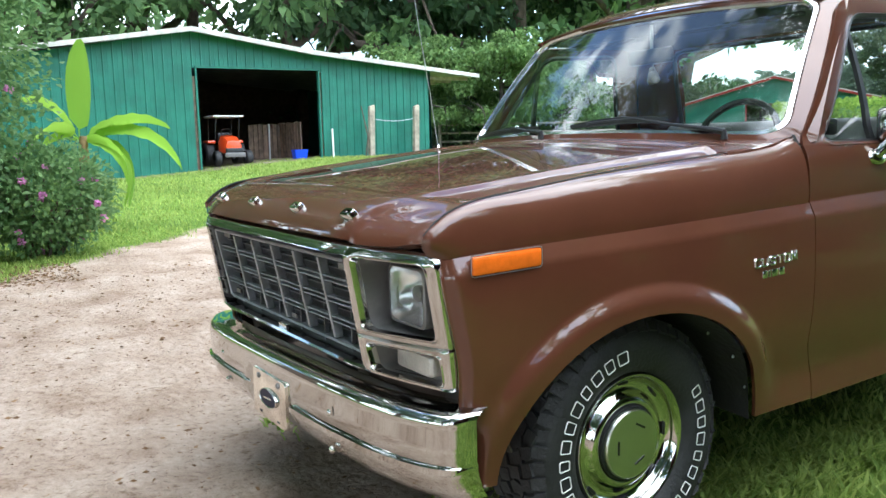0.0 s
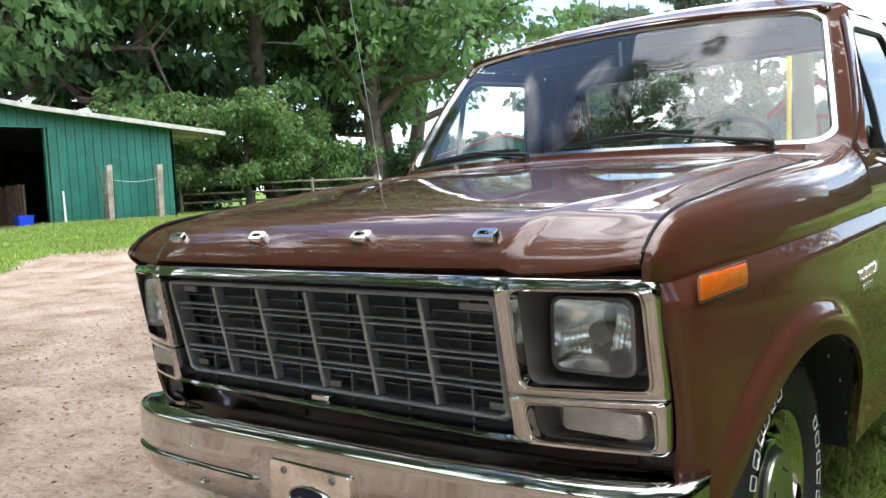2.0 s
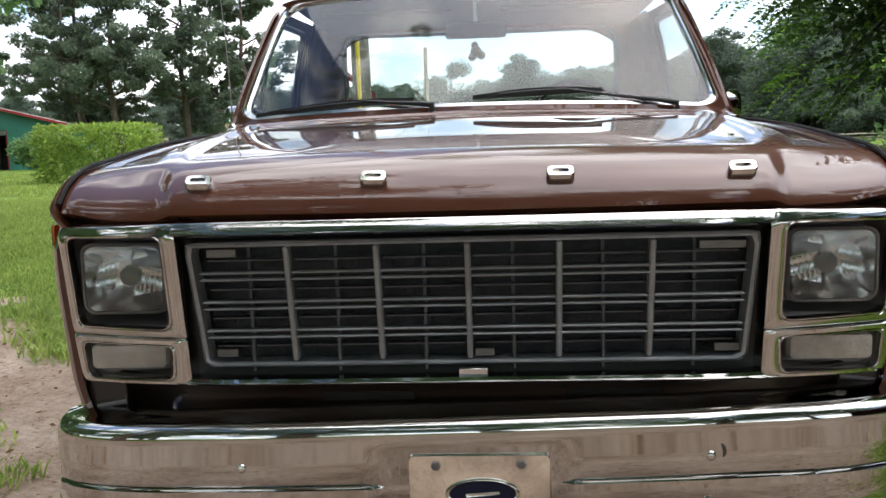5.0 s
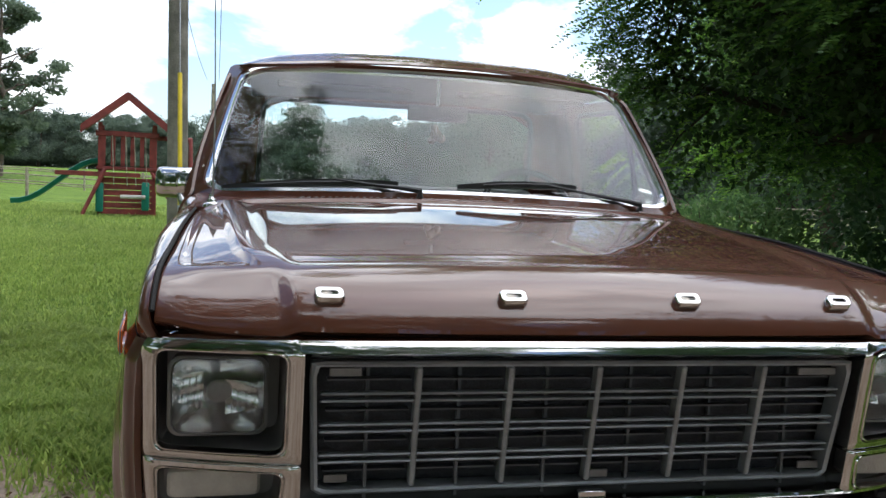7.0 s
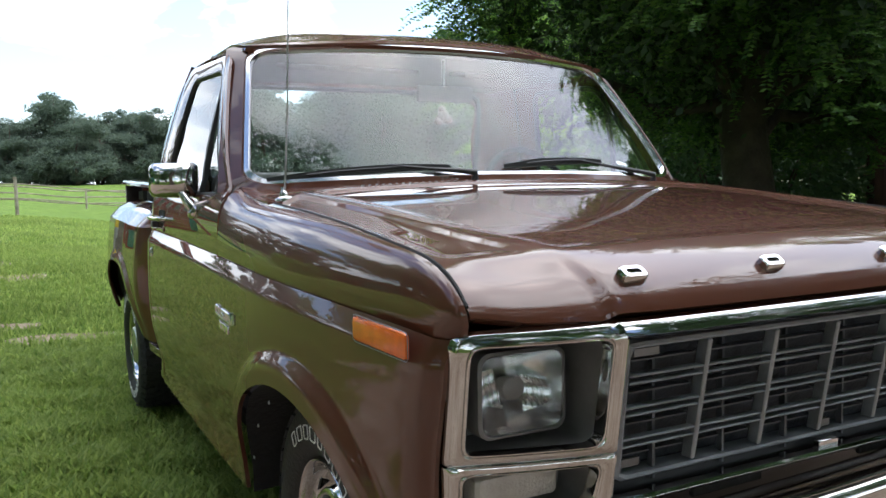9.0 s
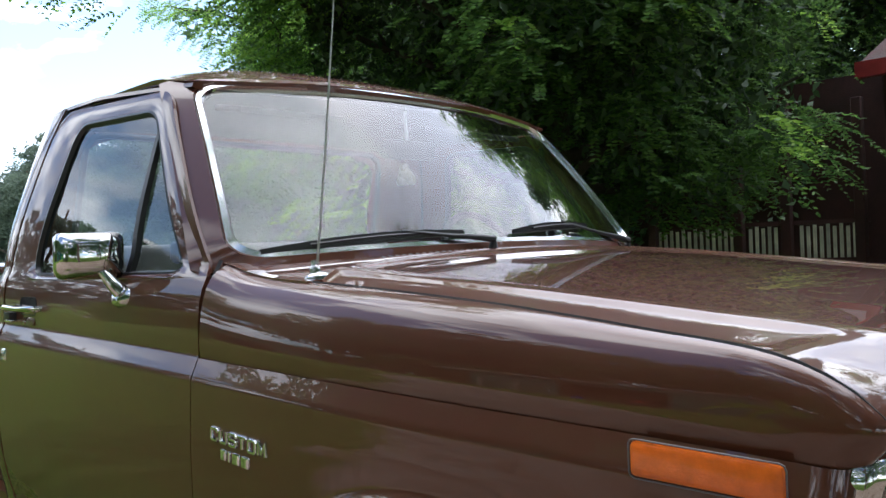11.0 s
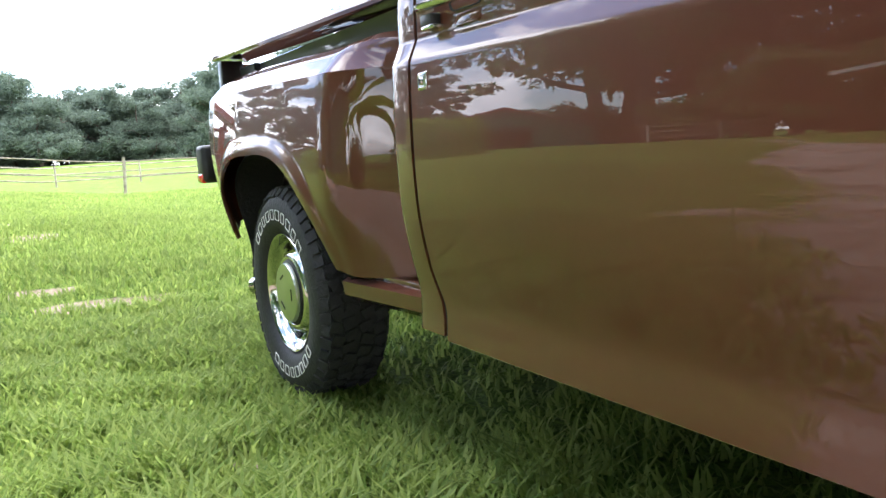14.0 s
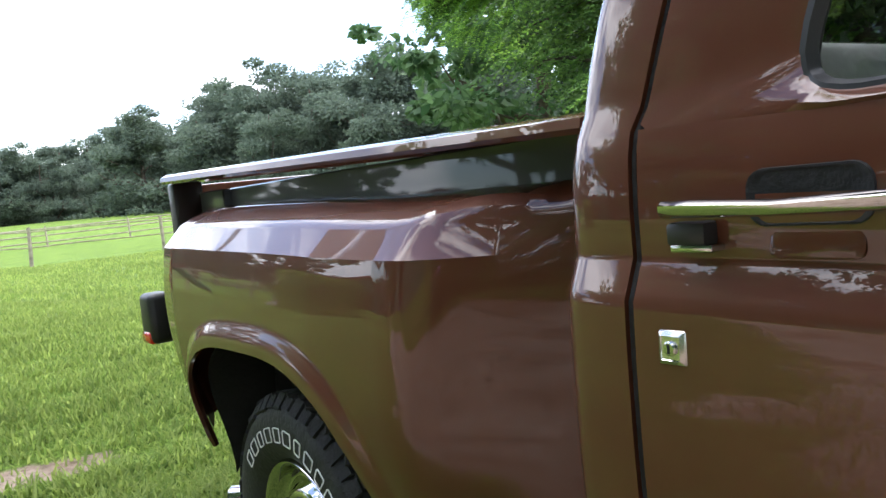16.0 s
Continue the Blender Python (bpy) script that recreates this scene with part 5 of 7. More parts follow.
for x, z, w in ((-0.50, 0.915, 0.03), (0.50, 0.912, 0.045), (0.52, 0.698, 0.025), (-0.51, 0.70, 0.022), (0.03, 0.694, 0.02)):
    bm = boxbm((x - w, -0.006, z - 0.008), (x + w, 0.0, z + 0.008), 0.001, 1)
    bmesh.ops.translate(bm, vec=(0, nose_y(x, z) + 0.050, 0), verts=bm.verts)
    part("grille_bracket", bm, "bezel_grey", grille)
# black surround between grille and bezels
bm = bmesh.new()
o2 = resample(round_poly([(-0.60, 0.640), (0.60, 0.640), (0.60, 0.960), (-0.60, 0.960)], [0.01] * 4), 120)
sheet(bm, [[(x, nose_y(x, z) + 0.034, z) for x, z in o2], [(x, nose_y(x, z) + 0.062, z) for x, z in i]], close_v=True)
bmesh.ops.recalc_face_normals(bm, faces=bm.faces)
part("grille_surround", bm, "black", grille)

# pan below the grille, behind the bumper; its darker brown stands for shade
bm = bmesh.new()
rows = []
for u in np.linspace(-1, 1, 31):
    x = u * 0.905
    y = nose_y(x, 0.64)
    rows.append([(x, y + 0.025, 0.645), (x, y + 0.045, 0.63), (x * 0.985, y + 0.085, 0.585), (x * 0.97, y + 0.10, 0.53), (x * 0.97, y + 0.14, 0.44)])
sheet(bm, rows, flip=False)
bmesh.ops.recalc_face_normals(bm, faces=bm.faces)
part("front_pan", bm, "paint_shaded", truck, "brown panel between grille and bumper, coloured darker for shade", smooth=60, solid=0.006)
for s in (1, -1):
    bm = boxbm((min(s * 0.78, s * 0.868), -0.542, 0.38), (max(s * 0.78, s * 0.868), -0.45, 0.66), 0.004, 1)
    part("pan_end", bm, "paint_shaded", truck)
for x in (-0.22, 0.30):
    bm = boxbm((x - 0.10, -0.005, -0.012), (x + 0.10, 0.01, 0.012), 0.004, 1, pose(0, nose_y(x, 0.64) + 0.072, 0.595))
    part("pan_slot", bm, "void", truck)

# bumper
SEC = [(0.104, 0.555), (0.102, 0.576), (0.096, 0.583), (0.066, 0.583), (0.060, 0.578), (0.030, 0.576), (0.014, 0.573), (0.006, 0.568), (0.001, 0.560), (0.0, 0.550), (0.0, 0.540), (0.0005, 0.525), (0.0, 0.500), (0.0, 0.455), (0.003, 0.446),
       (-0.008, 0.442), (-0.008, 0.433), (0.003, 0.429), (0.006, 0.415), (0.016, 0.385), (0.032, 0.362), (0.052, 0.352), (0.075, 0.352)]


def bumper_plan(u):
    """u 0 at the middle to 1 at the end: x, y of the face."""
    tab_x = [(0, 0.0), (0.62, 0.62), (0.72, 0.715), (0.84, 0.815), (0.93, 0.888), (0.97, 0.914), (1.0, 0.922)]
    tab_y = [(0, -0.728), (0.40, -0.724), (0.62, -0.708), (0.72, -0.690), (0.84, -0.658), (0.93, -0.620), (0.97, -0.590), (1.0, -0.545)]
    return curve(tab_x, u), curve(tab_y, u)


bm = bmesh.new()
rows = []
uu = list(np.linspace(-1, 1, 101))
for u in uu:
    x, y = bumper_plan(abs(u))
    row = []
    for d, z in SEC:
        rib = 1.0
        if 0.428 < z < 0.447 and (abs(x) < 0.19 or abs(u) > 0.995):
            d, rib = max(d, 0.002), 0
        lift = 0.011 * x * math.copysign(1, u) / 0.47 - 0.012 * smooth01(0.5, 0.95, abs(u))
        dip = 0.010 * (1 - smooth01(0.155, 0.175, abs(x - 0.015))) if z < 0.51 and z > 0.36 else 0
        row.append((math.copysign(x, u) * (1 - 0.045 * smooth01(0.02, 0.1, d) * abs(u)), y + d + dip, z + lift))
    rows.append(row)
sheet(bm, rows, flip=True)
bmesh.ops.recalc_face_normals(bm, faces=bm.faces)
bumper = part("front_bumper", bm, "chrome", truck, "chromed steel front bumper with a raised rib", smooth=40, solid=0.006, offset=1.0)
for x, z in ((-0.467, 0.482), (0.467, 0.503), (-0.43, 0.388), (0.47, 0.396)):
    bm = lathe(bmesh.new(), [(0.0001, 0.008), (0.005, 0.0075), (0.009, 0.005), (0.0115, 0.0), (0.0115, -0.004)], 16, pose(x, -0.7245, z, 90, 0, 0))
    part("bumper_bolt", bm, "chrome_soft", bumper)
bm = lathe(bmesh.new(), [(0.0001, 0.002), (0.010, 0.002), (0.013, 0.0)], 9, pose(0.487, -0.7240, 0.512, 90, 0, 0) @ Matrix.Diagonal((1, 1.5, 1, 1)))
part("rust_spot", bm, "bark_dark", bumper, "dark patch of rust")
# blank polished plate with a plain oval emblem
bm = bmesh.new()
rows = []
for f, d in ((1.0, 0.010), (1.0, -0.002), (0.99, -0.004)):
    rows.append([(0.014 + a * f, d, 0.432 + b * f) for a, b in rrect(0.282, 0.152, 0.010, 4)])
vs = sheet(bm, rows, close_v=True)
bm.faces.new(vs[-1])
bmesh.ops.recalc_face_normals(bm, faces=bm.faces)
bmesh.ops.transform(bm, matrix=pose(0, -0.738, 0, -1, 0, 0), verts=bm.verts)
plate = part("front_plate", bm, "plate", bumper, "blank polished metal plate with an oval emblem", smooth=30)
mt = pose(0.020, -0.734, 0.432, 89, 0, 0)
bm = lathe(bmesh.new(), [(0.074, -0.004), (0.074, 0.006), (0.071, 0.009), (0.066, 0.007)], 40, mt @ Matrix.Diagonal((1, 0.40, 1, 1)))
em = part("oval_emblem", bm, "chrome", plate, "oval emblem, dark blue in a chrome rim")
bm = lathe(bmesh.new(), [(0.0001, 0.006), (0.066, 0.006), (0.068, 0.004)], 40, mt @ Matrix.Diagonal((1, 0.40, 1, 1)))
part("oval_field", bm, "badge_blue", em)
bm = boxbm((-0.034, -0.0035, 0.0065), (0.034, 0.0035, 0.008), 0.002, 1, mt @ pose(0, 0, 0, 0, 0, 4))
part("emblem_bar", bm, "bright_trim", em)
for x, z in ((-0.072, 0.488), (0.098, 0.490)):
    bm = lathe(bmesh.new(), [(0.0001, 0.005), (0.008, 0.004), (0.011, 0.0), (0.011, -0.003)], 6, pose(x, -0.734, z, 90, 0, 0))
    part("plate_screw", bm, "bezel_grey", plate)
for x in (-0.06, 0.095):
    bm = boxbm((-0.011, -0.001, -0.0035), (0.011, 0.001, 0.0035), 0.001, 1, pose(x, -0.7355, 0.370))
    part("plate_slot", bm, "black", plate)

# ---- bed ----
for s in (1, -1):
    # box side, dark above the fender, with a rolled rail on top
    bm = boxbm((-0.012, 2.125, 0.58), (0.012, 4.02, 1.225), 0.004, 1, pose(s * 0.715, 0, 1.15, 0, -3.5 * s, 0) @ pose(0, 0, -1.15))
    side = part("bed_side", bm, "bed_black", truck, "dark glossy bed side panel")
    bm = boxbm((-0.014, -0.10, 1.08), (0.014, 0.10, 1.225), 0.004, 1, pose(s * 0.735, 3.80, 0))
    part("stake_pocket", bm, "bed_black", side)
    bm = bmesh.new()
    rows = []
    for k in range(17):
        y = lerp(2.115, 3.995, k / 16)
        z = lerp(1.222, 1.274, k / 16)
        rows.append([(s * 0.700, y, z - 0.012), (s * 0.700, y, z + 0.018), (s * 0.715, y, z + 0.024), (s * 0.815, y, z + 0.020), (s * 0.836, y, z + 0.012), (s * 0.840, y, z - 0.002), (s * 0.830, y, z - 0.010), (s * 0.81, y, z - 0.004), (s * 0.730, y, z - 0.004)])
    vs = sheet(bm, rows, close_v=True, flip=s > 0)
    bm.faces.new(vs[0])
    bm.faces.new(vs[-1][::-1])
    bmesh.ops.recalc_face_normals(bm, faces=bm.faces)
    part("bed_rail", bm, "paint", side, smooth=50)
    bm = boxbm((-0.05, -0.03, 0.62), (0.05, 0.03, 1.265), 0.01, 2, pose(s * 0.765, 3.985, 0))
    part("rear_post", bm, "paint_shaded", side)

    # flared rear fender
    def rear_plan(k):
        """Outline in plan: straight front face, tight corner, long side, rounded tail."""
        tab = [(0.0, 0.700, 2.130), (0.22, 0.925, 2.408), (0.255, 0.948, 2.448), (0.275, 0.954, 2.475), (0.30, 0.957, 2.51), (0.45, 0.966, 2.75), (0.65, 0.968, 3.25), (0.80, 0.962, 3.58), (0.87, 0.950, 3.69), (0.93, 0.905, 3.76), (1.0, 0.72, 3.79)]
        for p, q in zip(tab, tab[1:]):
            if k <= q[0]:
                u = (k - p[0]) / (q[0] - p[0])
                return lerp(p[1], q[1], u), lerp(p[2], q[2], u)
        return tab[-1][1:]

    def arch_e(y, z):
        u = abs((y - 3.040) / 0.525) ** (2.6 if y < 3.04 else 4.0)
        return (u + max(0, (z - 0.35) / 0.492) ** 2.2) ** 0.43 - 1

    def arch_rear(y):
        u = abs((y - 3.040) / 0.525) ** (2.6 if y < 3.04 else 4.0)
        return 0.35 + 0.492 * (1 - u) ** 0.4545 if u < 1 else 0.0

    def rear_bottom(y):
        low = curve([(2.08, 0.475), (2.42, 0.480), (2.52, 0.50)], y) if y < 2.95 else curve([(3.2, 0.50), (3.60, 0.535), (3.70, 0.56), (3.80, 0.62)], y)
        return max(low, arch_rear(y))

    def tail_lean(y, z):
        return -0.16 * smooth01(3.40, 3.70, y) * smooth01(1.0, 0.55, z)

    bm = bmesh.new()
    ks = [k / 120 for k in range(121)]
    rows = []
    for k in ks:
        x, y = rear_plan(k)
        zb = rear_bottom(y)
        crest = curve([(2.0, 1.044), (2.5, 1.046), (3.0, 1.060), (3.72, 1.072), (3.84, 1.06)], y)
        ends = smooth01(0.0, 0.05, k) * (1 - smooth01(0.93, 1.0, k))
        swell = 0.017 * math.exp(-((y - 2.34) / 0.10) ** 2)
        flank = smooth01(2.36, 2.50, y)
        xt = x - 0.010 * flank
        row = []
        # top: domed from the box side outwards, then a flat bevel down to a sharp crest
        for f, dz in ((0.0, 0.092), (0.2, 0.094), (0.45, 0.086), (0.62, 0.068 + swell), (0.74, 0.054 + swell), (0.785, 0.046 + 0.5 * swell), (0.80, 0.042)):
            xi = lerp(0.716, xt, f)
            row.append((s * xi, lerp(lerp(2.12, 3.76, k), y, smooth01(0.0, 0.76, f)) if f < 0.76 else y, crest + dz * ends))
        row.append((s * xt, y, crest - 0.003))
        for j in range(1, 21):
            z = lerp(crest - 0.012, zb, j / 20)
            xx = x
            d = arch_e(y, z) * 0.5
            if 0.28 < k < 0.9:
                xx += 0.014 * (1 - smooth01(0.020, 0.060, d)) * smooth01(0.40, 0.6, z)
            xx += flank * (0.016 - 0.026 * max(0.0, 1 - (crest - z) / 0.26) ** 1.5)
            xx -= 0.050 * smooth01(0.75, 0.45, z) * smooth01(0.05, 0.3, k)
            row.append((s * xx, y + tail_lean(y, z), z))
        rows.append(row)
    sheet(bm, rows, flip=s < 0)
    part("rear_fender", bm, "paint", truck, "flared brown rear fender standing out from the bed", smooth=24, solid=0.010)
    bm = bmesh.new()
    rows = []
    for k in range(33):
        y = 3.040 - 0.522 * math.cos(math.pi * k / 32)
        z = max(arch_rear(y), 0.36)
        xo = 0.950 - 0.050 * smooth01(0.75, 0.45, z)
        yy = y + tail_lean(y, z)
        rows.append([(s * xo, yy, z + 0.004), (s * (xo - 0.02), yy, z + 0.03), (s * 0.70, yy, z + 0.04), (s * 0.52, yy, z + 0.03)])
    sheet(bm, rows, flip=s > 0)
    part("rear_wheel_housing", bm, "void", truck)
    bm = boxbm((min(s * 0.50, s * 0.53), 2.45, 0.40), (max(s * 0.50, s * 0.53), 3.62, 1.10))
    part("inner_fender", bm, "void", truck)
    # step with ribs between cab and fender
    bm = bmesh.new()
    rows = []
    for k in range(13):
        u = k / 12
        y = lerp(2.05, 2.56, u)
        xo = lerp(0.885, 0.912, u)
        rows.append([(s * 0.66, y, 0.470), (s * (xo - 0.02), y, 0.466), (s * xo, y, 0.455), (s * (xo - 0.004), y, 0.415), (s * (xo - 0.03), y, 0.395), (s * 0.66, y, 0.40)])
    vs = sheet(bm, rows, close_v=True, flip=s > 0)
    bm.faces.new(vs[0])
    bm.faces.new(vs[-1])
    bmesh.ops.recalc_face_normals(bm, faces=bm.faces)
    step = part("side_step", bm, "paint", truck, "ribbed brown side step", smooth=40)
    for q in (0.76, 0.805, 0.85):
        bm = boxbm((s * q - 0.011, 2.09, 0.462), (s * q + 0.011, 2.49, 0.482), 0.006, 2)
        part("step_rib", bm, "paint", step)
    # tail lamp on its bracket
    bm = boxbm((-0.045, -0.07, -0.085), (0.045, 0.05, 0.085), 0.022, 3, pose(s * 0.858, 4.16, 0.825))
    tl = part("tail_lamp", bm, "black", truck, "black-cased tail lamp", smooth=45)
    bm = boxbm((-0.048, -0.055, -0.086), (0.040, 0.040, -0.040), 0.014, 2, pose(s * 0.861, 4.16, 0.825))
    part("red_lens", bm, "red_lens", tl, "red lens", smooth=45)
    bm = boxbm((s * 0.78 - 0.04, 3.92, 0.80), (s * 0.78 + 0.04, 4.12, 0.86), 0.008, 1)
    part("lamp_bracket", bm, "black", tl)
    # frame rail
    bm = boxbm((s * 0.43 - 0.04, -0.6, 0.42), (s * 0.43 + 0.04, 3.95, 0.56), 0.01, 1)
    part("frame_rail", bm, "void", truck)
bm = boxbm((-0.72, 2.12, 0.60), (0.72, 4.00, 0.64), 0.004, 1)
part("bed_floor", bm, "brown_wood", truck, "wooden bed floor")
bm = boxbm((-0.72, 2.11, 0.58), (0.72, 2.14, 1.255), 0.006, 1)
part("bed_front", bm, "paint", truck)
bm = boxbm((-0.72, 3.985, 0.60), (0.72, 4.02, 1.255), 0.01, 2)
part("tailgate", bm, "paint", truck, "brown tailgate, closed")
bm = bmesh.new()
tube(bm, [(-0.55, 2.6, 0.36), (-0.62, 3.2, 0.46), (-0.70, 3.40, 0.36), (-0.80, 3.58, 0.322), (-0.85, 3.66, 0.312)], [0.026, 0.026, 0.026, 0.029, 0.030], 14, caps=False)
part("exhaust_pipe", bm, "chrome", truck, "chrome exhaust tip behind the rear wheel", solid=0.004)
for y in (0.0, 2.967):
    bm = bmesh.new()
    tube(bm, [(-0.74, y, 0.36), (-0.2, y, 0.35), (0.0, y, 0.34), (0.2, y, 0.35), (0.74, y, 0.36)], [0.045, 0.045, 0.11, 0.045, 0.045], 12)
    part("axle", bm, "void", truck)
bm = boxbm((-0.42, -0.35, 0.34), (0.42, 1.2, 0.95), 0.05, 1)
part("engine", bm, "void", truck)
bm = boxbm((-0.86, 0.62, 0.44), (0.86, 2.06, 0.50), 0.01, 1)
part("cab_underside", bm, "void", truck)


# ---- wheels ----
def build_wheel():
    """A wheel at the origin with its axis along +x, outer face at +x."""
    w = new("wheel")
    prof = [(0.205, 0.085), (0.215, 0.104), (0.245, 0.120), (0.290, 0.124), (0.325, 0.116), (0.345, 0.100), (0.354, 0.085), (0.356, 0.04), (0.357, 0.0), (0.356, -0.04), (0.354, -0.085), (0.34, -0.105), (0.29, -0.122), (0.22, -0.11), (0.205, -0.09)]
    turn = pose(0, 0, 0, 0, 90, 0)
    bm = lathe(bmesh.new(), prof, 72, turn)
    bmesh.ops.recalc_face_normals(bm, faces=bm.faces)
    tyre = part("tyre", bm, "rubber", w, "black all-terrain tyre with raised white lettering bars", smooth=40)
    # tread: two staggered centre rows and two shoulder rows that wrap onto the sidewall
    bm = bmesh.new()
    rng = random.Random(4)
    for row, (x, n, sx, sy) in enumerate(((-0.028, 52, 0.022, 0.0175), (0.028, 52, 0.022, 0.0175), (-0.074, 50, 0.020, 0.017), (0.074, 50, 0.020, 0.017))):
        for k in range(n):
            a = 2 * math.pi * (k + 0.5 * (row % 2)) / n
            m = Matrix.Rotation(a, 4, "X") @ Matrix.Translation((x + 0.004 * (-1) ** k, 0, 0.354)) @ pose(0, 0, 0, 0, 0, rng.choice((-24, 20, 14, -16)))
            box(bm, (-sx, -sy, 0), (sx, sy, 0.011), 0, 1, m)
            box(bm, (-sx * 0.4, -sy * 1.1, 0.002), (sx * 0.2, sy * 1.1, 0.0115), 0, 1, m @ pose(0, 0, 0, 0, 0, 40))
    for sgn in (1, -1):
        for k in range(50):
            a = 2 * math.pi * (k + 0.25) / 50
            m = Matrix.Rotation(a, 4, "X") @ Matrix.Translation((sgn * 0.1, 0, 0.338)) @ pose(0, 0, 0, 0, sgn * 52, 0)
            lng = 0.030 if k % 2 else 0.022
            box(bm, (-lng * 0.8, -0.0165, 0.0), (lng * 0.55, 0.0165, 0.0125), 0.0, 1, m)
    part("tread", bm, "rubber_dry", tyre, smooth=0)
    # white outlined bars round the sidewall, in two groups
    def letter_bar(a, wdt):
        bm = bmesh.new()
        o, i = rrect(wdt, 0.036, 0.005, 2), rrect(wdt - 0.0055, 0.0305, 0.003, 2)
        def put(p):
            rr = 0.272 + p[1]
            aa = a + p[0] / 0.272
            return (0.1262 - 0.25 * max(0, rr - 0.285), -rr * math.sin(aa), rr * math.cos(aa))
        vs = sheet(bm, [[put(p) for p in o], [put(p) for p in i]], close_v=True)
        bmesh.ops.recalc_face_normals(bm, faces=bm.faces)
        part("white_bar", bm, "white", tyre, solid=0.002, offset=0)
    for start, cnt in ((radians(-142), 8), (radians(12), 10)):
        for k in range(cnt):
            letter_bar(start + k * radians(11.0), (0.040, 0.034, 0.038, 0.030)[k % 4])
    # chrome rim with slots
    prof = [(0.206, 0.084), (0.210, 0.098), (0.204, 0.106), (0.194, 0.102), (0.188, 0.084), (0.178, 0.066), (0.160, 0.060), (0.146, 0.066), (0.136, 0.084), (0.124, 0.092), (0.112, 0.090), (0.108, 0.080), (0.10, 0.078)]
    bm = lathe(bmesh.new(), prof, 72, turn)
    bmesh.ops.recalc_face_normals(bm, faces=bm.faces)
    rim = part("rim", bm, "chrome", w, "chrome wheel rim", smooth=60)
    for k in range(8):
        a = 2 * math.pi * k / 8
        bm = boxbm((-0.002, -0.021, -0.0055), (0.004, 0.021, 0.0055), 0.003, 1, Matrix.Rotation(a, 4, "X") @ Matrix.Translation((0.066, 0, 0.172)) @ pose(0, 0, 0, 0, -20, 0))
        part("rim_slot", bm, "black", rim)
    bm = lathe(bmesh.new(), [(0.112, 0.082), (0.110, 0.094), (0.1035, 0.097), (0.102, 0.09)], 48, turn)
    part("cap_ring", bm, "black", rim)
    bm = lathe(bmesh.new(), [(0.103, 0.085), (0.102, 0.104), (0.098, 0.109), (0.06, 0.1105), (0.0001, 0.111)], 48, turn)
    bmesh.ops.recalc_face_normals(bm, faces=bm.faces)
    cap = part("hub_cap", bm, "cap", rim, "flat brushed hub cap", smooth=30)
    for a in (-0.5, 1.55, 3.6):
        bm = boxbm((0.1105, -0.020, -0.003), (0.1125, 0.020, 0.003), 0.0, 1, Matrix.Rotation(a, 4, "X") @ Matrix.Translation((0, 0, 0.058)))
        part("cap_marking", bm, "black", cap)
    bm = lathe(bmesh.new(), [(0.205, -0.09), (0.16, -0.05), (0.12, 0.03), (0.0001, 0.04)], 32, turn)
    part("drum", bm, "void", w)
    return w


wheel = build_wheel()
wheel.parent = truck
wheel["label"] = "all-terrain tyre on a chrome wheel"
wheel.matrix_basis = pose(0.775, 0.028, 0.366, 0, 0, 0)
for x, y, a in ((-0.775, 0.028, 100), (0.818, 3.035, 200), (-0.818, 3.035, -62)):
    hub_z = 0.366
    copy_thing(wheel, pose(x, y, hub_z, a, 0, 0) if x > 0 else pose(x, y, hub_z, 0, 0, 180) @ pose(0, 0, 0, a, 0, 0))


# ---- trees ----
def quads_mesh(name, P):
    """A mesh of separate four-cornered leaves from an array (count, 4, 3)."""
    c = len(P)
    m = bpy.data.meshes.new(name)
    m.vertices.add(c * 4)
    m.vertices.foreach_set("co", np.ascontiguousarray(P, dtype=np.float32).ravel())
    m.loops.add(c * 4)
    m.loops.foreach_set("vertex_index", np.arange(c * 4))
    m.polygons.add(c)
    m.polygons.foreach_set("loop_start", np.arange(c) * 4)
    m.update(calc_edges=True)
    return m


def unit(v):
    return v / np.maximum(np.linalg.norm(v, axis=-1, keepdims=True), 1e-9)


def leaf_quads(centre, along, size, width, rng, fold=0.25):
    """Pointed leaves: centre (n,3), direction (n,3), length and width."""
    c = len(centre)
    rnd = unit(rng.normal(size=(c, 3)))
    side = unit(np.cross(along, rnd))
    up = np.cross(side, along)
    L, W = np.broadcast_to(size, (c,))[:, None], np.broadcast_to(width, (c,))[:, None]
    a = centre - along * L / 2
    b = centre + along * L / 2 - up * L * fold * 0.5
    mid = centre + up * L * fold * 0.3
    return np.stack([a, mid + side * W / 2, b, mid - side * W / 2], 1)


def limb_points(rng, start, goal, n, wander):
    pts = [np.array(start, float)]
    for k in range(1, n + 1):
        p = np.array(start) + (np.array(goal) - np.array(start)) * k / n
        p = p + rng.normal(size=3) * wander * (1 if k < n else 0.3)
        pts.append(p)
    return pts


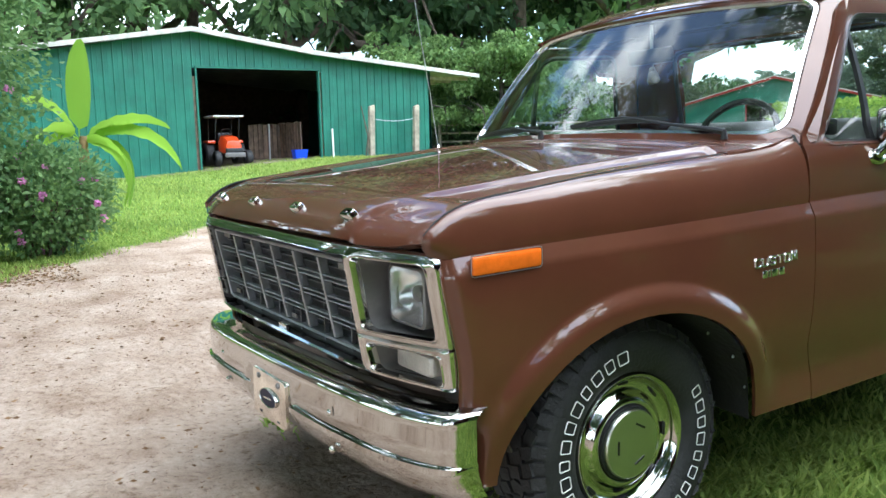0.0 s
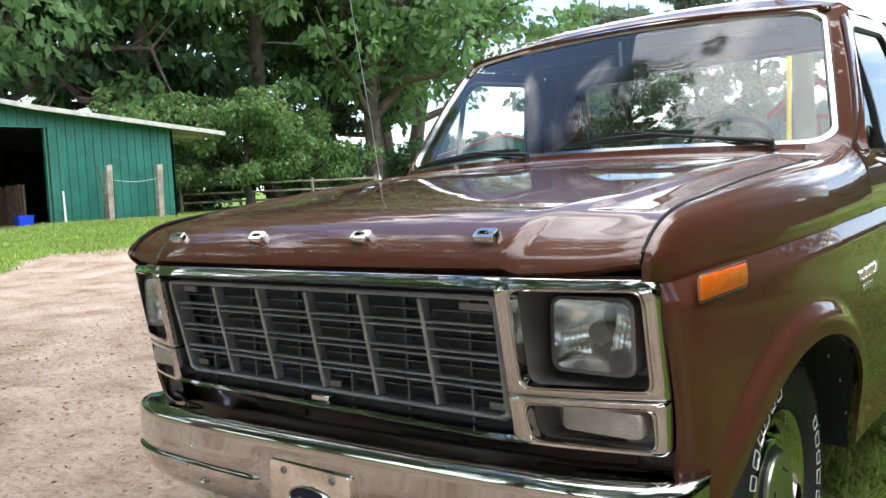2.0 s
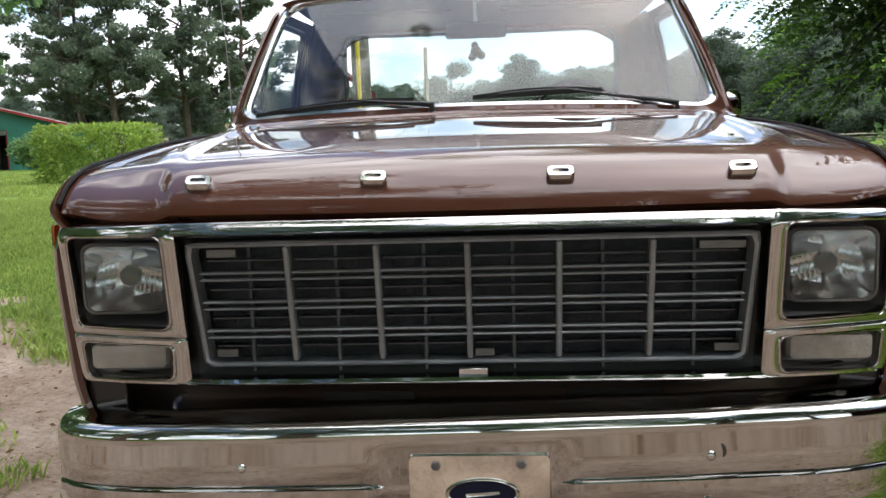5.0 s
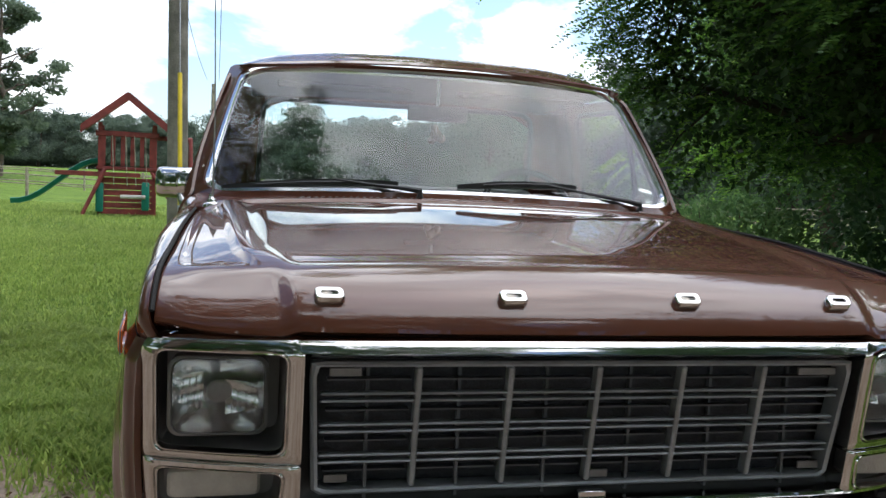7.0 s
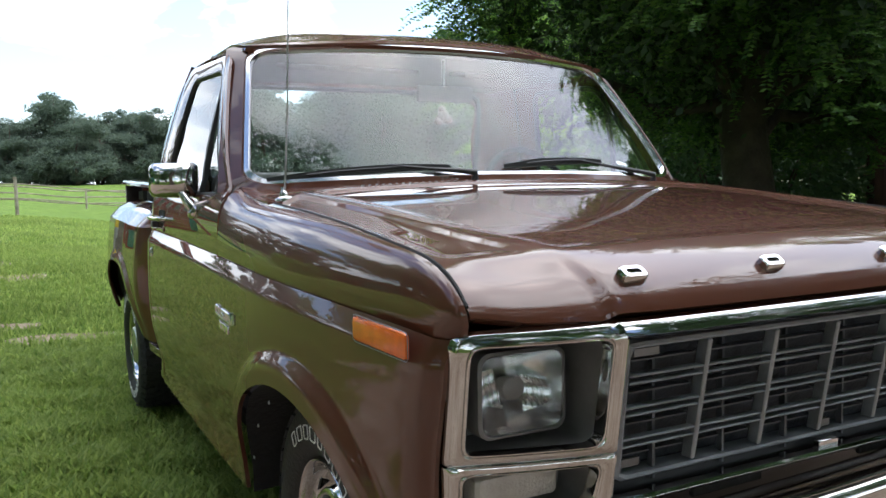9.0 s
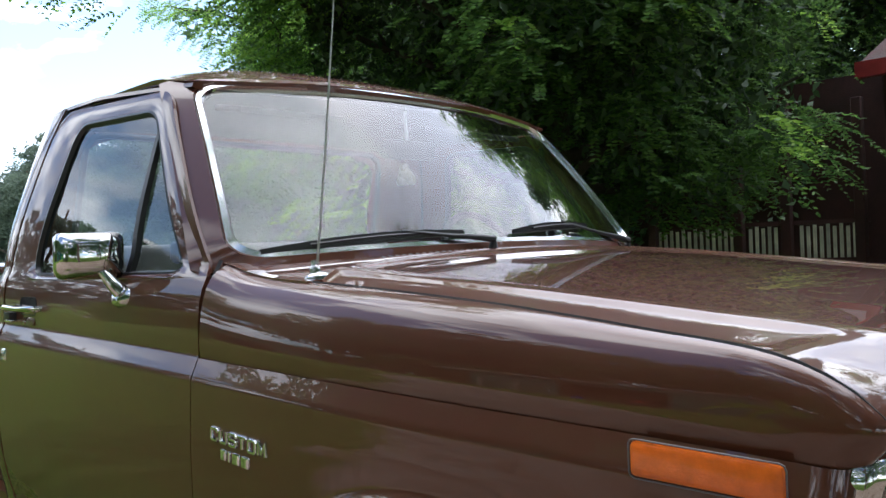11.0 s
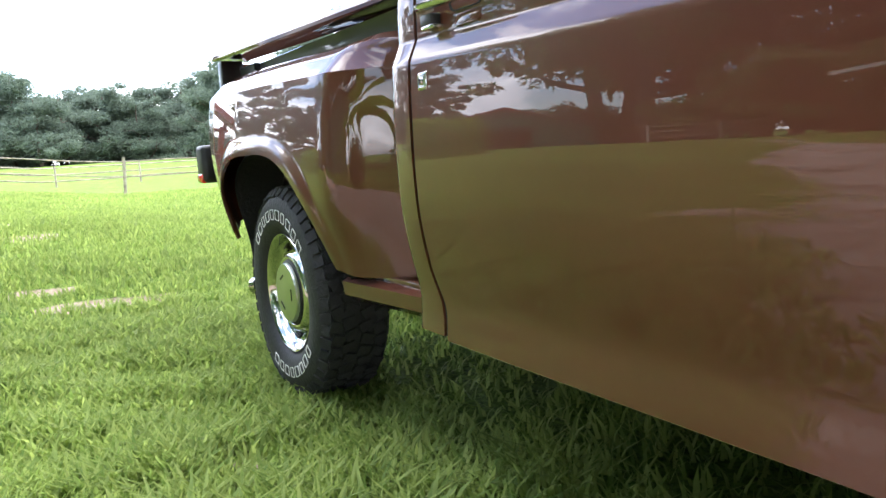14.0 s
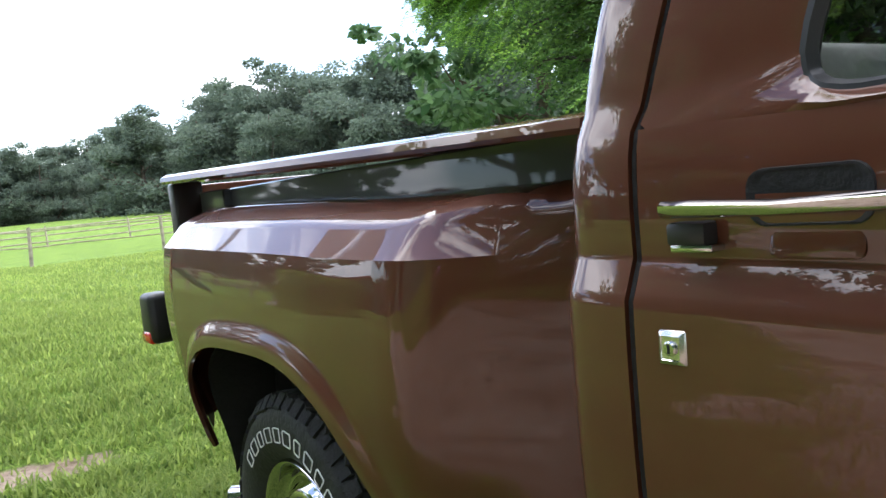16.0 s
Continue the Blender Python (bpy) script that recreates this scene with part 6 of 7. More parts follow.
def make_tree(name, label, seed, height, crown, bare, leaves, leaf_size, leaf_mat, bark="bark", trunk_r=0.25, limbs=9, droop=0.0, clumps=70, clump_r=0.16, category="tree"):
    """A tapered trunk, limbs that fork, and a crown of many leaves in uneven clumps with gaps between them."""
    rng = np.random.default_rng(seed)
    tree = thing(name, label, category)
    bm = bmesh.new()
    top = np.array([rng.normal() * 0.04 * height, rng.normal() * 0.04 * height, height * 0.82])
    tr = limb_points(rng, (0, 0, -0.3), top, 7, 0.012 * height)
    tube(bm, tr, [trunk_r * (1.25 if k == 0 else 1.0) * (1 - 0.80 * k / 7) for k in range(8)], 9)
    ends = []
    for k in range(limbs):
        f = rng.uniform(bare / height * 0.8, 0.9)
        j = min(6, int(f * 7))
        base = tr[j] + (tr[j + 1] - tr[j]) * (f * 7 - j)
        a = 2.4 * k + rng.uniform(-0.4, 0.4)
        zz = (f - bare / height) / (1 - bare / height)
        reach = crown * (0.95 - 0.55 * max(0, zz) ** 1.5) * rng.uniform(0.7, 1.1)
        goal = base + np.array([math.cos(a) * reach, math.sin(a) * reach, reach * rng.uniform(0.25, 0.7) * (1 - droop)])
        lp = limb_points(rng, base, goal, 5, 0.05 * reach)
        r0 = trunk_r * (1 - 0.8 * f) * 0.55
        tube(bm, lp, [r0 * (1 - 0.85 * q / 5) for q in range(6)], 6)
        ends += [(p, reach) for p in lp[2:]]
        for _ in range(2):
            st = lp[int(rng.integers(2, 5))]
            g2 = st + unit(rng.normal(size=3) + np.array([math.cos(a), math.sin(a), 0.4])) * reach * 0.45
            sp = limb_points(rng, st, g2, 3, 0.03 * reach)
            tube(bm, sp, [r0 * 0.4, r0 * 0.28, r0 * 0.16, r0 * 0.06], 5)
            ends += [(p, reach) for p in sp[1:]]
    ends += [(tr[-1], crown * 0.6), (tr[-2], crown * 0.7)]
    part("trunk", bm, bark, tree, smooth=60)
    pts, dirs = [], []
    per = max(8, leaves // clumps)
    for k in range(clumps):
        p, reach = ends[int(rng.integers(len(ends)))]
        c = p + rng.normal(size=3) * reach * 0.20
        c[2] = max(c[2], bare * 0.75)
        rad = clump_r * crown * rng.uniform(0.6, 1.5)
        q = unit(rng.normal(size=(per, 3))) * (rng.uniform(0.2, 1, size=(per, 1)) ** 0.6) * rad
        q[:, 2] *= 0.62
        q[:, 2] -= droop * rad * 1.2 * rng.uniform(0, 1, per) ** 2
        pts.append(c + q)
        d = unit(q) + rng.normal(size=(per, 3)) * 0.5
        d[:, 2] -= 0.35 + droop
        dirs.append(unit(d))
    pts, dirs = np.concatenate(pts), np.concatenate(dirs)
    sz = leaf_size * rng.uniform(0.55, 1.35, len(pts))
    part("crown", quads_mesh("crown", leaf_quads(pts, dirs, sz, sz * 0.55, rng)), leaf_mat, tree, smooth=0)
    return tree


def plant(proto, x, y, size=1.0, turn=0.0, wide=1.0, group="", sink=0.0):
    z = float(terrain(np.array(x, float), np.array(y, float))) - sink
    ob = copy_thing(proto, pose(x, y, z, 0, 0, turn))
    ob.scale = (size * wide, size * wide, size)
    if group:
        ob["group"] = group
    return ob


def settle(proto, x, y, size=1.0, turn=0.0, wide=1.0, group=""):
    proto.matrix_basis = pose(x, y, float(terrain(np.array(x, float), np.array(y, float))), 0, 0, turn)
    proto.scale = (size * wide, size * wide, size)
    if group:
        proto["group"] = group


oak = make_tree("tree", "tall leafy broadleaf tree at the edge of the lawn", 3, 17, 6.0, 4.2, 12000, 0.40, "leaf_mid", trunk_r=0.36, limbs=16, clumps=130, clump_r=0.17)
oak2 = make_tree("tree", "tall leafy broadleaf tree with an uneven crown", 8, 20, 5.2, 5.0, 11500, 0.40, "leaf_dark", trunk_r=0.33, limbs=18, clumps=120, clump_r=0.17)
lite = make_tree("tree", "low spreading light green tree with drooping twigs", 12, 7.6, 4.4, 2.9, 12000, 0.28, "leaf_lite", "bark_dark", 0.30, 14, 0.40, 90, 0.19)
canopy = make_tree("tree", "tall broadleaf tree over the drive, unseen, added for reflections", 41, 17, 6.6, 5.5, 34000, 0.17, "leaf_dark", trunk_r=0.34, limbs=18, clumps=190, clump_r=0.13)
settle_canopy = (16.5, -9.5)
far_a = make_tree("tree", "distant broadleaf tree along the pasture", 21, 12, 5.0, 0.6, 24000, 0.30, "leaf_far_hazy", trunk_r=0.3, limbs=14, clumps=110, clump_r=0.27)
far_b = make_tree("tree", "distant broadleaf tree along the pasture", 27, 14, 4.8, 0.6, 24000, 0.30, "leaf_far_hazy", trunk_r=0.3, limbs=14, clumps=110, clump_r=0.26)

far_c = make_tree("tree", "tall distant tree with an open feathery crown", 33, 21, 6.0, 3.0, 20000, 0.36, "leaf_open_hazy", trunk_r=0.35, limbs=20, clumps=90, clump_r=0.15)
# trees behind the barn and between barn and far house
rng = random.Random(11)
# unseen trees, placed for leaves mirrored in the windscreen and shade
settle(canopy, *settle_canopy, 1.0, 15, 1.1, "trees round the yard")
plant(canopy, -4.0, -2.9, 0.82, 250, 0.85, "trees round the yard")
settle(far_c, -42, 78, 1.0, 30, 1.0, "trees behind the barn")
settle(oak, -40, 4, 1.4, 20, 0.85, "trees behind the barn")
settle(oak2, -42, 12, 1.45, 80, 0.85, "trees behind the barn")
for k, (proto, x, y, sz) in enumerate((
        (oak2, -38, -3, 1.15), (oak, -37, 16, 1.2), (oak2, -43, 19, 1.4), (oak2, -36, 22, 1.25), (oak, -42, 27, 1.45), (oak2, -34, 28, 1.3),
        (oak, -31, 32, 1.2), (oak2, -38, 35, 1.45), (oak, -50, 12, 1.5), (oak, -37, 41, 1.4), (oak, -48, 0, 1.4), (oak2, -33, -9, 1.2),
        (oak2, -46, 42, 1.2), (oak2, -33, 36, 0.95), (oak, -40, 46, 1.5), (far_c, -37.5, 73, 1.05), (far_c, -33, 70, 0.95), (far_c, -28, 74, 1.1), (far_c, -22.5, 73, 0.9))):
    # crowns stretched up out of view to darken the truck's reflections
    tall = 1.4 if y < 60 else 1.0
    plant(proto, x, y, sz * tall, rng.uniform(0, 360), rng.uniform(0.9, 1.1) / tall**0.6, "trees behind the barn")
settle(lite, -28.5, 21.5, 0.72, 40, 1.0, "low light green trees")
for x, y, sz in ((-29.5, 25.5, 0.70), (-31.5, 24, 0.75), (-31, 18, 0.72)):
    plant(lite, x, y, sz, rng.uniform(0, 360), 1.0, "low light green trees")
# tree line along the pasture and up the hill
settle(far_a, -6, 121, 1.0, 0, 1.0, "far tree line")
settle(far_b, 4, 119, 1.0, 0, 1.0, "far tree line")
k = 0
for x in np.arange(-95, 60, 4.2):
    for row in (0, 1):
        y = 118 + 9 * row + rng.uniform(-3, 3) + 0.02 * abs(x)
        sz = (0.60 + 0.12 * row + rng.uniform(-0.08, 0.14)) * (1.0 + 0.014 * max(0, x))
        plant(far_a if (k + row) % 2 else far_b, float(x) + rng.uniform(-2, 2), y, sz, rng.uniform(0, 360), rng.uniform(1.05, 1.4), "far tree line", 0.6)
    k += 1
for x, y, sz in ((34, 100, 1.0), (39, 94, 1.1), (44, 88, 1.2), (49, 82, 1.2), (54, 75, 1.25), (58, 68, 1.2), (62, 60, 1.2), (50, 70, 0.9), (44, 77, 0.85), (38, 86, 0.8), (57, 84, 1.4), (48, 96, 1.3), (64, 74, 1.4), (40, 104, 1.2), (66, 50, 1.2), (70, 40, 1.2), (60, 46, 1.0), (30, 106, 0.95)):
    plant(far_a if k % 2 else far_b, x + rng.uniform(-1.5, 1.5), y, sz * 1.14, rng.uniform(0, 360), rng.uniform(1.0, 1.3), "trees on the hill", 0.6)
    k += 1
# trees on the near sides of the drive, behind the walk: mostly unseen, added for the truck's reflections
for proto, x, y, sz in ((oak, -22, -16, 0.9), (oak2, -30, -20, 1.0), (canopy, -11.0, -12.0, 1.1), (canopy, -3.4, -11.0, 1.05), (canopy, 4.8, -11.0, 1.0), (oak2, 11, -11.5, 1.05), (oak, 0.5, -22, 1.2), (oak2, -16, -15, 1.0), (oak, -36, -12, 1.0), (oak2, 20, -14, 1.0), (oak, -27, -28, 1.1),
                        (oak2, 24, 4, 1.0), (oak, 22, 14, 1.0), (oak2, 18, 22, 0.9), (oak, 12, -32, 1.1), (oak2, -12, -36, 1.2)):
    plant(proto, x, y, sz, rng.uniform(0, 360), 1.1, "trees round the yard")


# ---- the near dark tree beside the pickup ----
def near_tree():
    rng = np.random.default_rng(5)
    tree = thing("tree", "large dark leafy tree with low hanging feathery twigs beside the pickup", "tree", (5.1, 4.1, 0.0))
    bm = bmesh.new()
    tr = [(0, 0, -0.3), (0.05, 0.02, 0.8), (-0.05, 0.06, 1.7), (0.05, 0.10, 2.7), (0.2, 0.1, 4.0), (0.2, 0.2, 6.0)]
    tube(bm, tr, [0.34, 0.26, 0.23, 0.20, 0.14, 0.05], 12)
    tips = []
    for k in range(26):
        a = 2.4 * k
        z0 = 1.5 + 3.2 * (k / 26)
        reach = rng.uniform(2.1, 3.3) * (1.0 - 0.25 * k / 26)
        base = np.array([0.05, 0.08, z0])
        goal = base + np.array([math.cos(a) * reach, math.sin(a) * reach, rng.uniform(0.2, 1.6) + 0.05 * k])
        lp = limb_points(rng, base, goal, 6, 0.14)
        tube(bm, lp, [0.085 * (1 - 0.85 * q / 6) for q in range(7)], 7)
        tips += lp[2:]
        for _ in range(3):
            st = lp[int(rng.integers(2, 6))]
            g = st + unit(rng.normal(size=3) + np.array([math.cos(a), math.sin(a), -0.1])) * rng.uniform(0.7, 1.4)
            sp = limb_points(rng, st, g, 4, 0.05)
            tube(bm, sp, [0.025, 0.018, 0.013, 0.009, 0.004], 5)
            tips += sp[1:]
    # long upper limbs high over the pickup, out of view, added to darken the hood's reflections
    for k in range(6):
        a = radians(145 + 9 * k)
        base, reach = np.array([0.1, 0.1, 3.5 + 0.1 * k]), rng.uniform(3.8, 5.4)
        goal = base + np.array([math.cos(a) * reach, math.sin(a) * reach, rng.uniform(0.9, 1.9)])
        lp = limb_points(rng, base, goal, 7, 0.15)
        tube(bm, lp, [0.10 * (1 - 0.85 * q / 7) for q in range(8)], 7)
        tips += lp[3:] * 2
        for _ in range(6):
            st = lp[int(rng.integers(3, 8))]
            g = st + unit(rng.normal(size=3) + np.array([math.cos(a), math.sin(a), 0.2])) * rng.uniform(0.7, 1.5)
            sp = limb_points(rng, st, g, 4, 0.05)
            tube(bm, sp, [0.025, 0.018, 0.013, 0.009, 0.004], 5)
            tips += sp[1:]
    part("trunk", bm, "bark_dark", tree, smooth=60)
    tips = np.array(tips)
    # feathery twigs: a drooping stem with two rows of leaflets
    nf = 14000
    clump = tips[rng.permutation(len(tips))[: len(tips) * 2 // 5]]
    st = clump[rng.integers(len(clump), size=nf)] + rng.normal(size=(nf, 3)) * [0.22, 0.22, 0.20]
    rad = np.hypot(st[:, 0], st[:, 1])
    out = unit(np.stack([st[:, 0], st[:, 1], 0 * rad], 1) + rng.normal(size=(nf, 3)) * 0.7)
    out[:, 2] = rng.uniform(-0.9, 0.25, nf)
    out = unit(out)
    pts, dirs = [], []
    for j in range(9):
        f = (j + 0.5) / 9
        c = st + out * (0.34 * f)
        c[:, 2] -= 0.10 * f * f
        sd = unit(np.cross(out, [0, 0, 1.0]))
        for sg in (1, -1):
            d = unit(sd * sg + out * 0.55 + rng.normal(size=(nf, 3)) * 0.18)
            pts.append(c + d * 0.026)
            dirs.append(d)
    pts, dirs = np.concatenate(pts), np.concatenate(dirs)
    # a brighter colour stands for light on the top and on single hanging sprays
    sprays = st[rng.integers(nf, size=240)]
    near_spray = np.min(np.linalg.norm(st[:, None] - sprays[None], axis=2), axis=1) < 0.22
    lit_mask = np.tile(((rad > 1.8) & (st[:, 2] > 3.6) & (rng.uniform(0, 1, nf) < 0.45)) | (near_spray & (rad > 1.8)), 18)
    keep = pts[:, 2] > 1.25
    part("crown", quads_mesh("fronds", leaf_quads(pts[keep & ~lit_mask], dirs[keep & ~lit_mask], 0.066, 0.026, rng, 0.12)), "leaf_near", tree, smooth=0)
    part("young_fronds", quads_mesh("young_fronds", leaf_quads(pts[keep & lit_mask], dirs[keep & lit_mask], 0.066, 0.026, rng, 0.12)), "leaf_lit", tree, "fronds coloured brighter as if lit, at the crown's edge", smooth=0)
    # inner leaves in the darkened colour, giving the crown its shaded inside
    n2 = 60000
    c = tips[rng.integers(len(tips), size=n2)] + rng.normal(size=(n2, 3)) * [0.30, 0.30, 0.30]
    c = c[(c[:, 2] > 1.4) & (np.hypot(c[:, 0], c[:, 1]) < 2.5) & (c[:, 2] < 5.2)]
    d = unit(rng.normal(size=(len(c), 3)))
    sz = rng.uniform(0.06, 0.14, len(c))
    part("inner_crown", quads_mesh("inner_leaves", leaf_quads(c, d, sz, sz * 0.5, rng)), "leaf_inner_shaded", tree, smooth=0)
    return tree


near = near_tree()
for x, y, sz, tn in ((9.6, 8.2, 1.15, 70), (11.5, 11.5, 1.2, 300), (12.5, 6.0, 1.4, 120)):
    plant(near, x, y, sz, tn, 1.0, "dark trees beside the house")
near["group"] = "dark trees beside the house"


def shrub(name, label, at, size, count, leaf, mat, seed, stems=8, boxy=0.0, category="shrub"):
    """A dense bush: short stems and leaves over a rounded or clipped volume."""
    rng = np.random.default_rng(seed)
    z = float(terrain(np.array(at[0], float), np.array(at[1], float)))
    ob = thing(name, label, category, (at[0], at[1], z))
    bm = bmesh.new()
    for k in range(stems):
        a = 2.4 * k
        tube(bm, limb_points(rng, (0.1 * math.cos(a), 0.1 * math.sin(a), -0.1), (size[0] * 0.32 * math.cos(a), size[1] * 0.32 * math.sin(a), size[2] * 0.8), 4, 0.05), [0.03, 0.025, 0.02, 0.014, 0.006], 6)
    part("branchwork", bm, "bark", ob)
    v = rng.normal(size=(count, 3))
    if boxy:
        v = v / np.abs(v).max(axis=1, keepdims=True)
        v = v * rng.uniform(0.86, 1.03, (count, 1)) + rng.normal(size=(count, 3)) * 0.03
    else:
        v = unit(v) * (rng.uniform(0.35, 1.0, (count, 1)) ** 0.5) * (1 + 0.16 * np.sin(5 * v[:, :1] + 3 * v[:, 1:2]))
    p = v * np.array(size) / 2 + np.array([0, 0, size[2] / 2 + 0.04])
    d = unit(v + rng.normal(size=(count, 3)) * 0.7)
    sz = leaf * rng.uniform(0.6, 1.3, count)
    part("foliage", quads_mesh("foliage", leaf_quads(p, d, sz, sz * 0.55, rng)), mat, ob, smooth=0)
    return ob, p


shrub("clipped_hedge", "square-clipped light green hedge on the lawn", (-9.5, 17.5), (2.4, 2.0, 1.35), 9000, 0.11, "leaf_hedge", 31, 8, 1.0, "hedge")
shrub("round_bush", "dark rounded bush by the far shed", (-18.1, 31.0), (3.0, 2.6, 1.5), 6000, 0.15, "leaf_mid", 32)
shrub("low_bush", "leafy bush under the dark tree", (5.9, 8.4), (2.2, 2.0, 1.5), 6000, 0.09, "leaf_mid", 33)
# dark bushes added where bright gaps showed in the shade under the far trees
for bx, by, bw in ((-37, 24, 9), (-34, 31, 8), (-39, 38, 10), (-42, 16, 9), (-31, 38, 7), (-46, 30, 11), (-36.5, 19.5, 6)):
    shrub("undergrowth", "dark bushes added to fill the shade beneath the far trees", (bx, by), (bw, bw * 0.8, 3.6), 4200, 0.34, "leaf_dark", int(50 + bw + by))
# added dark mass for the shade to the right of the near trunk
shrub("low_bush", "tall dark bush added to fill the shaded view under the trees", (8.4, 7.0), (4.2, 3.2, 2.6), 9000, 0.12, "leaf_dark", 37)
shrub("low_bush", "leafy bush beside the house corner", (6.9, 0.6), (1.2, 1.2, 1.7), 3500, 0.09, "leaf_mid", 36)
fl, fp = shrub("flowering_shrub", "tall shrub with small grey-green leaves and pink flowers", (-7.7, -1.58), (2.6, 2.6, 5.2), 20000, 0.085, "leaf_mid", 34, 9)
rng2 = np.random.default_rng(9)
fl2, fp2 = shrub("flowering_shrub", "low part of a pink flowering shrub", (-7.9, -0.42), (1.3, 1.55, 1.30), 8000, 0.075, "leaf_mid", 35, 7)
for ob, pp, cnt in ((fl, fp, 44), (fl2, fp2, 20)):
    sel = pp[np.argsort(-(pp[:, 0] * 0.9 + rng2.normal(size=len(pp)) * 0.8))[:cnt * 9:9]]
    for c in sel:
        q = unit(rng2.normal(size=(26, 3)))
        part("blossom", quads_mesh("blossom", leaf_quads(c + q * 0.035 * rng2.uniform(0.4, 1.2), q, 0.05, 0.04, rng2)), "pink", ob, smooth=0)


# banana plant
def banana():
    x, y = -10.2, 0.40
    z = float(terrain(np.array(x), np.array(y)))
    ob = thing("banana_plant", "banana plant with bright green paddle leaves", "plant", (x, y, z))
    bm = bmesh.new()
    tube(bm, [(0, 0, -0.1), (0.02, 0.02, 0.4), (0.0, 0.03, 0.9), (0.02, 0.05, 1.35)], [0.13, 0.11, 0.09, 0.05], 10)
    part("stem", bm, "banana_stem", ob)
    for a, tilt, length, wid, bend in ((20, 84, 1.40, 0.36, 0.05), (82, 25, 1.25, 0.30, 0.20), (97, 13, 1.55, 0.32, 0.34), (262, 62, 0.95, 0.24, 0.3), (112, -10, 1.25, 0.30, 0.5), (60, -5, 1.1, 0.28, 0.6), (300, 30, 1.0, 0.26, 0.7), (275, 10, 0.9, 0.24, 0.8)):
        bm = bmesh.new()
        ca, sa = math.cos(radians(a)), math.sin(radians(a))
        rows = []
        for k in range(29):
            f = k / 28
            run = length * f
            el = radians(tilt) - bend * 1.6 * f * f
            px, pz = run * math.cos(el), 1.30 + run * math.sin(el)
            w = wid * (math.sin(math.pi * min(1, 0.06 + f * 0.94)) ** 0.6) if f > 0.12 else 0.02
            row = []
            for q in (-1, -0.5, 0, 0.5, 1):
                row.append((ca * px - sa * w * q * 0.5, sa * px + ca * w * q * 0.5, pz + 0.06 * abs(q) * w / wid - (0.02 if q == 0 else 0) - 0.22 * q * w * math.copysign(1, sa) - 0.035 * math.sin(37 * f + 5 * q) * abs(q) * w))
            rows.append(row)
        sheet(bm, rows)
        part("leaf", bm, "banana", ob, smooth=60)
    return ob


banana()


# ---- barn ----
BX = -25.0
barn = thing("barn", "green metal-clad barn with a wide open doorway", "barn", (0, 0, 0))
yl, yr = -2.5, 15.5
LINE = [(-2.5, 3.45), (6.3, 4.98), (10.4, 4.38), (17.5, 3.70)]


def roof_z(y):
    for (a, za), (b, zb) in zip(LINE, LINE[1:]):
        if y <= b:
            return lerp(za, zb, (y - a) / (b - a))
    return LINE[-1][1]


D0, D1, DT = 6.50, 10.80, 3.76


def base_z(y):
    return float(terrain(np.array(BX), np.array(float(y)))) - 0.1


# each steel sheet with its raised ribs is one piece
y = yl
while y < yr - 0.01:
    y1 = min(y + 0.305, yr)
    if y1 > D0 and y < D1:
        spans = [(DT, None)]
    else:
        spans = [(None, None)]
    for z0, _ in spans:
        bm = bmesh.new()
        lo = base_z(y) if z0 is None else z0
        prof = [(0, 0.0), (0.012, 0.028), (0.035, 0.028), (0.047, 0.0), (0.16, 0.0), (0.17, 0.006), (0.18, 0.0), (y1 - y, 0.0)]
        prof = [p for p in prof if p[0] <= y1 - y]
        sheet(bm, [[(BX + d, y + a, lo), (BX + d, y + a, roof_z(y + a) - 0.05)] for a, d in prof])
        part("wall_panel", bm, "green_paint", barn, smooth=0)
    y = y1
for nm, lo, hi, mat in (("door_post", (BX - 0.1, D0 - 0.06, 0.2), (BX + 0.04, D0, DT + 0.06), "green_paint"), ("door_post", (BX - 0.1, D1, 0.2), (BX + 0.04, D1 + 0.06, DT + 0.06), "green_paint"),
                        ("door_lintel", (BX - 0.1, D0 - 0.06, DT), (BX + 0.04, D1 + 0.06, DT + 0.07), "green_paint"),
                        ("side_wall", (BX - 13, yl, 0.2), (BX, yl + 0.1, 3.5), "green_paint"), ("side_wall", (BX - 13, yr - 0.1, 0.2), (BX, yr, 3.75), "green_paint"),
                        ("inner_lining", (BX - 0.12, D1 + 0.02, 0.2), (BX - 0.06, yr, 3.7), "brown_wood"), ("inner_lining", (BX - 0.12, yl, 0.2), (BX - 0.06, D0 - 0.02, 3.5), "brown_wood")):
    part(nm, boxbm(lo, hi), mat, barn, smooth=0)
bm = bmesh.new()
sheet(bm, [[(BX - 13.0, yy, 0.2), (BX - 13.0, yy, roof_z(yy) + 0.01)] for yy in np.linspace(yl, yr, 19)])
part("back_wall", bm, "brown_wood", barn, smooth=0, solid=0.08)
for (a, za), (b, zb) in zip(LINE, LINE[1:]):
    bm = bmesh.new()
    a2 = a - 1.0 if a == LINE[0][0] else a
    sheet(bm, [[(BX + 0.45, a2, za + 0.02), (BX - 13.3, a2, za + 0.02)], [(BX + 0.45, b, zb + 0.02), (BX - 13.3, b, zb + 0.02)]])
    part("roof", bm, "roof_metal", barn, "low-pitched sheet metal roof", solid=0.06)
    bm = bmesh.new()
    sheet(bm, [[(BX + 0.46, a2, za + 0.05), (BX + 0.46, a2, za - 0.10)], [(BX + 0.46, b, zb + 0.05), (BX + 0.46, b, zb - 0.10)]], flip=True)
    part("fascia", bm, "fascia", barn, "pale weathered fascia board", solid=0.03)
